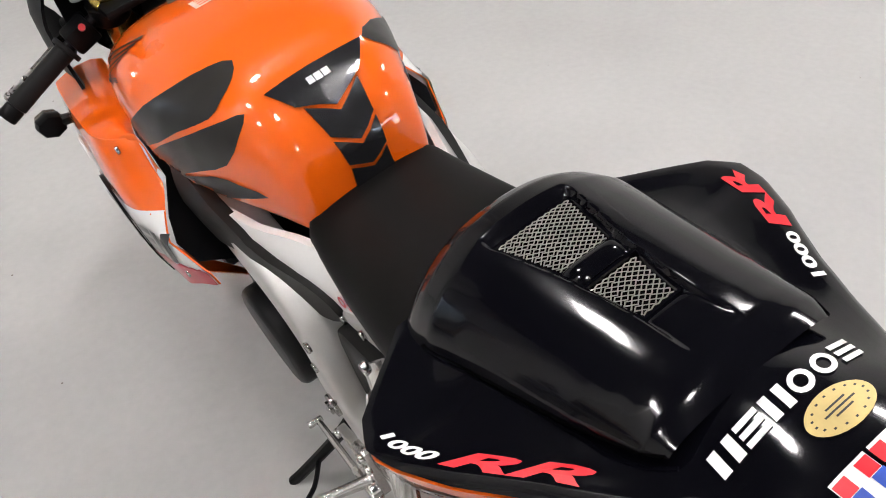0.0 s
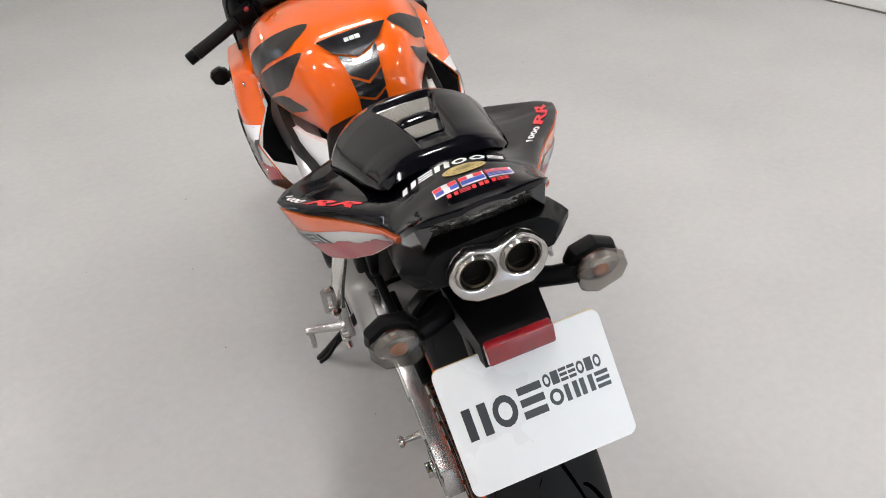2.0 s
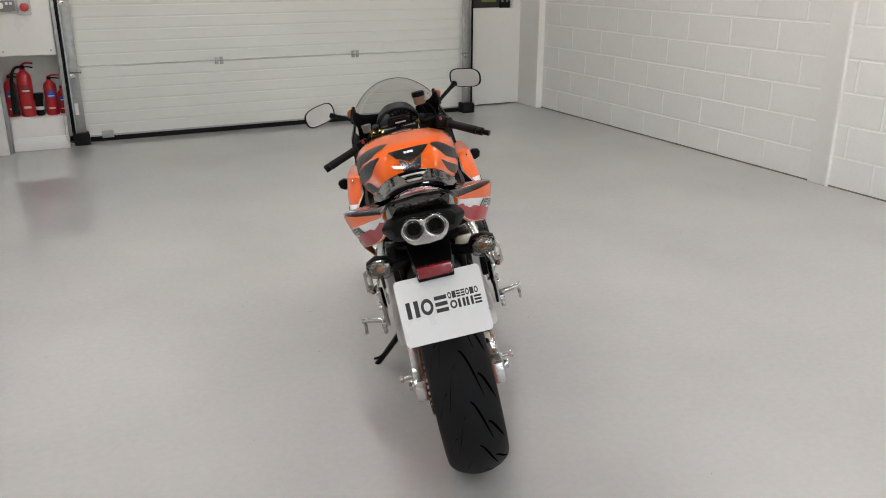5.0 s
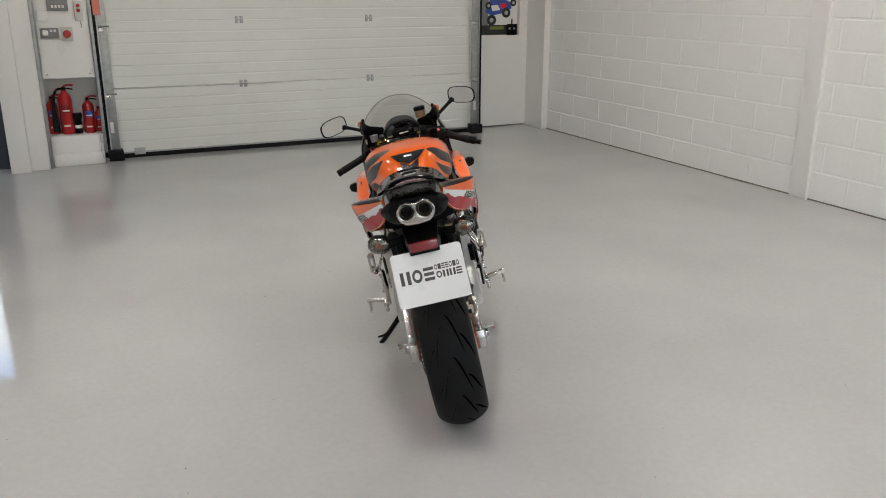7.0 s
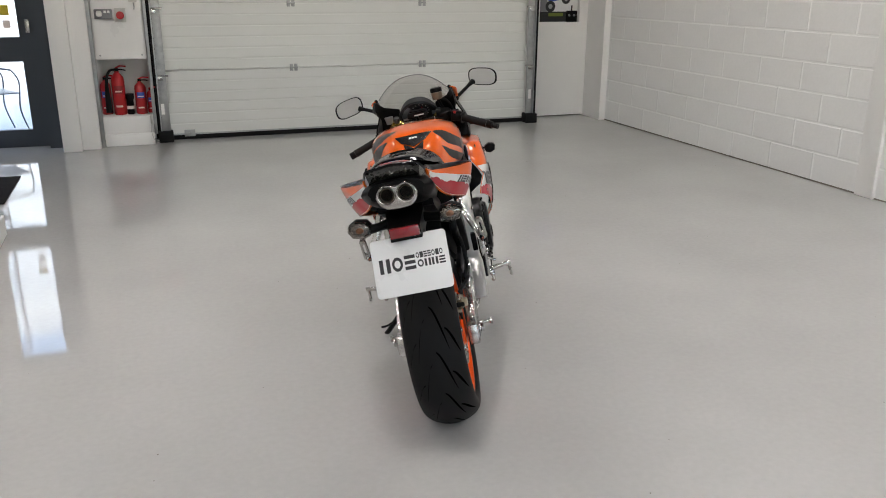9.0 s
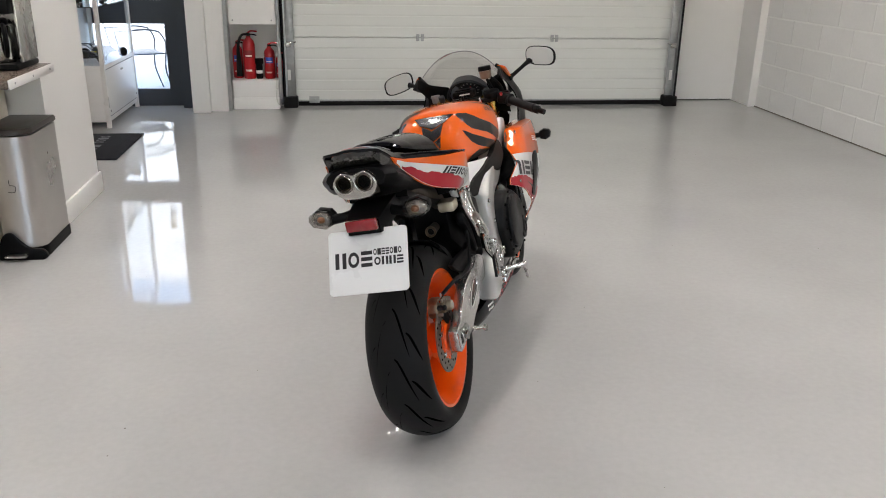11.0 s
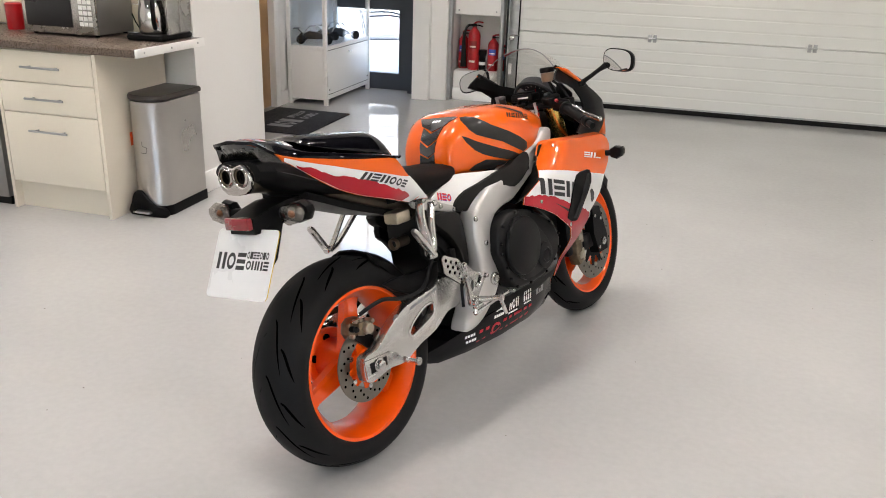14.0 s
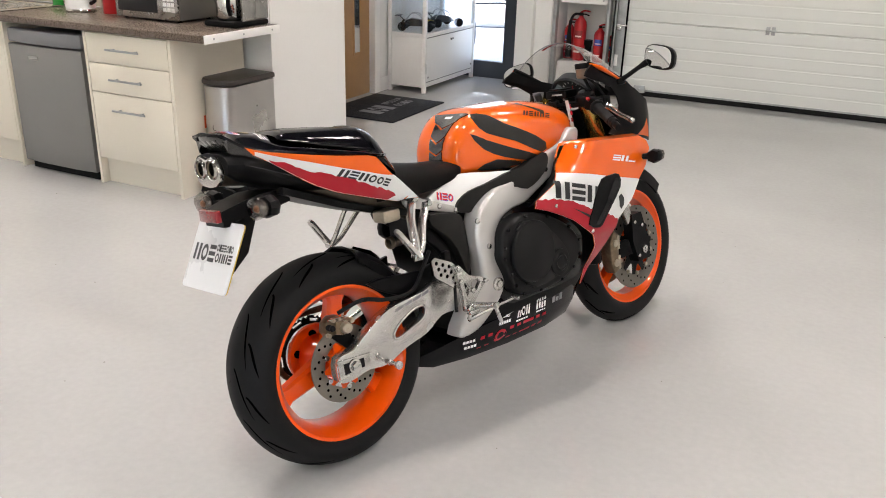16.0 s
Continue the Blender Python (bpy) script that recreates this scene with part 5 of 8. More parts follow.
for s, host in ((-1, R_), (1, L_)):
    part("pivot_nut", join(cylinder((0.535, s * 0.178, 0.392), (0.535, s * 0.188, 0.392), 0.021, 20, 0.003), cylinder((0.535, s * 0.188, 0.392), (0.535, s * 0.193, 0.392), 0.012, 6)), "brushed", host)
    for x, z in ((0.515, 0.515), (0.478, 0.60), (0.80, 0.70)):
        part("frame_bolt", cylinder((x, s * 0.178, z), (x, s * 0.185, z), 0.009, 12, 0.002), "steel", host)
B("engine_block", loft([[(x, y, z) for y, z in ((-w, z0 + 0.05), (-w * 0.8, z0), (w * 0.8, z0), (w, z0 + 0.05), (w, z1 - 0.04), (w * 0.8, z1), (-w * 0.8, z1), (-w, z1 - 0.04))] for x, w, z0, z1 in ((0.42, 0.09, 0.26, 0.42), (0.50, 0.14, 0.23, 0.56), (0.62, 0.155, 0.22, 0.60), (0.80, 0.16, 0.22, 0.60), (0.95, 0.15, 0.24, 0.56), (1.05, 0.13, 0.30, 0.60))]), "dark", "dark engine block behind the covers")
cl_poly = [(0.540, 0.505), (0.560, 0.560), (0.645, 0.588), (0.750, 0.566), (0.855, 0.508), (0.905, 0.45), (0.90, 0.40), (0.865, 0.362), (0.80, 0.335), (0.69, 0.327), (0.605, 0.338), (0.572, 0.374), (0.558, 0.416), (0.535, 0.47)]
cc = B("clutch_cover", slab(cl_poly, -0.2150, -0.15, 0.014, 3, seg=3), "engine", "black clutch cover with bolts round its edge")
part("raised_disc", cylinder((0.662, -0.2100, 0.468), (0.662, -0.2330, 0.468), 0.098, 48, 0.010), "engine", cc)
part("raised_web", slab([(0.60, 0.55), (0.70, 0.555), (0.80, 0.47), (0.83, 0.40), (0.75, 0.355), (0.62, 0.37)], -0.2260, -0.2100, 0.008, 3), "engine", cc)
cap_ = part("oil_cap", cylinder((0.778, -0.2220, 0.405), (0.778, -0.2320, 0.405), 0.044, 32, 0.004), "engine", cc)
part("cap_ring", lathe([(0.018, -0.2320), (0.024, -0.2365), (0.030, -0.2320)], (0.778, 0, 0.405), n=24), "engine", cc)
cx_, cz_ = 0.71, 0.45
for x, z in [(cx_ + (p[0] - cx_) * 0.955, cz_ + (p[1] - cz_) * 0.95) for p in cl_poly]:
    part("cover_bolt", cylinder((x, -0.2130, z), (x, -0.2210, z), 0.005, 10, 0.0012), "blackgloss", cc)
part("cover_surround", slab([(0.52, 0.50), (0.55, 0.585), (0.65, 0.615), (0.76, 0.595), (0.88, 0.53), (0.97, 0.45), (0.96, 0.36), (0.92, 0.31), (0.70, 0.305), (0.58, 0.315), (0.53, 0.40)], -0.168, -0.15, 0.004, 3), "blackgloss", cc, "glossy dark engine side round the cover")
gen = B("generator_cover", mirrored(slab([(0.60, 0.50), (0.68, 0.53), (0.76, 0.50), (0.79, 0.42), (0.74, 0.35), (0.66, 0.34), (0.60, 0.40)], -0.20, -0.15, 0.014, 3, seg=3)), "engine", "black generator cover")
B("shock_cover", loft([[(x, y, z) for y, z in ((-w, z0), (w, z0), (w, z1), (-w, z1))] for x, w, z0, z1 in ((0.335, 0.06, 0.52, 0.66), (0.37, 0.09, 0.46, 0.67), (0.46, 0.11, 0.40, 0.66))]), "plastic", "dark panels round the rear shock")
pair("subframe_cover", slab([(0.335, 0.648), (0.40, 0.640), (0.455, 0.622), (0.470, 0.55), (0.472, 0.47), (0.455, 0.44), (0.425, 0.52), (0.385, 0.575), (0.335, 0.615)], -0.142, -0.10, 0.01, 2), "matte", "black plastic panel behind the frame")
pair("inner_guard", slab([(0.335, 0.610), (0.385, 0.570), (0.425, 0.515), (0.450, 0.44), (0.425, 0.44), (0.395, 0.50), (0.355, 0.55), (0.33, 0.57)], -0.118, -0.09, 0.008, 2), "plastic", "black inner guard behind the frame")
for ob, sg in zip(pair("subframe_rail", slab([(0.262, 0.706), (0.29, 0.708), (0.345, 0.690), (0.45, 0.650), (0.470, 0.640), (0.460, 0.628), (0.43, 0.632), (0.335, 0.662), (0.27, 0.682)], -0.124, -0.106, 0.006, 2), "silver", "silver subframe rail"), (-1, 1)):
    for x, z in ((0.448, 0.638), (0.385, 0.662)):
        part("bolt", cylinder((x, sg * 0.123, z), (x, sg * 0.130, z), 0.008, 12, 0.002), "steel", ob)
B("radiator", box(1.03, -0.17, 0.32, 1.07, 0.17, 0.66, 0.01), "dark")
B("steering_head", loft([[(x, y, z) for y, z in ((-w, z0), (w, z0), (w, z1), (-w, z1))] for x, w, z0, z1 in ((0.88, 0.13, 0.70, 0.80), (1.00, 0.09, 0.70, 0.84), (1.14, 0.05, 0.72, 0.85), (1.2, 0.04, 0.74, 0.84))]), "dark")
B("top_yoke", move(join(box(1.075, -0.125, 0.862, 1.15, 0.125, 0.878, 0.007), cylinder((1.11, 0, 0.878), (1.105, 0, 0.893), 0.018, 6, 0.002)), Matrix()), "plastic", steer=True)

# belly pan
bel = [(0.285, 0.178, 0.205, 0.05), (0.33, 0.168, 0.232, 0.10), (0.45, 0.163, 0.258, 0.135), (0.62, 0.160, 0.275, 0.155), (0.80, 0.163, 0.288, 0.16), (0.92, 0.175, 0.295, 0.15), (1.0, 0.215, 0.30, 0.11)]
bp_ = B("belly_pan", loft([[(x, y, z) for y, z in ((-w, z1), (-w * 0.97, z0 + (z1 - z0) * 0.45), (-w * 0.72, z0), (0, z0 - 0.004), (w * 0.72, z0), (w * 0.97, z0 + (z1 - z0) * 0.45), (w, z1))] for x, z0, z1, w in bel]), "blackgloss", "black lower fairing with small white and red marks")
bel_tree = tree_of(bp_)
side = lambda u, v: (u, -0.4, v)
for spec, x, z, w, h, sl, m_ in ((".....", 0.555, 0.245, 0.050, 0.014, 0.2, "vinylwhite"), ("...", 0.563, 0.265, 0.034, 0.010, 0.2, "vinylwhite"), ("o", 0.590, 0.262, 0.016, 0.016, 0, "vinylwhite"), ("hoh", 0.632, 0.248, 0.062, 0.032, 0.15, "vinylwhite"), (".....", 0.628, 0.236, 0.055, 0.008, 0, "vinylwhite"), ("hh", 0.722, 0.250, 0.050, 0.034, 0.15, "vinylwhite"), (".....", 0.722, 0.240, 0.045, 0.007, 0, "vinylwhite"), ("hoh|h", 0.47, 0.192, 0.30, 0.038, 0.3, "red"), ("....", 0.415, 0.222, 0.045, 0.012, 0.2, "vinylwhite"), ("....", 0.418, 0.205, 0.045, 0.012, 0.2, "vinylwhite"), ("|.|", 0.80, 0.25, 0.06, 0.022, 0.2, "greyplastic")):
    bms = [wrapped([(x + u, z + v) for u, v in g], bel_tree, side, (0, 1, 0), 0.0008, 0.03) for g in glyphs(spec, w, h, 0.2, sl)]
    part("sponsor_mark", join(*bms), m_, bp_, "plain marks in place of lettering")

# fuel tank
rings = []
NT = 40
for x, zb, zt, hw in ((0.499, 0.722, 0.772, 0.068), (0.502, 0.716, 0.803, 0.083), (0.508, 0.712, 0.830, 0.094), (0.521, 0.71, 0.856, 0.103), (0.540, 0.71, 0.879, 0.112), (0.564, 0.71, 0.899, 0.122), (0.59, 0.71, 0.912, 0.133), (0.625, 0.71, 0.918, 0.148), (0.665, 0.71, 0.920, 0.164), (0.72, 0.71, 0.921, 0.181), (0.80, 0.715, 0.922, 0.191), (0.87, 0.72, 0.914, 0.186), (0.935, 0.73, 0.901, 0.174), (0.985, 0.745, 0.886, 0.160), (1.025, 0.765, 0.864, 0.134), (1.042, 0.79, 0.840, 0.09)):
    zc = zb + (zt - zb) * 0.42
    ring = []
    for k in range(NT):
        a = 2 * math.pi * k / NT
        c, s = math.cos(a), math.sin(a)
        e = 2 / (float(np.interp(x, [0.56, 0.68, 0.85, 0.95], [3.6, 3.3, 3.0, 2.7])) if s > 0 else 3.0)
        y = math.copysign(abs(c) ** e, c) * hw
        # shallow channel down the middle of the rear face
        dip = float(np.interp(x, [0.499, 0.515, 0.543, 0.573, 0.61, 0.64], [0, 0.007, 0.013, 0.011, 0.003, 0])) * math.exp(-(y / 0.055) ** 4) * max(0.0, s)
        ring.append((x, y + float(np.interp(x, [0.75, 1.0], [0, 0.018])), zc + math.copysign(abs(s) ** e, s) * ((zt - zc) if s > 0 else (zc - zb)) - dip))
    rings.append(ring)
bmt = loft(rings)
tank = B("fuel_tank", bmt, "orange", "glossy orange fuel tank with charcoal wing stripes", smooth=60)
tt = tree_of(tank)


def laid(pts, tree, way, lift, step=0.01, curve=0):
    """Lays a flat outline, given by points in space, onto a surface along a direction."""
    p = [Vector(q) for q in pts]
    c = sum(p, Vector()) / len(p)
    n = Vector()
    for a, b in zip(p, p[1:] + p[:1]):
        n += (a - c).cross(b - c)
    n.normalize()
    e1 = (p[0] - c).normalized()
    e2 = n.cross(e1)
    flat = [((q - c).dot(e1), (q - c).dot(e2)) for q in p]
    return wrapped(flat, tree, lambda u, v: c + e1 * u + e2 * v, way, lift, step, curve)


RIGHT, LEFT, REAR = (0.723, 0.681, -0.119), (0.843, -0.118, -0.525), (0.850, 0.0, -0.527)
S1 = [(0.499, 0.918), (0.57, 0.905), (0.647, 0.867), (0.74, 0.829), (0.825, 0.782), (0.802, 0.755), (0.688, 0.807), (0.563, 0.85), (0.517, 0.888)]
S2 = [(0.491, 0.859), (0.56, 0.83), (0.673, 0.788), (0.788, 0.747), (0.754, 0.737), (0.634, 0.766), (0.545, 0.804)]
S3 = [(0.504, 0.748), (0.598, 0.765), (0.734, 0.732), (0.677, 0.726), (0.571, 0.737)]
L1 = [(0.836, 0.193, 0.822), (0.775, 0.139, 0.865), (0.708, 0.085, 0.904), (0.668, 0.060, 0.918), (0.662, 0.075, 0.897), (0.673, 0.098, 0.872), (0.686, 0.120, 0.851), (0.736, 0.155, 0.828), (0.797, 0.199, 0.799)]
L2 = [(0.790, 0.202, 0.792), (0.720, 0.151, 0.827), (0.658, 0.107, 0.855), (0.629, 0.088, 0.867), (0.629, 0.107, 0.844), (0.636, 0.134, 0.812), (0.677, 0.161, 0.796), (0.739, 0.196, 0.778)]
L3 = [(0.737, 0.201, 0.771), (0.654, 0.154, 0.795), (0.604, 0.137, 0.796), (0.549, 0.120, 0.794), (0.611, 0.153, 0.778), (0.665, 0.180, 0.767)]
for q in (S1, S2, S3):
    part("stripe", laid([(x, -0.17, z) for x, z in q], tt, RIGHT, 0.0014, 0.008, 2), "stripe", tank, "charcoal wing stripe")
for q in (L1, L2, L3):
    part("stripe", laid(q, tt, LEFT, 0.0014, 0.008, 2), "stripe", tank, "charcoal wing stripe")
for g in glyphs("hehhe", 0.125, 0.015, 0.22, 0.3):
    part("maker_mark", laid([(0.732 + u, -0.17, 0.880 - 0.21 * u + v) for u, v in g], tt, RIGHT, 0.0018, 0.012), "stripe", tank, "plain mark in place of lettering")
for g in glyphs("hehhe", 0.056, 0.010, 0.22, 0.0):
    part("maker_mark", laid([(0.932 - u, 0.195 - 0.36 * u, 0.855 + 0.05 * u + v) for u, v in g], tt, LEFT, 0.0018, 0.012), "stripe", tank, "plain mark in place of lettering")
for k in range(4):
    part("wing_emblem", laid([(0.70 + 0.03 * k, -0.17, 0.922 - 0.010 * k), (0.829, -0.17, 0.878 - 0.004 * k), (0.829, -0.17, 0.882 - 0.004 * k), (0.70 + 0.03 * k, -0.17, 0.927 - 0.010 * k)], tt, RIGHT, 0.0018, 0.012), "stripe", tank, "wing-shaped emblem feather")
    part("wing_emblem", laid([(0.918 - 0.004 * k, 0.170 + 0.005 * k, 0.890 - 0.008 * k), (0.914 - 0.004 * k, 0.166 + 0.005 * k, 0.895 - 0.008 * k), (0.846 + 0.01 * k, 0.116 + 0.012 * k, 0.924 - 0.010 * k), (0.850 + 0.01 * k, 0.122 + 0.012 * k, 0.918 - 0.010 * k)], tt, LEFT, 0.0018, 0.012), "stripe", tank, "wing-shaped emblem feather")
pad_x = table([0.78, 0.83, 0.85, 0.878, 0.90, 0.915], [0.48, 0.485, 0.50, 0.54, 0.57, 0.59])
PADS = [
    [(0.026, 0.826), (0.006, 0.818), (-0.010, 0.812), (-0.026, 0.819), (-0.040, 0.828), (-0.040, 0.805), (-0.045, 0.785), (0.033, 0.784), (0.029, 0.803)],
    [(0.031, 0.857), (0.010, 0.850), (-0.008, 0.843), (-0.028, 0.850), (-0.047, 0.858), (-0.042, 0.832), (-0.026, 0.824), (-0.010, 0.817), (0.006, 0.823), (0.027, 0.831)],
    [(0.040, 0.889), (0.014, 0.881), (-0.006, 0.874), (-0.030, 0.881), (-0.056, 0.890), (-0.047, 0.862), (-0.028, 0.854), (-0.008, 0.847), (0.010, 0.854), (0.031, 0.861)],
    [(0.064, 0.913), (0.030, 0.915), (-0.004, 0.917), (-0.040, 0.916), (-0.082, 0.914), (-0.056, 0.894), (-0.030, 0.886), (-0.006, 0.879), (0.014, 0.886), (0.041, 0.893)],
]
for q in PADS:
    k = 1.0 if q is PADS[-1] else 0.84
    base = laid([(pad_x(z) - 0.02, -0.007 + (y + 0.007) * k, z) for y, z in q], tt, REAR, 0.0040, 0.012)
    got = bmesh.ops.extrude_face_region(base, geom=base.faces[:])
    for v in got["geom"]:
        if isinstance(v, bmesh.types.BMVert):
            v.co += Vector((0.85, 0, -0.53)) * 0.005
    part("tank_pad", base, "carbon", tank, "raised carbon-look tank pad piece")
for g in glyphs("|||", 0.034, 0.010, 0.12):
    part("maker_mark", laid([(0.560 + 0.8 * v, 0.009 - u, 0.897 + 0.6 * v) for u, v in g], tt, REAR, 0.0046, 0.02), "vinylwhite", tank, "white marks in place of lettering")
part("fuel_cap", lathe([(0.001, 0.921), (0.035, 0.921), (0.046, 0.919), (0.048, 0.912), (0.048, 0.88)], (0.955, 0, -0.024), "z", 32), "burnt", tank, "round fuel filler cap")
part("warning_label", wrapped([(0.848, -0.034), (0.888, -0.034), (0.888, 0.034), (0.848, 0.034)], tt, lambda u, v: (u, v, 1.3), (0, 0, -1), 0.0008, 0.02), "sticker", tank, "pale warning label")
for k in range(4):
    part("print", wrapped([(0.853 + 0.009 * k, -0.028), (0.857 + 0.009 * k, -0.028), (0.857 + 0.009 * k, 0.026), (0.853 + 0.009 * k, 0.026)], tt, lambda u, v: (u, v, 1.3), (0, 0, -1), 0.0012, 0.02), "tagred", tank, "unreadable small print")

# covers under the tank
covf = table([0.35, 0.45, 0.6, 0.8], [-0.112, -0.124, -0.168, -0.192])
white_poly = [(0.362, 0.690), (0.430, 0.716), (0.490, 0.738), (0.57, 0.730), (0.66, 0.72), (0.70, 0.712), (0.66, 0.69), (0.60, 0.68), (0.54, 0.68), (0.48, 0.655), (0.455, 0.63), (0.42, 0.65)]
wp = pair("side_panel", sheet(white_poly, lambda x, z: covf(x) + 0.004 + max(0, z - 0.70) * 0.5, 0.012, 0.03, 0, 2), "white", "white side panel under the tank")
for ob, s in zip(wp, (-1, 1)):
    t_ = tree_of(ob)
    for m_, du, lf in (("blue", 0.0025, 0.0008), ("brightred", 0.0, 0.0015)):
        for g in glyphs("heo", 0.058, 0.022, 0.14, 0.1):
            part("team_mark", wrapped([(0.390 + du + u, 0.681 - du - 0.3 * u + v) for u, v in g], t_, lambda u, v, s=s: (u, s * 0.4, v), (0, -s, 0), lf, 0.02), m_, ob, "red and blue marks in place of lettering")
cov_poly = [(0.450, 0.635), (0.460, 0.663), (0.498, 0.686), (0.555, 0.698), (0.624, 0.715), (0.702, 0.726), (0.80, 0.755), (0.815, 0.735), (0.79, 0.705), (0.753, 0.675), (0.705, 0.655), (0.663, 0.668), (0.60, 0.68), (0.553, 0.672), (0.522, 0.640), (0.488, 0.622)]
pair("knee_cover", sheet(cov_poly, lambda x, z: covf(x) - 0.006 + max(0, z - 0.70) * 0.4, 0.02, 0.03, 0, 2), "matte", "matt black cover between tank and frame")

# seat
rings = []
for x, zt, hw, zb in ((0.19, 0.80, 0.132, 0.71), (0.25, 0.806, 0.139, 0.705), (0.32, 0.80, 0.133, 0.703), (0.39, 0.788, 0.126, 0.706), (0.45, 0.779, 0.117, 0.716), (0.50, 0.775, 0.108, 0.730), (0.535, 0.778, 0.096, 0.742), (0.55, 0.780, 0.078, 0.75)):
    ring = []
    for k in range(36):
        a = 2 * math.pi * k / 36
        c, s = math.cos(a), math.sin(a)
        zc = zb + (zt - zb) * 0.16
        ring.append((x - 0.02 * abs(c) if x > 0.5 else x, math.copysign(abs(c) ** 0.8, c) * hw, zc + math.copysign(abs(s) ** 0.78, s) * ((zt - zc) if s > 0 else (zc - zb))))
    rings.append(ring)
B("rider_seat", loft(rings), "vinyl", "black vinyl rider seat", smooth=60)

# tail: deck, sides, seat cowl
edge_y = table([-0.246, -0.243, -0.236, -0.222, -0.195, -0.127, -0.08, -0.034, 0.03, 0.074, 0.098, 0.114, 0.134, 0.16, 0.20, 0.27], [0.028, 0.058, 0.077, 0.088, 0.096, 0.108, 0.130, 0.155, 0.197, 0.219, 0.226, 0.225, 0.219, 0.211, 0.199, 0.176])
edge_z = table([-0.246, -0.236, -0.22, -0.20, -0.183, -0.129, -0.043, 0.016, 0.081, 0.098, 0.110, 0.134, 0.16, 0.185, 0.27], [0.966, 0.962, 0.950, 0.934, 0.924, 0.907, 0.887, 0.875, 0.866, 0.862, 0.854, 0.826, 0.803, 0.784, 0.716])
deck_z = table([-0.246, -0.20, -0.15, -0.10, 0.0, 0.10, 0.16, 0.22, 0.27], [0.966, 0.966, 0.957, 0.947, 0.915, 0.890, 0.865, 0.825, 0.76])
low_z = table([-0.192, -0.133, -0.079, -0.028, 0.027, 0.107, 0.218, 0.275], [0.914, 0.881, 0.841, 0.803, 0.772, 0.744, 0.711, 0.719])
rings = []
rim_y = table([0.09, 0.112, 0.141, 0.166, 0.197, 0.212], [0.224, 0.228, 0.214, 0.186, 0.148, 0.132])
rim_z = table([0.09, 0.112, 0.141, 0.166, 0.197, 0.212], [0.864, 0.861, 0.857, 0.853, 0.848, 0.845])
US = [math.copysign(1 - (1 - abs(j) / 10) ** 1.7, j) for j in range(-10, 11)]
for k in range(46):
    x = -0.246 + 0.458 * k / 45
    ye, ze = (edge_y(x), edge_z(x)) if x < 0.09 else (rim_y(x), rim_z(x))
    zd = max(deck_z(x), ze + 0.004)
    # behind, the deck is domed; towards the front its wings lie flat inside a low rim
    fl = float(np.interp(x, [-0.15, -0.05], [0, 1]))
    wing = ze + float(np.interp(x, [-0.05, 0.02, 0.09, 0.14], [0.014, 0.011, 0.004, 0.001]))
    top = []
    for u in US:
        domed = ze + (zd - ze) * (1 - abs(u) ** 2.6)
        flat = wing + max(0, zd - wing) * (1 - min(1, abs(u) / 0.62) ** 2) - (wing - ze) * abs(u) ** 40
        top.append((x, ye * u, domed + (flat - domed) * fl))
    rings.append(top + [(x, ye * u * 0.97, p[2] - 0.007) for u, p in zip(US[::-1], top[::-1])])
deck = B("tail_deck", loft(rings), "blackgloss", "glossy black tail deck with wing tips", smooth=50)


def tail_y(x, z):
    t = (edge_z(x) - z) / max(0.03, edge_z(x) - low_z(max(x, -0.192)))
    return -(edge_y(x) + 0.002 + 0.006 * math.sin(math.pi * min(1, max(0, t)))) + 0.045 * max(0, t) * min(1.0, max(0.3, (x + 0.2) / 0.2))


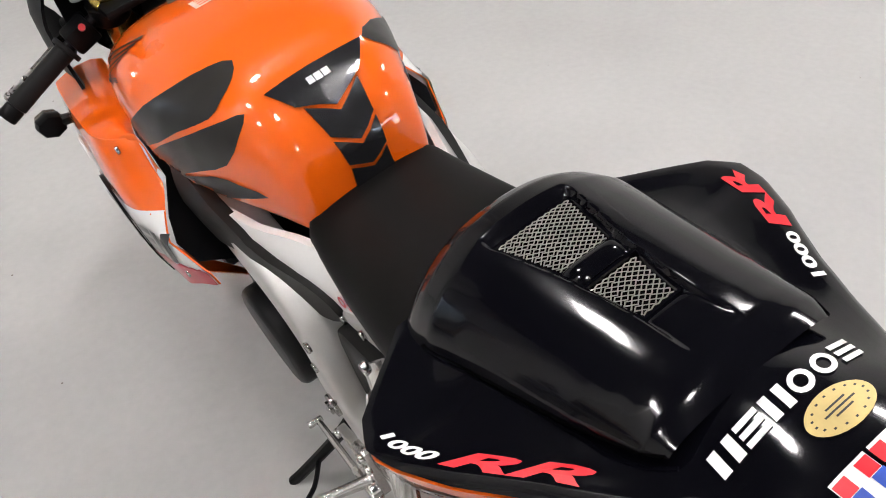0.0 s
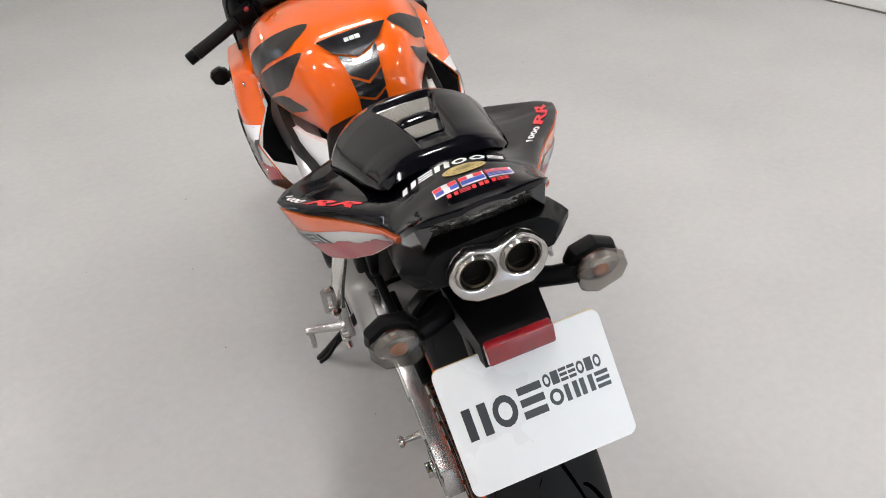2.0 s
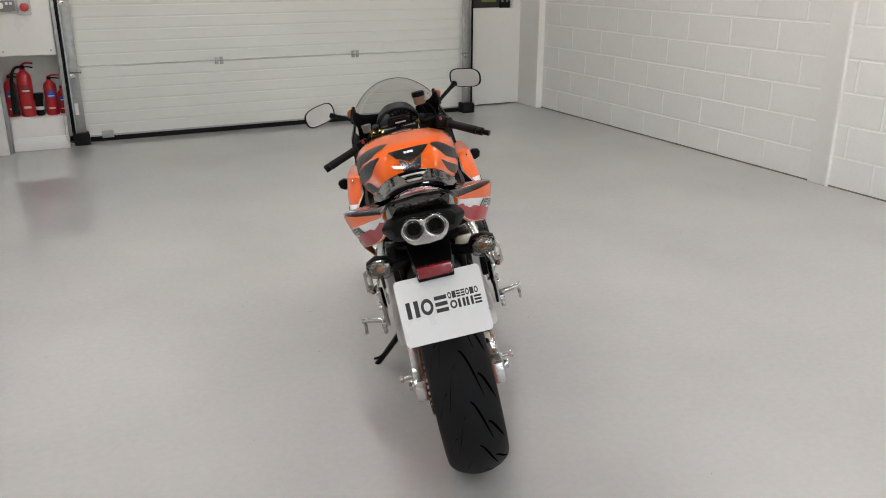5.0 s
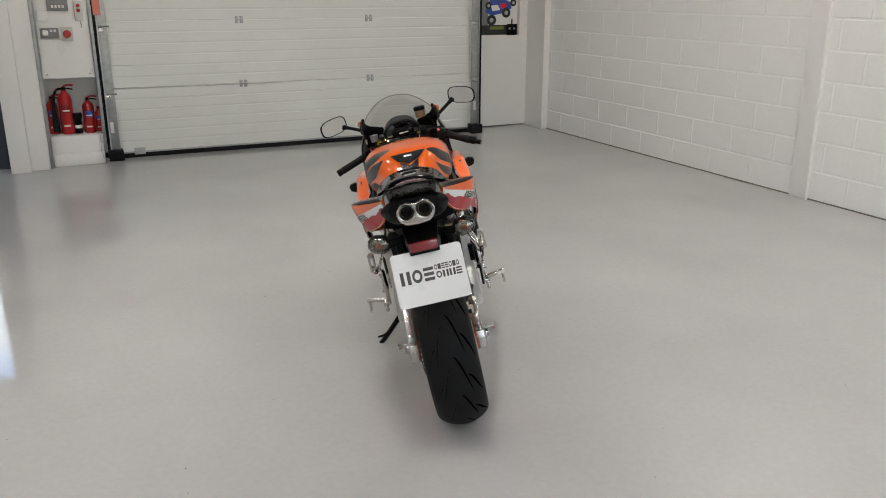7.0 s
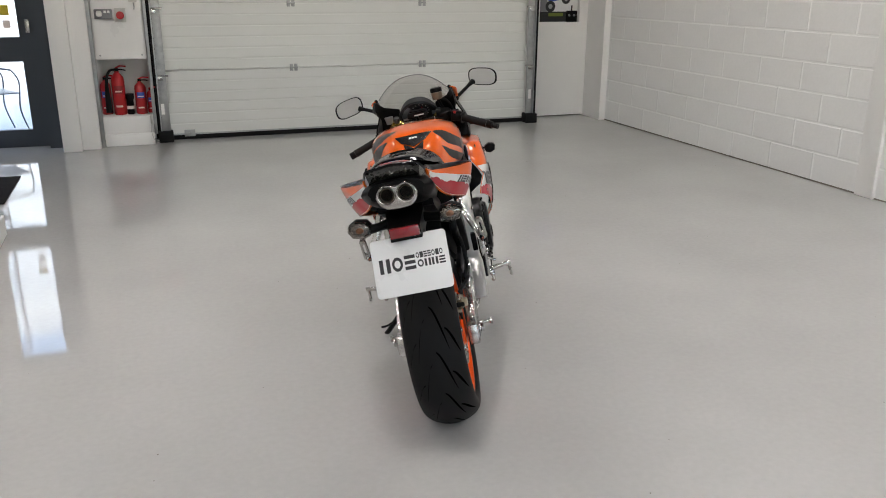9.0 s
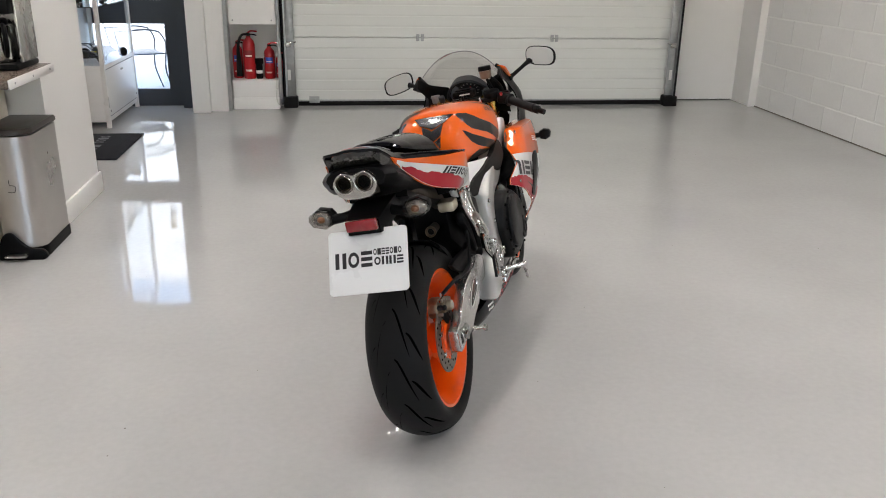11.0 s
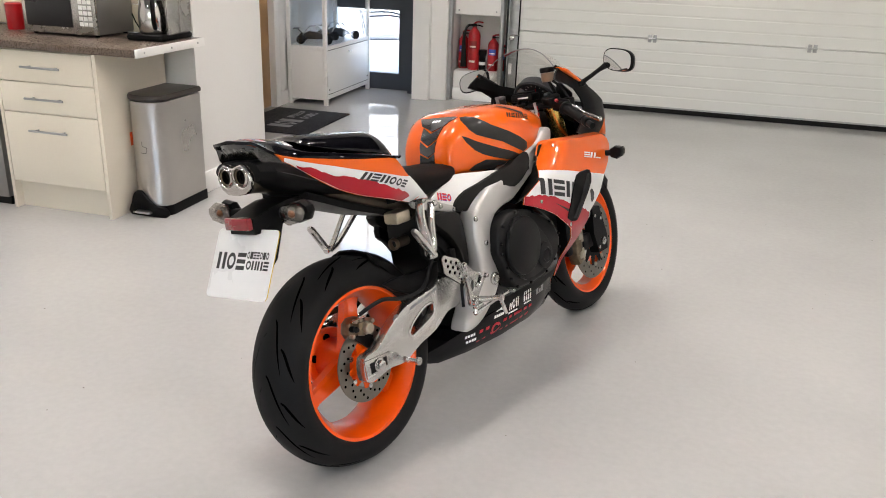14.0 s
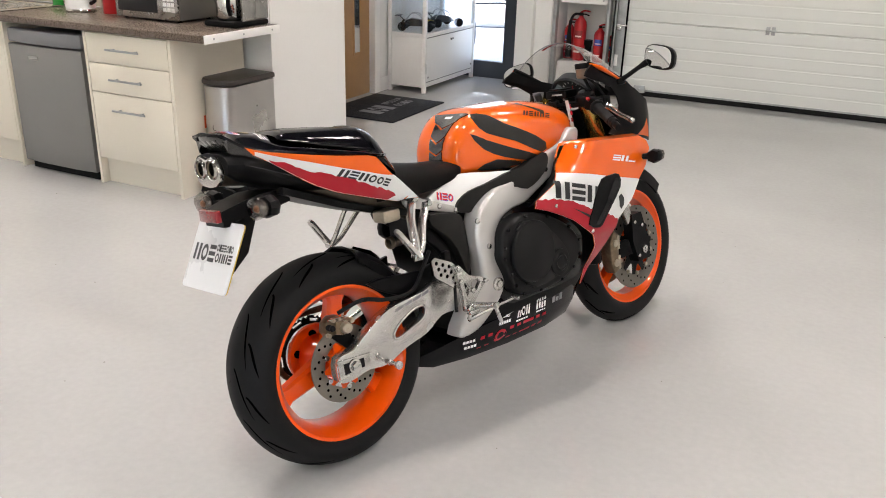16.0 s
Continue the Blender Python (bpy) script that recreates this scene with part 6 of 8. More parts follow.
xs = [-0.19 + 0.46 * k / 22 for k in range(23)]
tail_poly = [(x, edge_z(x) - 0.004) for x in xs] + [(x, low_z(x)) for x in xs[::-1][1:-1]]
or_wh = table([-0.191, -0.104, -0.044, 0.018, 0.096, 0.136], [0.919, 0.886, 0.865, 0.841, 0.814, 0.801])
wh_red = table([-0.162, -0.106, -0.041, 0.028, 0.109, 0.166, 0.21], [0.897, 0.875, 0.841, 0.815, 0.775, 0.751, 0.722])
rng = random.Random(4)
torn = [(x, wh_red(x) + rng.uniform(-0.0028, 0.0028)) for x in [-0.15 + 0.34 * k / 40 for k in range(41)]]
for s in (-1, 1):
    flip = (lambda b: b) if s < 0 else mirrored
    pan = B("tail_panel", flip(sheet(tail_poly, tail_y, 0.006, 0.012)), "orange", "orange, white and red tail side panel")
    fx_ = [0.085 + 0.185 * j / 10 for j in range(11)]
    part("inner_flange", flip(loft([[(x, -(edge_y(x) - 0.001), edge_z(x) - 0.0035) for x in fx_], [(x, -(edge_y(x) - 0.02), edge_z(x) - 0.004) for x in fx_], [(x, -0.115, edge_z(x) - 0.02) for x in fx_]], closed=False, caps=False)), "plastic", pan, "black inner flange against the seat")
    wx = [x for x in xs if x > -0.18]
    white_part = [(x, or_wh(x) if x < 0.131 else min(edge_z(x) - 0.002, 0.80)) for x in wx] + [(x, low_z(x) + 0.0005) for x in wx[::-1][1:]]
    part("white_band", flip(sheet(white_part, tail_y, 0, 0.012, 0.0012)), "white", pan, "white band")
    red_part = [p for p in torn if p[1] > low_z(p[0]) + 0.001] + [(x, low_z(x) + 0.001) for x in xs[::-1] if -0.145 < x < 0.18]
    part("red_band", flip(sheet(red_part, tail_y, 0, 0.012, 0.0024)), "red", pan, "red band with a torn upper edge")
    for g in glyphs("hehooe", 0.138, 0.021, 0.15, 0.45):
        part("sponsor_mark", flip(sheet([(0.013 + u, 0.819 - 0.377 * u + v) for u, v in g], tail_y, 0, 0.012, 0.0036)), "ink", pan, "dark marks in place of lettering")
    t_ = tree_of(deck)
    for text, x0, w, h, m_ in (("1000", 0.053, 0.058, 0.011, "vinylwhite"), ("RR", -0.052, 0.100, 0.019, "brightred")):
        bm = letters(text, 0.1, 0.3)
        u0, u1 = min(v.co.x for v in bm.verts), max(v.co.x for v in bm.verts)
        v0, v1 = min(v.co.y for v in bm.verts), max(v.co.y for v in bm.verts)
        for v in bm.verts:
            u, k = (v.co.x - u0) / (u1 - u0) * w, (v.co.y - v0) / (v1 - v0) * h
            # the writing reads from outside on each wing
            x = x0 + w - u if s > 0 else (-0.052 if text == "1000" else 0.008) + u
            y = s * (edge_y(x) - 0.013 - k)
            hit = t_.ray_cast(Vector((x, y, 1.3)), Vector((0, 0, -1)))
            v.co = hit[0] + hit[1] * 0.0008 if hit[0] else Vector((x, y, edge_z(x)))
        part("model_mark", bm, m_, deck, "white number" if text == "1000" else "red letters")

hump_w = table([-0.088, -0.07, -0.045, -0.01, 0.05, 0.107, 0.168, 0.21, 0.262], [0.082, 0.092, 0.097, 0.105, 0.114, 0.122, 0.131, 0.134, 0.130])
hump_b = table([-0.088, 0.008, 0.126, 0.168, 0.20, 0.262], [0.928, 0.898, 0.870, 0.858, 0.835, 0.79])
hump_t = table([-0.088, -0.084, -0.078, -0.070, -0.055, -0.03, 0.0, 0.065, 0.13, 0.17, 0.195, 0.212, 0.228, 0.245, 0.262], [0.942, 0.944, 0.947, 0.950, 0.9515, 0.950, 0.947, 0.941, 0.935, 0.930, 0.923, 0.912, 0.892, 0.858, 0.82])
chan_w = table([-0.055, -0.046, 0.0, 0.055, 0.08, 0.155, 0.172], [0.024, 0.026, 0.025, 0.031, 0.034, 0.049, 0.050])
chan_d = table([-0.055, -0.046, -0.005, 0.0, 0.155, 0.160, 0.168], [0.0, 0.0015, 0.007, 0.010, 0.010, 0.008, 0.0])


def cowl_z(x, y):
    """Height of the cowl's skin, with the sunken channel of the vents along its middle."""
    w, zt, zb = hump_w(x), hump_t(x), hump_b(x)
    u = min(1.0, abs(y) / w)
    z = zb + (zt - zb) * (1 - u ** 2.7) ** 0.62
    e = min(1.0, max(0.0, (chan_w(x) - abs(y + 0.004)) / 0.005))
    return z - chan_d(x) * e * e * (3 - 2 * e)


us = sorted({round(math.sin(math.pi / 2 * (-1 + 2 * j / 28)), 4) for j in range(29)} | {round(-0.5 + j / 50, 4) for j in range(51)})
rings = []
for k in range(80):
    x = -0.088 + 0.350 * k / 79
    rings.append([(x - 0.026 * u * u * max(0.0, (x - 0.06) / 0.202), hump_w(x) * u, cowl_z(x, hump_w(x) * u)) for u in us])
cowl = B("seat_cowl", loft(rings, closed=False, caps=False), "blackgloss", "glossy black single-seat cowl with mesh vents", smooth=60)
part("cowl_front", loft([[(0.262 - 0.026 * u * u, 0.130 * u, cowl_z(0.262, 0.130 * u) - 0.0005) for u in us], [(0.261 - 0.026 * u * u, 0.130 * u, 0.775) for u in us]], closed=False, caps=False), "blackgloss", cowl)
for sg in (-1, 1):
    # the gap's shade is a thin black line along the edge
    part("panel_gap", tube([(x, sg * hump_w(x) * 1.0, hump_b(x) + 0.001) for x in [-0.086 + 0.25 * j / 12 for j in range(13)]], 0.0016, 6, 1), "recess_shade", cowl, "black line for the shaded gap round the cowl")
ct = tree_of(cowl)
down = (0, 0, -1)
top_at = lambda u, v: (u, v, 1.3)
on_cowl = lambda x, y, h=0.0: Vector((x, y, cowl_z(x, y) + h))
# two vents in the channel, with a moulded bar between them
for x0, x1, w0, w1 in ((0.086, 0.152, 0.026, 0.041), (0.002, 0.052, 0.016, 0.025)):
    q = [(x0, -w0 - 0.004), (x1, -w1 - 0.004), (x1, w1 - 0.004), (x0, w0 - 0.004)]
    # black sheet on the skin paints the shade behind the mesh
    part("vent_recess", wrapped(q, ct, top_at, down, 0.0004, 0.02), "recess_shade", cowl, "black sheet standing for the shade inside the vent")
    strands = []
    n = int((x1 - x0) / 0.0030)
    for i in range(n + 1):
        x = x0 + (x1 - x0) * i / n
        w = w0 + (w1 - w0) * i / n
        m_ = int(2 * w / 0.0036)
        strands.append(tube([on_cowl(min(x1, max(x0, x + (0.0015 if (j + i) % 2 else -0.0015))), -w + 2 * w * j / m_ - 0.004, 0.0016) for j in range(m_ + 1)], 0.0007, 4, 1))
    tagged(part("vent_mesh", join(*strands), "meshmetal", cowl, "pale metal mesh"), kind="stuff")
    rimp = [on_cowl(x0 - 0.003 + (x1 - x0 + 0.006) * f, sgn * (w0 + (w1 - w0) * f + 0.003) - 0.004, 0.001) for sgn, fs in ((-1, (0, 0.33, 0.66, 1)), (1, (1, 0.66, 0.33, 0))) for f in fs]
    part("vent_frame", tube(rimp + rimp[:1], 0.0026, 6, 1), "blackgloss", cowl, "thin moulded vent rim")
bar = []
for x, h in ((0.085, 0.001), (0.081, 0.007), (0.075, 0.0095), (0.066, 0.009), (0.058, 0.006), (0.054, 0.0005)):
    bar.append([on_cowl(x, chan_w(x) * 0.96 * u - 0.004, h * (1 - abs(u) ** 6)) for u in [-1 + j / 8 for j in range(17)]])
part("vent_bar", loft(bar, closed=False, caps=False), "blackgloss", cowl, "moulded bar between the vents")
dt = tree_of(deck, cowl)
# marks on the deck behind the lip: light lettering, round sticker, team mark
for g in glyphs("hehooe", 0.140, 0.019, 0.14, 0.2):
    part("sponsor_mark", wrapped([(-0.125 + v, 0.070 - u) for u, v in g], dt, top_at, down, 0.0012, 0.02), "vinylwhite", deck, "white marks in place of lettering")
st = [(-0.146 + 0.0155 * math.cos(2 * math.pi * k / 28), -0.009 + 0.028 * math.sin(2 * math.pi * k / 28)) for k in range(28)]
part("round_sticker", wrapped(st, dt, top_at, down, 0.0012, 0.012), "gold", deck, "oval gold sticker with unreadable print")
for k in range(3):
    x0, hw_ = -0.1500 + 0.0036 * k, (0.008, 0.014, 0.009)[k]
    part("print", wrapped([(x0, -0.009 - hw_), (x0 + 0.0014, -0.009 - hw_), (x0 + 0.0014, -0.009 + hw_), (x0, -0.009 + hw_)], dt, top_at, down, 0.0018, 0.02), "ink", deck, "unreadable dark print")
for k in range(16):
    a = 2 * math.pi * k / 16
    c0 = (-0.146 + 0.0115 * math.cos(a), -0.009 + 0.0225 * math.sin(a))
    part("print", wrapped([(c0[0] - 0.0007, c0[1] - 0.001), (c0[0] + 0.0007, c0[1] - 0.001), (c0[0] + 0.0007, c0[1] + 0.001), (c0[0] - 0.0007, c0[1] + 0.001)], dt, top_at, down, 0.0018, 0.02), "ink", deck)
for spec, y, x, w, h, m_, lf in (("|||", 0.044, -0.202, 0.102, 0.028, "vinylwhite", 0.0012), ("h|e", 0.042, -0.199, 0.098, 0.011, "blue", 0.0018), ("hhe", 0.042, -0.1875, 0.098, 0.011, "brightred", 0.0018), ("hehhe", 0.032, -0.2135, 0.078, 0.008, "brightred", 0.0012)):
    for g in glyphs(spec, w, h, 0.10, 0.1):
        part("team_mark", wrapped([(x + v, y - u) for u, v in g], dt, top_at, down, lf, 0.02), m_, deck, "red, white and blue marks in place of lettering")

# tail light under the deck's rear edge
rings = []
for j in range(17):
    u = -1 + 2 * j / 16
    y = 0.082 * u
    x = -0.242 + 0.040 * abs(u) ** 3
    zt = edge_z(x) - 0.004
    rings.append([(x, y, zt), (x + 0.003, y, zt - 0.012), (x + 0.016, y, zt - 0.032), (x + 0.038, y * 0.97, zt - 0.047), (x + 0.07, y * 0.9, zt - 0.03)])
tl = B("tail_light", loft(rings), "smokelens", "smoked tail light under the tail edge")
for j in range(6):
    y = -0.055 + 0.022 * j
    x = -0.2435 + 0.040 * abs(y / 0.082) ** 3
    part("lamp_cell", move(box(-0.001, -0.009, -0.011, 0.003, 0.009, 0.011, 0.0012), Matrix.Translation((x + 0.0105, y, edge_z(x) - 0.025)) @ Matrix.Rotation(radians(-33), 4, "Y")), "cell", tl, "grey lamp cell behind the lens")
for sg in (-1, 1):
    part("side_lens", loft([[(x, sg * (edge_y(x) - 0.003), edge_z(x) - 0.005), (x, sg * (edge_y(x) - 0.006 - 0.10 * d), edge_z(x) - 0.005 - d), (x, sg * (edge_y(x) - 0.03), edge_z(x) - 0.01)] for x, d in ((-0.225, 0.030), (-0.20, 0.036), (-0.17, 0.030), (-0.14, 0.018), (-0.115, 0.006))]), "smokelens", tl)
# silencer shroud and twin outlets
rings = []
for x, zt, wt, zm, wm, zb, wb in ((-0.236, 0.914, 0.074, 0.890, 0.086, 0.866, 0.076), (-0.205, 0.914, 0.092, 0.884, 0.112, 0.846, 0.086), (-0.15, 0.906, 0.088, 0.864, 0.110, 0.824, 0.080), (-0.10, 0.886, 0.086, 0.842, 0.106, 0.806, 0.072), (0.0, 0.852, 0.088, 0.812, 0.100, 0.778, 0.064), (0.10, 0.815, 0.09, 0.78, 0.092, 0.750, 0.050), (0.22, 0.77, 0.09, 0.74, 0.08, 0.712, 0.045)):
    half = [(0.0, zt + 0.002), (wt * 0.7, zt), (wt, zt - 0.008), (wm, zm), (wm * 0.93, (zm + zb) / 2), (wb, zb), (wb * 0.5, zb - 0.003)]
    ring = half + [(0.0, zb - 0.004)] + [(-y, z) for y, z in half[:0:-1]]
    rings.append([(x, p.x, p.y) for p in smoothline([(*q, 0) for q in ring], 2, True)])
shr = B("silencer_shroud", loft(rings), "plastic", "black plastic shroud round the under-seat exhaust")
for sg in (-1, 1):
    part("shroud_crease", tube([(-0.205, sg * 0.110, 0.884), (-0.15, sg * 0.1085, 0.864), (-0.06, sg * 0.103, 0.830), (0.02, sg * 0.098, 0.805)], 0.0018, 6, 4), "greyblack", shr)
hexa = [(-0.034, 0.911), (0.0, 0.902), (0.034, 0.911), (0.060, 0.888), (0.061, 0.864), (0.036, 0.836), (-0.036, 0.836), (-0.061, 0.864), (-0.060, 0.888)]
holes_ = [[(s * 0.0288 + 0.025 * math.cos(2 * math.pi * k / 24), 0.880 + 0.025 * math.sin(2 * math.pi * k / 24)) for k in range(24)] for s in (-1, 1)]
can_ring = [tuple(v)[:2] for v in smoothline([(*p, 0) for p in hexa], 2, True)]
B("exhaust_can", loft([[(x, y * k, 0.874 + (z - 0.874) * k + dz) for y, z in can_ring] for x, k, dz in ((-0.236, 1.0, 0), (-0.20, 1.0, -0.004), (-0.16, 0.96, -0.012), (-0.12, 0.86, -0.020))]), "burnt", "heat-tinted silencer body behind the outlets")
ex = B("exhaust_end", slab([tuple(v)[:2] for v in smoothline([(*p, 0) for p in hexa], 2, True)], -0.252, -0.236, 0.006, 0, holes=holes_, plane="yz", seg=3), "pipesteel", "polished steel exhaust end with twin outlets")
for s in (-1, 1):
    o = part("outlet_ring", lathe([(0.0205, -0.246), (0.0218, -0.255), (0.0230, -0.257), (0.0245, -0.255), (0.0262, -0.249)], (0, s * 0.0288, 0.880), "x", 32), "pipesteel", ex)
    part("outlet_tube", lathe([(0.0216, -0.2545), (0.0203, -0.24), (0.0195, -0.12), (0.001, -0.118)], (0, s * 0.0288, 0.880), "x", 28), "tube", ex, "dark pipe mouth")
    part("outlet_bead", lathe([(0.0178, -0.250), (0.0190, -0.254), (0.0206, -0.250)], (0, s * 0.0288, 0.880), "x", 28), "brass", ex)
B("exhaust_pipe", tube([(-0.13, -0.04, 0.840), (-0.02, -0.05, 0.800), (0.10, -0.06, 0.752), (0.22, -0.062, 0.705), (0.33, -0.04, 0.655)], [0.022, 0.024, 0.025, 0.026, 0.026], 18), "burnt", "dark heat-tinted exhaust pipe under the seat")
B("heat_shield", box(0.168, -0.140, 0.656, 0.230, -0.085, 0.692, 0.009), "paleboss", "small metal heat shield")
B("undertray", loft([[(x, y, z) for y, z in ((-w, z0), (w, z0), (w, z0 + 0.02), (-w, z0 + 0.02))] for x, w, z0 in ((-0.10, 0.09, 0.790), (0.05, 0.085, 0.728), (0.18, 0.085, 0.682), (0.30, 0.08, 0.650))]), "plastic", "black undertray")
vc = B("valve_canister", lathe([(0.0165, 0.0), (0.0165, 0.09), (0.001, 0.092)], (0.272, -0.012, 0.568), "x", 24), "burnt", "short heat-tinted tube end under the seat")
part("rim", lathe([(0.0125, 0.012), (0.0125, 0.0), (0.0160, -0.004), (0.0190, 0.0), (0.0190, 0.010), (0.0165, 0.013)], (0.272, -0.012, 0.568), "x", 24), "brass", vc, "brass-coloured rim")
part("bore", lathe([(0.0125, 0.012), (0.001, 0.013)], (0.272, -0.012, 0.568), "x", 24), "tube", vc)

# plate carrier
car = B("plate_carrier", loft([[(x, y, z) for y, z in ((-w, z0), (w, z0), (w, z1), (-w, z1))] for x, w, z0, z1 in ((-0.255, 0.048, 0.735, 0.775), (-0.20, 0.055, 0.735, 0.79), (-0.15, 0.06, 0.75, 0.80), (-0.06, 0.05, 0.765, 0.80))]), "plastic", "black plate carrier")
part("carrier_stay", slab([(-0.225, 0.745), (-0.16, 0.76), (-0.205, 0.66), (-0.29, 0.59), (-0.285, 0.60)], -0.055, 0.055, 0.004), "plastic", car)
part("reflector", box(-0.272, -0.046, 0.748, -0.2555, 0.046, 0.780, 0.004), "redlens", car, "dark red reflector")
up = Vector((-0.234 + 0.319, 0, 0.744 - 0.585)).normalized()
PW, PH = 0.117, 0.179
pm = Matrix.Translation((-0.2765, 0, 0.6645)) @ Matrix(((up.z, 0, up.x, 0), (0, 1, 0, 0), (-up.x, 0, up.z, 0), (0, 0, 0, 1)))


def rounded(w, h, r, n=5):
    return [(sx * (w - r) + r * math.cos(radians(a0 + 90 * j / n)), sz * (h - r) + r * math.sin(radians(a0 + 90 * j / n))) for sx, sz, a0 in ((1, 1, 0), (-1, 1, 90), (-1, -1, 180), (1, -1, 270)) for j in range(n + 1)]


pl_ = B("number_plate", move(slab(rounded(PW, PH / 2, 0.012), -0.0015, 0.0015, 0.0006, plane="yz", seg=1), pm), "plate", "white dealer show plate with dark marks")
part("yellow_plate", move(slab(rounded(PW - 0.001, PH / 2 - 0.001, 0.010), 0.0030, 0.0050, 0.0006, plane="yz", seg=1), pm @ Matrix.Translation((0, 0, 0.001))), "plateback", pl_, "yellow plate behind")
for spec, y, z, w, h in (("hoe", 0.097, -0.016, 0.116, 0.044), ("o|eeo|o", -0.017, 0.014, 0.084, 0.018), ("ohhe", -0.019, -0.014, 0.088, 0.023)):
    for g in glyphs(spec, w, h, 0.14):
        bm = bmesh.new()
        bm.faces.new([bm.verts.new((-0.0021, y - u, z + v)) for u, v in g])
        part("dealer_mark", move(bm, pm), "ink", pl_, "dark marks in place of lettering", smooth=0)

# rear indicators
for s in (-1, 1):
    ind = B("rear_indicator", tube([(-0.155, s * 0.045, 0.772), (-0.175, s * 0.085, 0.770), (-0.185, s * 0.118, 0.770)], [0.018, 0.014, 0.016], 12, 4), "plastic", "rear indicator with a clear lens on a black stalk")
    hexo = [(s * u, v) for u, v in ((0.104, 0.783), (0.116, 0.801), (0.150, 0.808), (0.176, 0.794), (0.180, 0.778), (0.168, 0.758), (0.130, 0.748), (0.110, 0.757))]
    part("housing", slab(hexo, -0.192, -0.160, 0.012, plane="yz", seg=2), "plastic", ind)
    part("lens", slab([(s * 0.142 + (u - s * 0.142) * 0.98, 0.778 + (v - 0.778) * 0.98) for u, v in hexo], -0.222, -0.1925, 0.012, plane="yz", seg=2), "lens", ind, "clear lens")
    part("lamp_reflector", lens_shape((-0.199, s * 0.142, 0.778), (0.012, 0.030, 0.021)), "reflin", ind)
    part("bulb", lens_shape((-0.207, s * 0.141, 0.778), (0.010, 0.013, 0.010)), "amber", ind, "amber bulb")
# front indicators and fairings
fair_x = table([0.66, 0.70, 0.77, 0.90, 0.98, 1.09, 1.2, 1.28, 1.36, 1.42], [-0.205, -0.224, -0.250, -0.266, -0.268, -0.266, -0.258, -0.246, -0.222, -0.19])
fair_k = table([0.22, 0.32, 0.40, 0.46, 0.55, 0.62, 0.69, 0.74, 0.78], [0.36, 0.55, 0.80, 0.93, 1.0, 1.01, 0.995, 0.96, 0.92])
fair_rear = table([0.58, 0.60, 0.62, 0.66, 0.70, 0.77], [0.733, 0.692, 0.697, 0.761, 0.813, 0.885])


def ffun(x, z):
    """Half width of the side fairing; its rear edge curls in towards the frame."""
    curl = max(0.0, 1 - max(0.0, x - fair_rear(z)) / 0.10) ** 2 * min(1.0, max(0.0, (z - 0.66) / 0.05))
    return fair_x(x) * fair_k(z) + 0.046 * curl


fair_poly = [(0.885, 0.770), (0.942, 0.765), (1.022, 0.759), (1.126, 0.751), (1.228, 0.744), (1.273, 0.721), (1.286, 0.695), (1.245, 0.639), (1.193, 0.605), (1.134, 0.537), (1.064, 0.487), (1.028, 0.401), (1.016, 0.331), (1.003, 0.255), (0.984, 0.35), (0.966, 0.415), (0.929, 0.461), (0.831, 0.531), (0.733, 0.58), (0.691, 0.596), (0.696, 0.618), (0.761, 0.661), (0.815, 0.703)]
ow = table([0.802, 0.927, 1.001, 1.193, 1.253], [0.69, 0.663, 0.644, 0.599, 0.591])
wr = table([0.69, 0.761, 0.834, 0.909, 0.961, 1.06, 1.2], [0.624, 0.614, 0.592, 0.551, 0.536, 0.487, 0.45])
scoop = [(0.966, 0.640), (1.015, 0.645), (1.058, 0.640), (1.062, 0.597), (1.012, 0.545), (0.978, 0.497), (0.955, 0.480), (0.898, 0.502), (0.916, 0.56), (0.934, 0.6)]


def clip_poly(poly, keep):
    """The part of an outline for which keep(x, z) > 0."""
    out = []
    dense = []
    for a, b in zip(poly, poly[1:] + poly[:1]):
        for j in range(8):
            dense.append((a[0] + (b[0] - a[0]) * j / 8, a[1] + (b[1] - a[1]) * j / 8))
    return [p for p in dense if keep(*p) > 0]


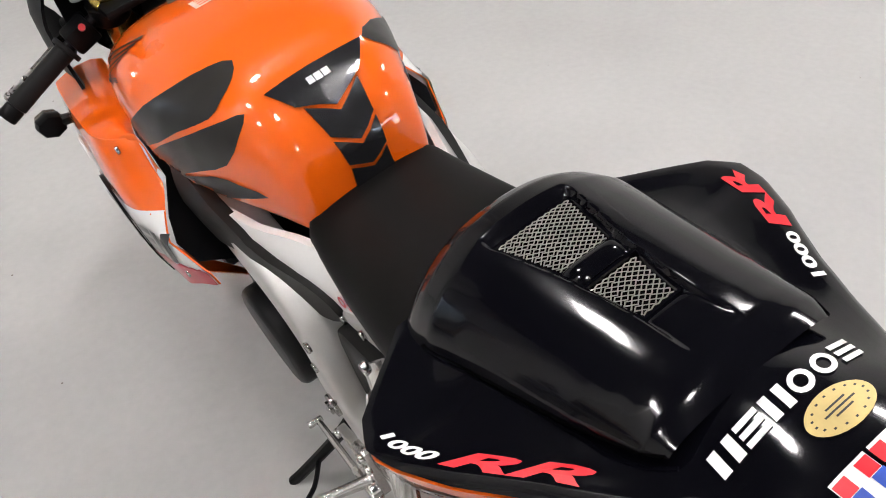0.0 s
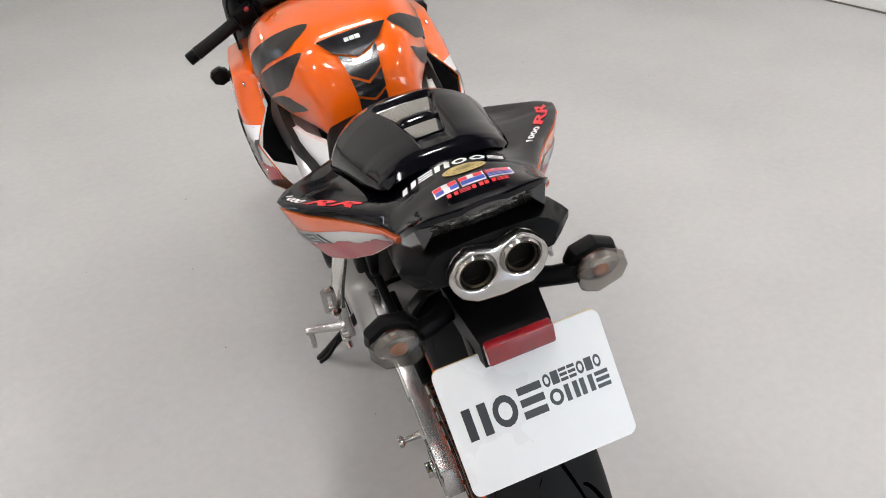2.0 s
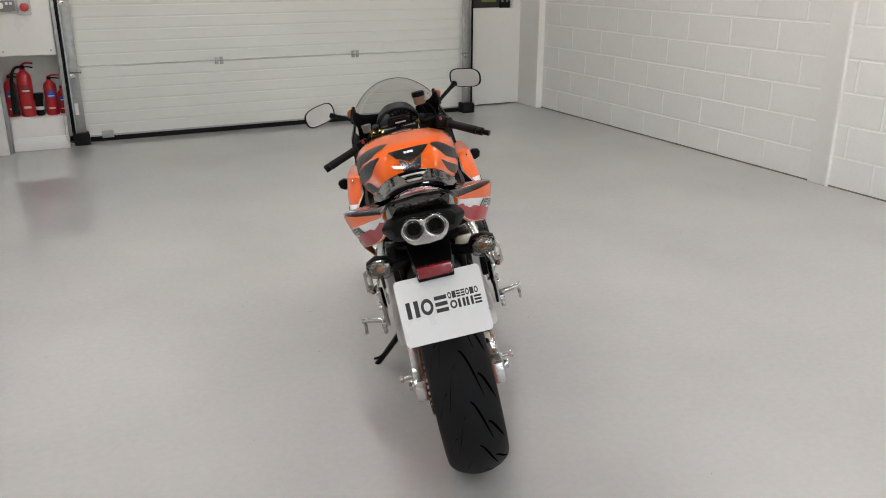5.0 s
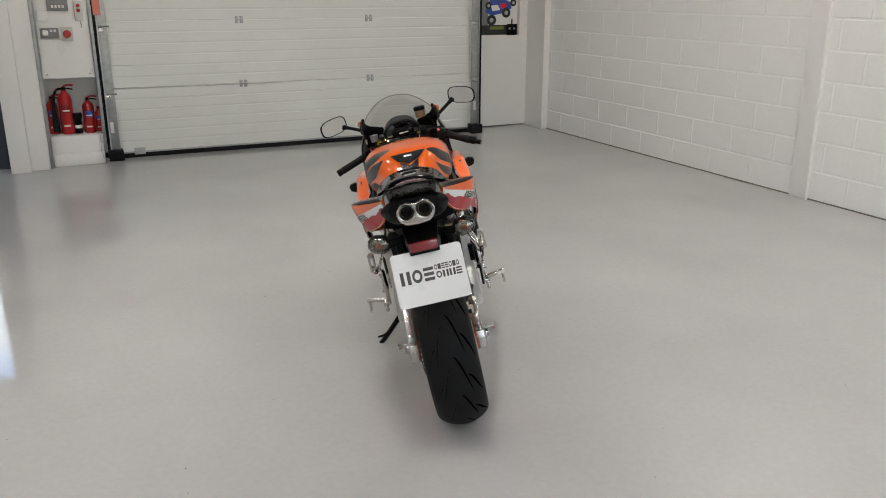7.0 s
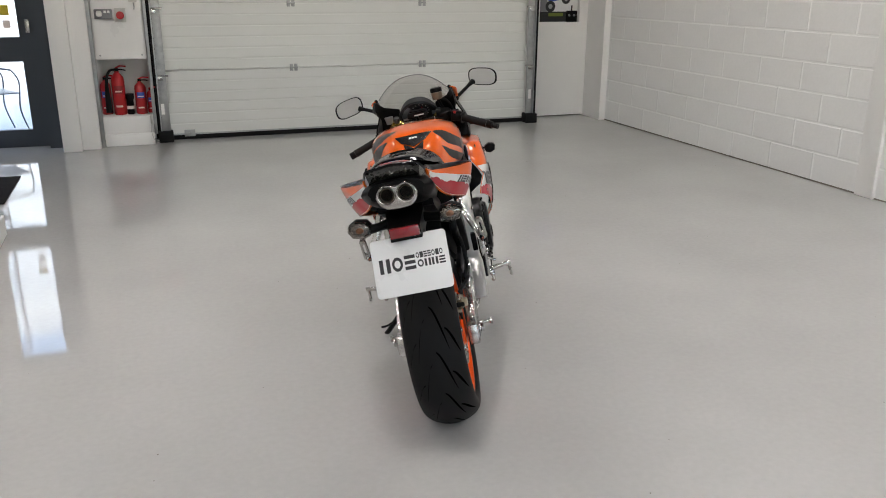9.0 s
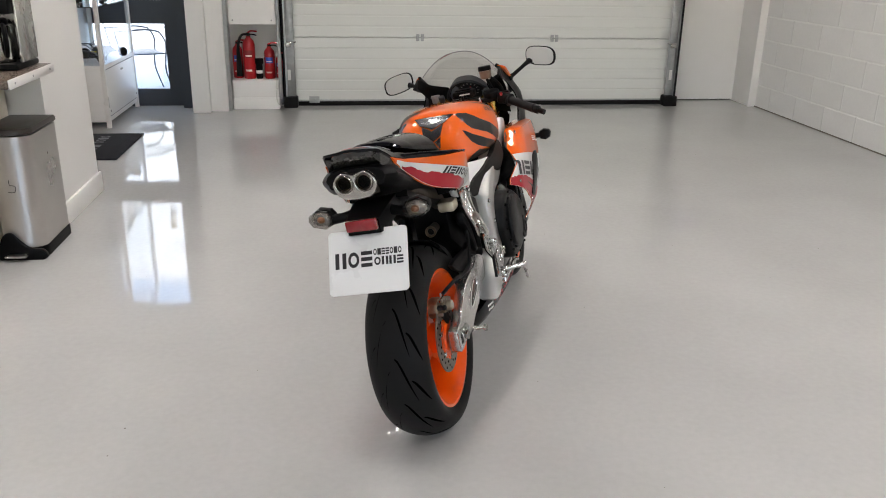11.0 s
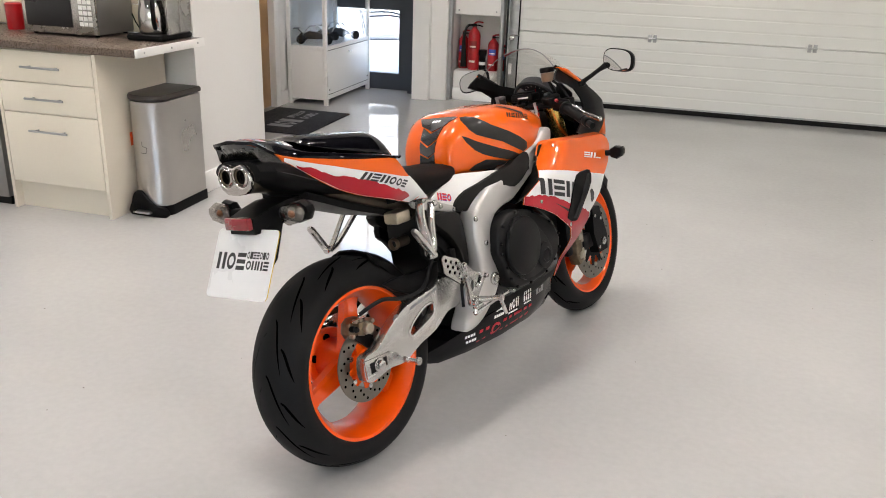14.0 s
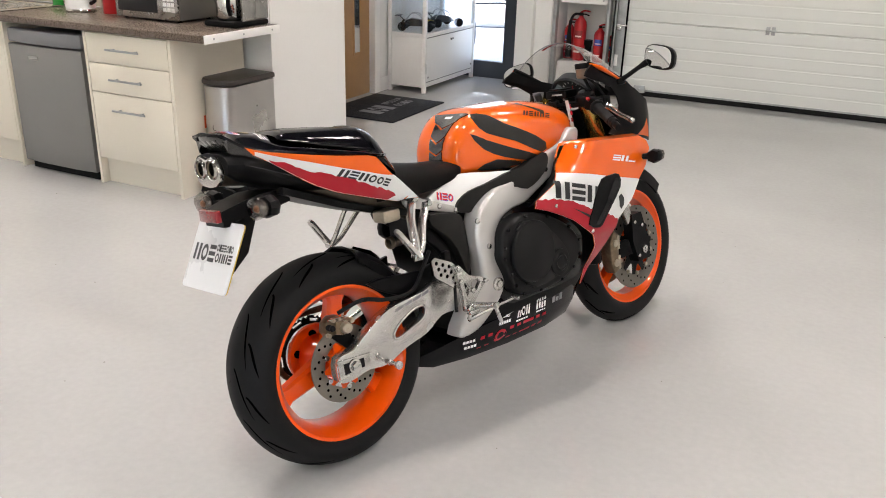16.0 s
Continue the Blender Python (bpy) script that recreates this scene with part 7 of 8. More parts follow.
rng2 = random.Random(9)
for s in (-1, 1):
    flip = (lambda b: b) if s < 0 else mirrored
    fa = B("side_fairing", flip(sheet(fair_poly, ffun, 0.002, 0.015)), "orange", "orange, white and red side fairing with an air scoop")
    lx_ = [0.72 + 0.50 * j / 14 for j in range(15)]
    top_z = table([0.69, 0.815, 0.858, 0.942, 1.022, 1.126, 1.228], [0.615, 0.698, 0.760, 0.757, 0.751, 0.743, 0.736])
    ret = table([0.72, 0.80, 0.90, 0.98, 1.06, 1.14, 1.22], [-0.186, -0.196, -0.196, -0.182, -0.165, -0.155, -0.15])
    ux_ = [0.83 + 0.40 * j / 16 for j in range(17)]
    rim_at = lambda x, f, h: (x, ffun(x, top_z(x) + 0.008) * (1 - f) + ret(x) * f, top_z(x) + h)
    part("upper_return", flip(loft([[rim_at(x, f, h) for x in ux_] for f, h in ((0, 0.0075), (0.2, 0.013), (0.5, 0.017), (0.8, 0.015), (1.0, 0.006))], closed=False, caps=False)), "orange", fa, smooth=60)
    part("fairing_liner", flip(loft([[(x, ret(x) + 0.001, top_z(x) + 0.004) if x > 0.82 else (x, ffun(x, top_z(x)) + 0.006, top_z(x) - 0.004) for x in lx_], [(x, max(ret(x), -0.186) + 0.006, top_z(x) - 0.035) for x in lx_], [(x, -0.165, 0.59) for x in lx_]], closed=False, caps=False)), "plastic", fa, "black inner liner of the fairing")
    low = clip_poly(fair_poly, lambda x, z: ow(x) - z)
    i0 = max(range(len(low)), key=lambda i: math.dist(low[i], low[(i + 1) % len(low)]))
    low = low[i0 + 1:] + low[:i0 + 1]
    edge = [(x, ow(x)) for x in np.linspace(low[-1][0], low[0][0], 14)]
    part("white_band", flip(sheet(low + edge, ffun, 0, 0.015, 0.0012)), "white", fa, "white band")
    low = clip_poly(fair_poly, lambda x, z: wr(x) - z)
    i0 = max(range(len(low)), key=lambda i: math.dist(low[i], low[(i + 1) % len(low)]))
    low = low[i0 + 1:] + low[:i0 + 1]
    edge = [(x, wr(x) + rng2.uniform(-0.003, 0.003)) for x in np.linspace(low[-1][0], low[0][0], 40)]
    part("red_band", flip(sheet(low + edge, ffun, 0, 0.015, 0.0024)), "red", fa, "red band with a torn upper edge")
    for g in glyphs("heh", 0.205, 0.056, 0.14, 0.1):
        part("sponsor_mark", flip(sheet([(0.757 + 0.96 * u, 0.618 - 0.28 * u + v) for u, v in g], ffun, 0, 0.015, 0.0036)), "ink", fa, "large dark marks in place of lettering")
    part("sponsor_mark", flip(sheet([(1.060, 0.530), (1.072, 0.518), (1.085, 0.530), (1.082, 0.556), (1.068, 0.572), (1.052, 0.566)], ffun, 0, 0.015, 0.0036)), "ink", fa, "dark mark in place of lettering")
    for g, m_ in zip(glyphs("ehe", 0.10, 0.020, 0.1, 0.5), ("vinylwhite",) * 6):
        part("model_mark", flip(sheet([(1.035 + 1.35 * u, 0.690 - 0.30 * u + v) for u, v in g], ffun, 0, 0.015, 0.0036)), m_, fa, "pale script-like mark in place of lettering")
    part("graphic", flip(sheet([(0.82, 0.575), (0.90, 0.535), (0.94, 0.51), (0.90, 0.525)], ffun, 0, 0.015, 0.0036)), "stripe", fa, "thin dark flash")
    part("air_scoop", flip(sheet(scoop, lambda x, z: ffun(x, z) - 0.006, 0.02, 0.03, 0, 2)), "plastic", fa, "black air scoop")
    part("scoop_mouth", flip(sheet([(0.931, 0.495), (0.951, 0.49), (1.050, 0.605), (1.050, 0.63), (1.030, 0.632)], lambda x, z: ffun(x, z) - 0.0075, 0.0, 0.03)), "blackgloss", fa)
    for x, z in ((0.759, 0.592), (0.925, 0.475), (0.90, 0.755)):
        y = ffun(x, z)
        part("fairing_bolt", flip(cylinder((x, y + 0.002, z), (x, y - 0.004, z), 0.007, 12, 0.0015)), "steel", fa)
    fi = B("front_indicator", flip(tube([(1.215, -0.225, 0.672), (1.230, -0.250, 0.670), (1.242, -0.275, 0.669)], [0.012, 0.010, 0.012], 10, 3)), "plastic", "front indicator in a pointed black housing")
    loz = [(-0.318, 0.676), (-0.312, 0.688), (-0.288, 0.694), (-0.268, 0.684), (-0.264, 0.668), (-0.270, 0.652), (-0.292, 0.645), (-0.312, 0.655)]
    part("housing", flip(slab(loz, 1.228, 1.262, 0.010, plane="yz", seg=2)), "plastic", fi)
    part("lens", flip(slab([(-0.291 + (p + 0.291) * 0.86, 0.669 + (q - 0.669) * 0.86) for p, q in loz], 1.2625, 1.276, 0.006, plane="yz")), "lens", fi, "clear lens")
    # black inner fairing and nose side
    nose_x = table([1.02, 1.06, 1.15, 1.25, 1.35, 1.45, 1.5], [-0.232, -0.222, -0.214, -0.222, -0.204, -0.14, -0.07])
    nosef = lambda x, z: nose_x(x) * float(np.interp(z, [0.72, 0.80, 0.86, 0.91, 0.97, 1.04], [0.97, 1.0, 0.97, 0.86, 0.82, 0.80]))
    B("inner_fairing", flip(sheet([(1.10, 0.770), (1.145, 0.80), (1.172, 0.84), (1.182, 0.885), (1.170, 0.918), (1.130, 0.938), (1.070, 0.953), (1.028, 0.968), (1.045, 0.984), (1.080, 1.002), (1.15, 0.972), (1.225, 0.940), (1.30, 0.900), (1.36, 0.845), (1.40, 0.79), (1.42, 0.73), (1.38, 0.705), (1.30, 0.727), (1.236, 0.747), (1.15, 0.755)], nosef, 0.006, 0.03)), "plastic", "black upper fairing side")
    B("inner_panel", flip(loft([[(1.078, -0.172, 1.000), (1.16, -0.145, 0.962), (1.215, -0.085, 0.935)], [(1.050, -0.180, 0.972), (1.17, -0.137, 0.930), (1.21, -0.080, 0.895)], [(1.172, -0.172, 0.905), (1.19, -0.13, 0.875), (1.21, -0.075, 0.86)], [(1.15, -0.180, 0.80), (1.18, -0.13, 0.81), (1.22, -0.07, 0.82)]], closed=False, caps=False)), "plastic", "black inner fairing panel beside the instruments")
    B("screen_base", flip(tube([(1.080, -0.166, 1.006), (1.15, -0.172, 0.976), (1.26, -0.173, 0.922), (1.36, -0.150, 0.862)], [0.008, 0.011, 0.012, 0.010], 8, 4)), "plastic", "black edge under the screen")
    B("nose_top", flip(tube([(1.078, -0.172, 1.005), (1.115, -0.184, 0.989), (1.17, -0.186, 0.962), (1.25, -0.186, 0.924)], [0.003, 0.013, 0.010, 0.003], 8, 4, 0.6)), "orange", "orange strip along the screen base")
    B("nose_flash", flip(sheet([(1.26, 0.742), (1.30, 0.735), (1.36, 0.72), (1.335, 0.79), (1.315, 0.765), (1.29, 0.752)], nosef, 0, 0.02, 0.001)), "orange", "orange flash on the nose")
    # mirrors
    mi = B("mirror", flip(tube([(1.225, -0.180, 0.932), (1.232, -0.206, 0.946), (1.248, -0.248, 0.972 - 0.01 * (s > 0)), (1.262, -0.272, 0.986 - 0.018 * (s > 0))], [0.011, 0.008, 0.008, 0.013], 10)), "plastic", "black rear-view mirror on a stalk")
    outl = [(0.062 * math.copysign(abs(math.cos(a)) ** 0.62, math.cos(a)) + 0.006 * math.sin(a), 0.037 * math.copysign(abs(math.sin(a)) ** 0.72, math.sin(a))) for a in [2 * math.pi * k / 36 for k in range(36)]]
    mm = Matrix.Translation((1.260, -0.320, 0.999 - 0.018 * (s > 0))) @ Matrix.Rotation(radians(-12), 4, "Z") @ Matrix.Rotation(radians(8 if s < 0 else 10), 4, "Y") @ Matrix.Rotation(radians(10), 4, "X")
    rings = [[mm @ Vector((d, u * k, v * k)) for u, v in outl] for d, k in ((0.0, 0.93), (-0.003, 0.97), (-0.003, 1.04), (0.004, 1.09), (0.018, 1.02), (0.034, 0.75), (0.042, 0.35))]
    part("shell", flip(loft(rings)), "plastic", mi, "black mirror shell")
    bm = bmesh.new()
    bm.faces.new([bm.verts.new(mm @ Vector((-0.0045, u * 0.98, v * 0.98))) for u, v in outl])
    part("mirror_glass", flip(bm), "mirror", mi, "clean mirror glass", 0)
    part("mirror_base", flip(box(1.205, -0.196, 0.920, 1.245, -0.172, 0.945, 0.008)), "plastic", mi)
B("nose_cone", loft([[(x, w * math.cos(a), zc + hh * math.sin(a)) for a in [2 * math.pi * k / 24 for k in range(24)]] for x, w, zc, hh in ((1.30, 0.14, 0.76, 0.09), (1.40, 0.125, 0.755, 0.085), (1.48, 0.085, 0.75, 0.06), (1.52, 0.03, 0.745, 0.025))]), "blackgloss", "black nose between the fairing sides")
B("chin", loft([[(x, y, z) for y, z in ((-w, z0), (w, z0), (w, z1), (-w, z1))] for x, w, z0, z1 in ((1.12, 0.14, 0.62, 0.74), (1.25, 0.13, 0.64, 0.73), (1.35, 0.11, 0.66, 0.72))]), "dark", "dark inside of the nose")

# windscreen
rings = []
for x, zc, hw, zs, dx in ((1.130, 1.083, 0.156, 1.004, -0.038), (1.19, 1.068, 0.166, 0.974, -0.024), (1.25, 1.037, 0.170, 0.938, -0.010), (1.33, 0.982, 0.160, 0.888, 0.0), (1.39, 0.920, 0.132, 0.852, 0.02), (1.44, 0.855, 0.09, 0.815, 0.03)):
    rings.append([(x + dx * u * u, hw * u, zs + (zc - zs) * (1 - abs(u) ** 2.3)) for u in [-1 + 2 * j / 28 for j in range(29)]])
ws = B("windscreen", loft(rings, closed=False, caps=False), "smoke", "smoked clear windscreen", smooth=60)
part("screen_edge", tube(rings[0], 0.0018, 6, 1), "greyplastic", ws, "dark moulded edge")
wt = tree_of(ws)
part("warning_label", wrapped([(1.137, -0.030), (1.148, -0.030), (1.144, 0.078), (1.133, 0.078)], wt, top_at, down, 0.001, 0.01), "red", ws, "narrow dark red label with unreadable print")

# cockpit
dm = Matrix.Translation((1.192, 0, 0.913)) @ Matrix.Rotation(radians(-38), 4, "Y")
cluster = [tuple(v)[:2] for v in smoothline([(-0.084, -0.040, 0), (-0.092, -0.012, 0), (-0.066, 0.034, 0), (-0.028, 0.062, 0), (0.028, 0.062, 0), (0.066, 0.034, 0), (0.092, -0.012, 0), (0.084, -0.040, 0), (0, -0.046, 0)], 4, True)]
da = B("instrument_panel", loft([[dm @ Vector((d, y * k, z * k)) for y, z in cluster] for d, k in ((-0.006, 0.90), (-0.012, 0.93), (-0.014, 0.98), (-0.008, 1.04), (0.03, 0.9))]), "greyblack", "instrument cluster with a rev counter and grey displays")
part("dial", move(cylinder((-0.0085, -0.012, 0.008), (-0.0068, -0.012, 0.008), 0.044, 32), dm), "ink", da, "round dark dial")
for k in range(11):
    a_ = radians(215 - 25 * k)
    part("tick", move(box(-0.0096, -0.001, 0.034, -0.0088, 0.001, 0.041), dm @ Matrix.Translation((0, -0.012, 0.008)) @ Matrix.Rotation(a_ - math.pi / 2, 4, "X")), "brightred" if k > 8 else "vinylwhite", da)
part("display", move(slab([(0.036, -0.032), (0.078, -0.028), (0.080, -0.010), (0.060, 0.026), (0.040, 0.042), (0.030, 0.030), (0.036, 0.0)], -0.009, -0.0068, 0.0005, plane="yz"), dm), "lcd", da, "pale liquid-crystal display")
part("display", move(slab([(-0.058, -0.032), (-0.078, -0.028), (-0.080, -0.012), (-0.062, -0.006)], -0.009, -0.0068, 0.0005, plane="yz"), dm), "lcd", da, "pale liquid-crystal display")
part("sticker", move(box(-0.0105, 0.048, -0.036, -0.0092, 0.076, -0.026), dm), "vinylwhite", da)
part("needle", move(box(-0.0115, -0.0135, -0.016, -0.0100, -0.0105, 0.036), dm @ Matrix.Rotation(radians(18), 4, "X")), "brightred", da)
sd = B("steering_damper", box(1.095, -0.046, 0.893, 1.162, 0.046, 0.922, 0.008), "plastic", "black steering damper box with unreadable print", steer=True)
part("lid", move(box(1.100, -0.034, 0.922, 1.150, 0.034, 0.928, 0.003), STEER), "plastic", sd)
part("print", move(box(1.094, -0.030, 0.905, 1.0949, 0.014, 0.910), STEER), "cable", sd, "unreadable pale print")
B("ignition_lock", move(join(cylinder((1.085, 0, 0.862), (1.08, 0, 0.888), 0.020, 20, 0.003), box(1.072, -0.004, 0.886, 1.09, 0.004, 0.905, 0.002)), Matrix()), "plastic", "ignition lock with its key", steer=True)
tag_ = B("key_tag", slab([(1.073, 0.796), (1.090, 0.796), (1.068, 0.890), (1.052, 0.890)], -0.078, -0.075, 0.001), "vinylwhite", "white hanging key strap with red marks")
for z in (0.815, 0.838, 0.861):
    part("print", slab([(1.134 - z * 0.07, z), (1.144 - z * 0.07, z), (1.141 - z * 0.07, z + 0.014), (1.131 - z * 0.07, z + 0.014)], -0.0786, -0.0744), "brightred", tag_, "unreadable red print")
for s in (-1, 1):
    a, b = (Vector((1.145, 0.115, 0.858)), Vector((1.132, 0.342, 0.783))) if s > 0 else (Vector((1.108, -0.128, 0.888)), Vector((0.968, -0.340, 0.800)))
    bar = B("handlebar", cylinder(a, b, 0.011, 16), "plastic", "black clip-on handlebar", steer=True)
    d = (b - a).normalized()
    part("clamp", move(cylinder(a - Vector((0.004, s * 0.01, -0.015)), a - Vector((-0.004, s * 0.01, 0.02)), 0.034, 24, 0.003), STEER), "plastic", bar)
    part("switch_box", move(move(box(-0.022, -0.024, -0.022, 0.022, 0.024, 0.022, 0.007), Matrix.Translation(a + d * 0.055) @ Matrix.Rotation(radians(-s * 15), 4, "X")), STEER), "plastic", bar)
    part("switch_button", move(cylinder(a + d * 0.05 + Vector((-0.02, 0, 0.014)), a + d * 0.05 + Vector((-0.03, 0, 0.020)), 0.006, 10), STEER), "fire", bar, "red switch button")
    part("flange", move(cylinder(a + d * 0.085, a + d * 0.094, 0.026, 24, 0.002), STEER), "rubber", bar)
    part("grip", move(tube([a + d * 0.092, a + d * 0.12, a + d * 0.17, a + d * 0.215], [0.018, 0.0165, 0.0165, 0.0175], 16, 3), STEER), "rubber", bar, "ribbed black rubber grip")
    part("bar_end", move(cylinder(a + d * 0.216, a + d * 0.242, 0.0165, 18, 0.003), STEER), "plastic", bar)
    lev = [a + d * 0.045 + Vector((0.04, 0, -0.004)), a + d * 0.09 + Vector((0.06 if s > 0 else 0.075, 0, -0.012)), a + d * 0.15 + Vector((0.068 if s > 0 else 0.09, 0, -0.014)), a + d * 0.215 + Vector((0.068 if s > 0 else 0.097, -0.010 if s < 0 else 0, -0.010))]
    part("lever", move(tube(lev, [0.008, 0.007, 0.006, 0.0055], 8, 4, 1.4), STEER), "brushed" , bar, "brushed metal lever")
    part("lever_ball", move(lens_shape(lev[-1], (0.009, 0.009, 0.009), 12, 8), STEER), "brushed", bar)
    part("lever_perch", move(box(a.x + 0.012, (a + d * 0.05).y - 0.02, a.z - 0.03, a.x + 0.05, (a + d * 0.05).y + 0.02, a.z + 0.002, 0.006), STEER), "plastic", bar)
r1 = B("brake_reservoir", move(lathe([(0.001, 0), (0.021, 0), (0.024, 0.006), (0.025, 0.032), (0.001, 0.033)], (1.125, -0.105, 0.955), "z", 24), Matrix()), "resin", "translucent brake fluid reservoir with a black lid", steer=True)
part("lid", move(lathe([(0.027, 0.033), (0.027, 0.047), (0.024, 0.051), (0.001, 0.052)], (1.125, -0.105, 0.955), "z", 24), STEER), "plastic", r1, "black lid")
part("bracket", move(tube([(1.13, -0.105, 0.955), (1.14, -0.12, 0.91), (1.15, -0.14, 0.865)], 0.006, 8), STEER), "plastic", r1)
part("hose", move(tube([(1.12, -0.125, 0.957), (1.13, -0.15, 0.93), (1.16, -0.165, 0.88)], 0.005, 8), STEER), "rubber", r1)
r2 = B("clutch_reservoir", lathe([(0.001, 0), (0.016, 0), (0.018, 0.02), (0.018, 0.022), (0.02, 0.023), (0.02, 0.032), (0.001, 0.034)], (1.165, 0.135, 0.885), "z", 20), "greyplastic", "small grey clutch fluid reservoir", steer=True)
for y0 in (-0.05, -0.02, 0.03, 0.06):
    B("cable", tube([(1.13, y0 * 2.3, 0.86), (1.20, y0 * 1.6, 0.85), (1.18, y0 * 0.9, 0.78), (1.06, y0 * 0.7, 0.74)], 0.004, 6), "rubber")

# foot controls
for s in (-1, 1):
    h = B("passenger_peg_hanger", tube([(0.272, s * 0.143, 0.708), (0.245, s * 0.160, 0.655), (0.226, s * 0.190, 0.590), (0.210, s * 0.203, 0.560)], [0.014, 0.013, 0.013, 0.014], 8, 4, 0.55), "armmetal", "silver passenger footrest hanger")
    part("brace", tube([(0.322, s * 0.143, 0.686), (0.285, s * 0.160, 0.640), (0.245, s * 0.190, 0.580), (0.214, s * 0.203, 0.556)], [0.014, 0.013, 0.013, 0.013], 8, 4, 0.55), "armmetal", h)
    for x, y, z in ((0.272, 0.150, 0.706), (0.322, 0.150, 0.685), (0.211, 0.212, 0.562)):
        part("bolt", cylinder((x, s * y, z), (x, s * (y + 0.010), z), 0.009, 12, 0.002), "steel", h)
    pegm = Matrix.Translation((0.211, s * 0.214, 0.562)) @ Vector((-0.062, -s * 0.006, 0.088)).to_track_quat("Z", "Y").to_matrix().to_4x4()
    part("passenger_peg", move(slab([(-0.013, 0.0), (0.013, 0.0), (0.012, 0.095), (0.006, 0.106), (-0.006, 0.106), (-0.012, 0.095)], -0.006, 0.006, 0.002, holes=[[(-0.004, 0.025), (0.004, 0.025), (0.004, 0.085), (-0.004, 0.085)]]), pegm), "brushed", h, "folded-up passenger footrest")
    part("peg_joint", cylinder((0.200, s * 0.206, 0.560), (0.224, s * 0.216, 0.560), 0.011, 14, 0.003), "steel", h)
    # heel guard with drilled holes
    gp = [(0.272, 0.530), (0.284, 0.538), (0.346, 0.510), (0.356, 0.500), (0.374, 0.446), (0.366, 0.430), (0.352, 0.428), (0.286, 0.476), (0.276, 0.488)]
    holes = []
    for i in range(3):
        for j in range(4):
            cx, cz = 0.289 + 0.023 * i + 0.006 * j, 0.520 - 0.010 * i - 0.0185 * j
            if cz > 0.444 + (0.35 - cx) * 0.55 and cx < 0.356:
                holes.append([(cx + 0.006 * math.cos(2 * math.pi * k / 10), cz + 0.006 * math.sin(2 * math.pi * k / 10)) for k in range(10)])
    gd = B("heel_guard", slab(gp, s * 0.192 - 0.002, s * 0.192 + 0.002, 0.0, holes=holes), "brushed", "drilled aluminium heel guard")
    # added black sheet, so that the drilled holes look shaded
    part("guard_back", slab(gp, s * 0.186 - 0.001, s * 0.186 + 0.001), "recess_shade", gd)
    ph = B("footpeg_hanger", slab([(0.350, 0.486), (0.358, 0.497), (0.369, 0.492), (0.400, 0.458), (0.452, 0.438), (0.466, 0.432), (0.466, 0.420), (0.452, 0.414), (0.404, 0.366), (0.392, 0.352), (0.374, 0.352), (0.368, 0.366), (0.364, 0.420)], s * 0.198 - 0.007, s * 0.198 + 0.007, 0.003, 2, holes=[[(0.376, 0.440), (0.396, 0.424), (0.384, 0.398)], [(0.410, 0.440), (0.440, 0.428), (0.410, 0.400)]]), "brushed", "aluminium footrest hanger")
    part("peg", tube([(0.400, s * 0.206, 0.366), (0.405, s * 0.225, 0.368), (0.412, s * 0.25, 0.370), (0.418, s * 0.275, 0.372), (0.421, s * 0.288, 0.373)], [0.012, 0.0095, 0.0085, 0.0085, 0.0095], 12, 2), "brushed", ph, "slim metal footpeg")
    part("peg_pivot", cylinder((0.384, s * 0.19, 0.362), (0.384, s * 0.218, 0.362), 0.012, 14, 0.002), "steel", ph)
    part("peg_clevis", box(0.372, min(s * 0.204, s * 0.222), 0.345, 0.412, max(s * 0.204, s * 0.222), 0.357, 0.003), "brushed", ph)
    part("feeler", cylinder((0.418, s * 0.280, 0.37), (0.432, s * 0.284, 0.318), 0.006, 10, 0.001), "brushed", ph)
    part("foot_lever", tube([(0.372, s * 0.212, 0.332), (0.42, s * 0.214, 0.336), (0.50, s * 0.214, 0.342), (0.565, s * 0.214, 0.344)], [0.008, 0.006, 0.0055, 0.005], 8), "brushed", ph, "metal foot lever")
    part("lever_link", tube([(0.384, s * 0.212, 0.360), (0.378, s * 0.213, 0.345), (0.374, s * 0.213, 0.330)], 0.006, 8), "steel", ph)
    part("lever_tip", cylinder((0.565, s * 0.206, 0.344), (0.568, s * 0.232, 0.344), 0.006, 10, 0.002), "brushed", ph)
    for x, z in ((0.359, 0.487), (0.461, 0.426), (0.405, 0.412), (0.362, 0.448)):
        part("bolt", cylinder((x, s * 0.203, z), (x, s * 0.212, z), 0.008, 10, 0.002), "steel", ph)
B("brake_pushrod", cylinder((0.345, -0.192, 0.36), (0.35, -0.192, 0.44), 0.005, 10), "dark", "rear brake pushrod")
B("master_cylinder", box(0.335, -0.180, 0.47, 0.36, -0.160, 0.54, 0.005), "plastic")
B("shift_rod", cylinder((0.56, 0.19, 0.36), (0.50, 0.185, 0.44), 0.005, 8), "steel")
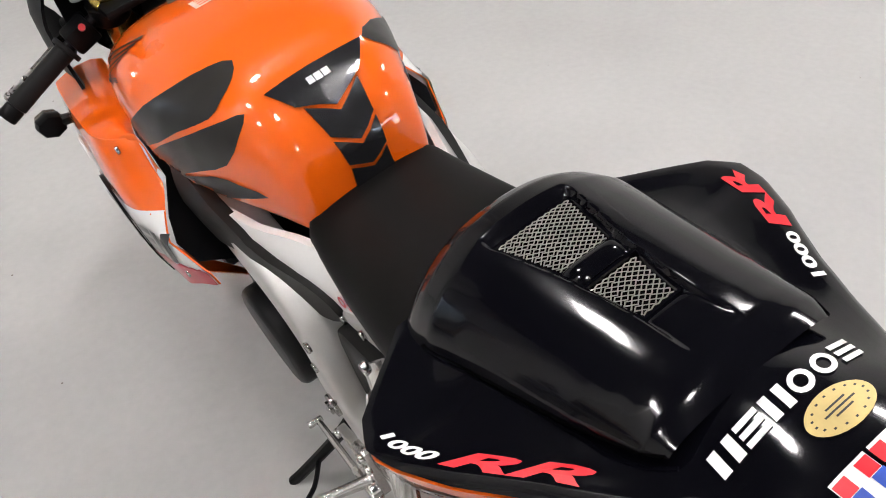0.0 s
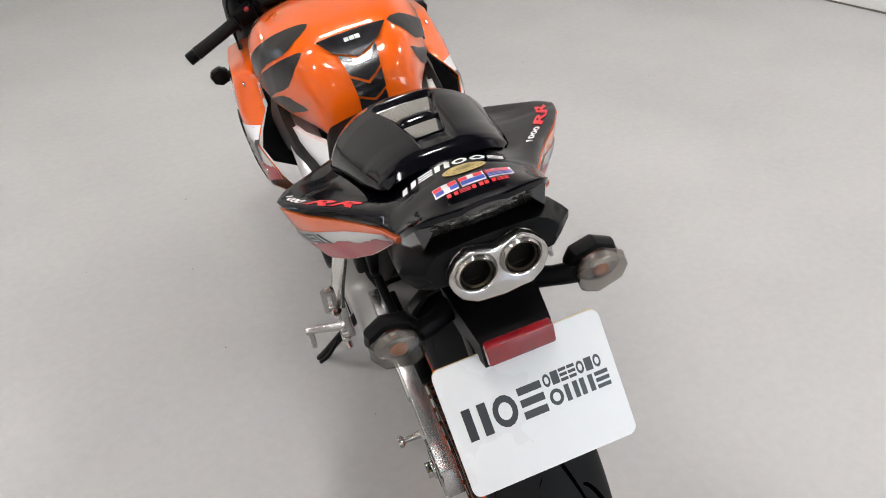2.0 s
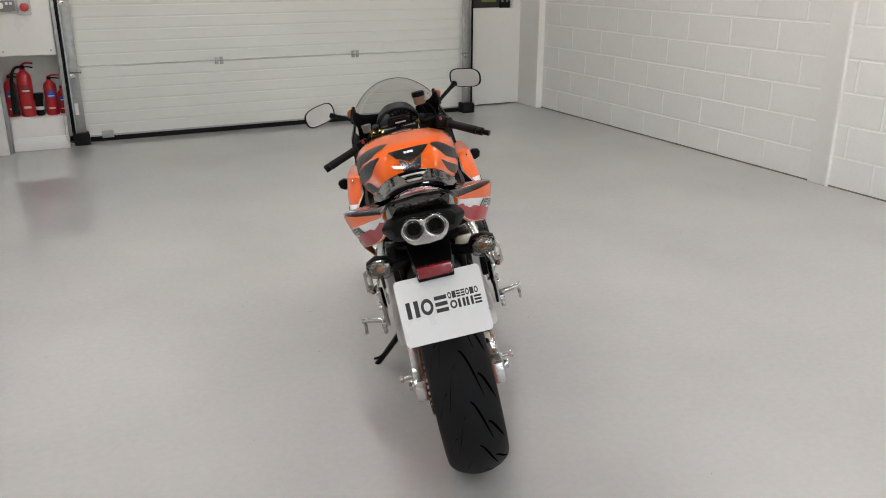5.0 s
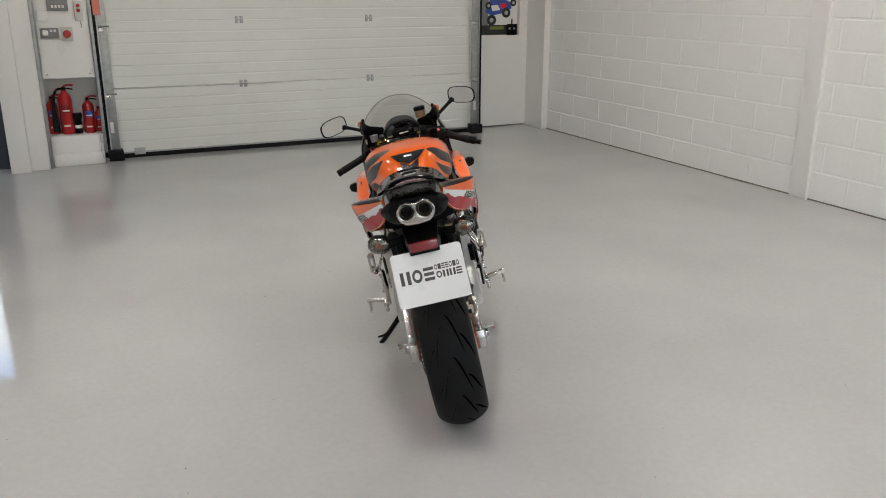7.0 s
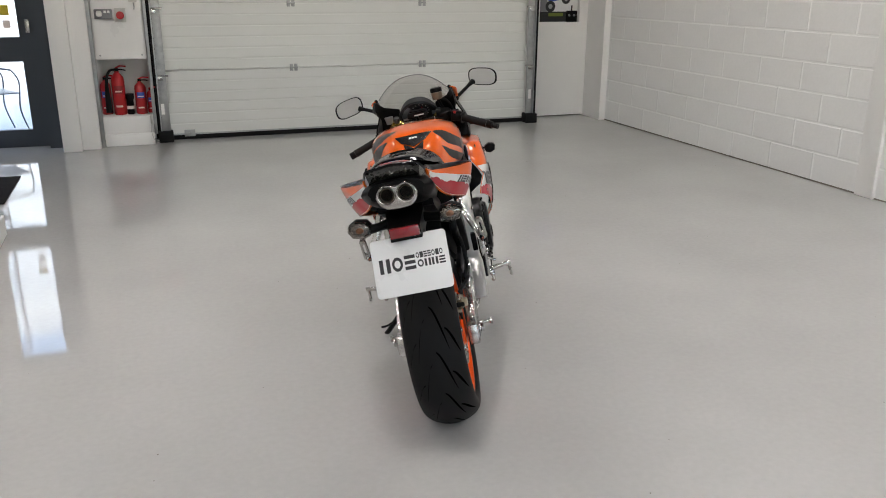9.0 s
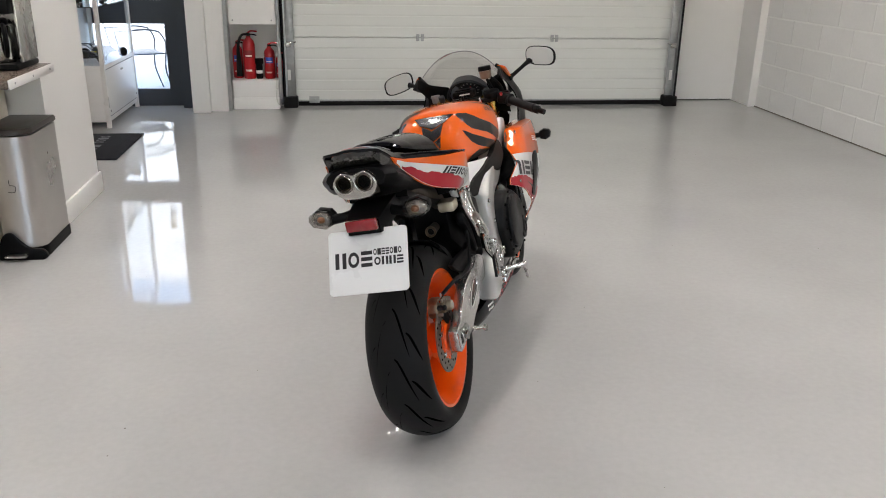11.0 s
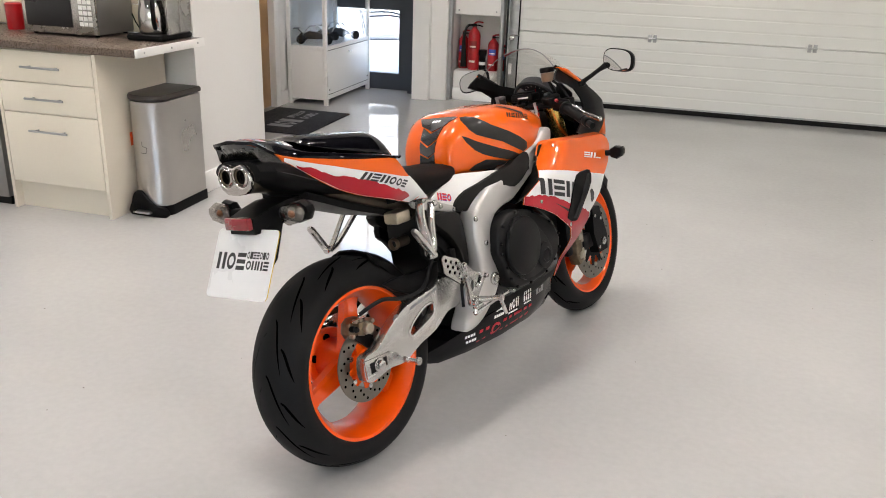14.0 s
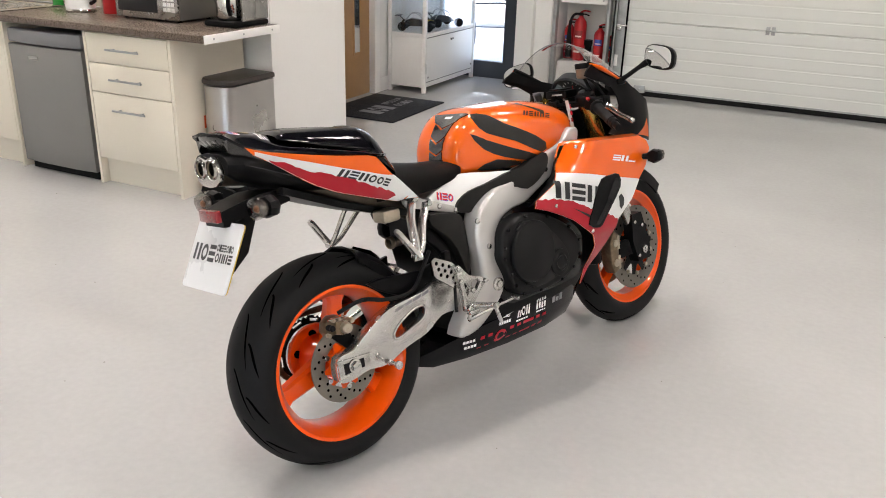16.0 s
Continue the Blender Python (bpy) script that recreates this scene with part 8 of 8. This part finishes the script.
ss = B("side_stand", tube([(0.60, 0.13, 0.27), (0.63, 0.19, 0.19), (0.685, 0.275, 0.088), (0.705, 0.305, 0.055)], [0.013, 0.012, 0.011, 0.011], 10), "plastic", "black side stand with a flat foot")
part("stand_foot", move(lathe([(0.001, -0.006), (0.028, -0.006), (0.03, 0), (0.028, 0.006), (0.001, 0.006)], (0, 0, 0), "z", 20), Matrix.Translation((0.708, 0.318, 0.036)) @ Matrix.Rotation(radians(12.5), 4, "X")), "plastic", ss)
part("stand_lever", tube([(0.66, 0.24, 0.13), (0.62, 0.275, 0.125), (0.60, 0.30, 0.13)], 0.005, 8), "plastic", ss)

# ---- single blocks of the east wall, last ----
near = 0
rest = []
for row in range(int(Z_C / BLOCK_H)):
    z = row * BLOCK_H
    shift = 0.0 if row % 2 == 0 else BLOCK_L / 2
    for lo, hi in ((-5.6, 2.487), (2.662, 6.298)):
        # joints run on across the column
        k = math.floor((lo - 0.23 - shift) / BLOCK_L)
        while True:
            a = 0.23 + shift + k * BLOCK_L
            k += 1
            if a >= hi:
                break
            a0, a1 = max(a, lo), min(a + BLOCK_L - JOINT, hi)
            if a1 - a0 < 0.03:
                continue
            rest.append((a0, a1 - a0, z + JOINT / 2, row))
shared = {}
far_bms = []
for a0, l, z, row in rest:
    key = round(l, 3)
    if row < 8 and a0 > 0.2:
        if key not in shared:
            ob = part("block", beveled_block(l, BLOCK_H - JOINT, 0.006), "block", east, smooth=0)
            shared[key] = ob.data
        else:
            ob = new("block", shared[key])
            ob.parent = east
        ob.location = (X_E, a0, z)
    else:
        far_bms.append(move(beveled_block(l, BLOCK_H - JOINT, 0.006), Matrix.Translation((X_E, a0, z))))
tagged(part("far_blocks", join(*far_bms), "block", east, smooth=0), kind="stuff")
# splashback tiles
splash = bpy.data.objects["splashback"]
tile_mesh = None
for i in range(16):
    for j in range(4):
        if tile_mesh is None:
            ob = part("tile", box(0, -0.006, 0, 0.146, 0.0, 0.146, 0.003, 1), "tile", splash)
            tile_mesh = ob.data
        else:
            ob = new("tile", tile_mesh)
            ob.parent = splash
        ob.location = (-0.955 - 0.15 * i, 2.672, 0.9 + 0.15 * j)
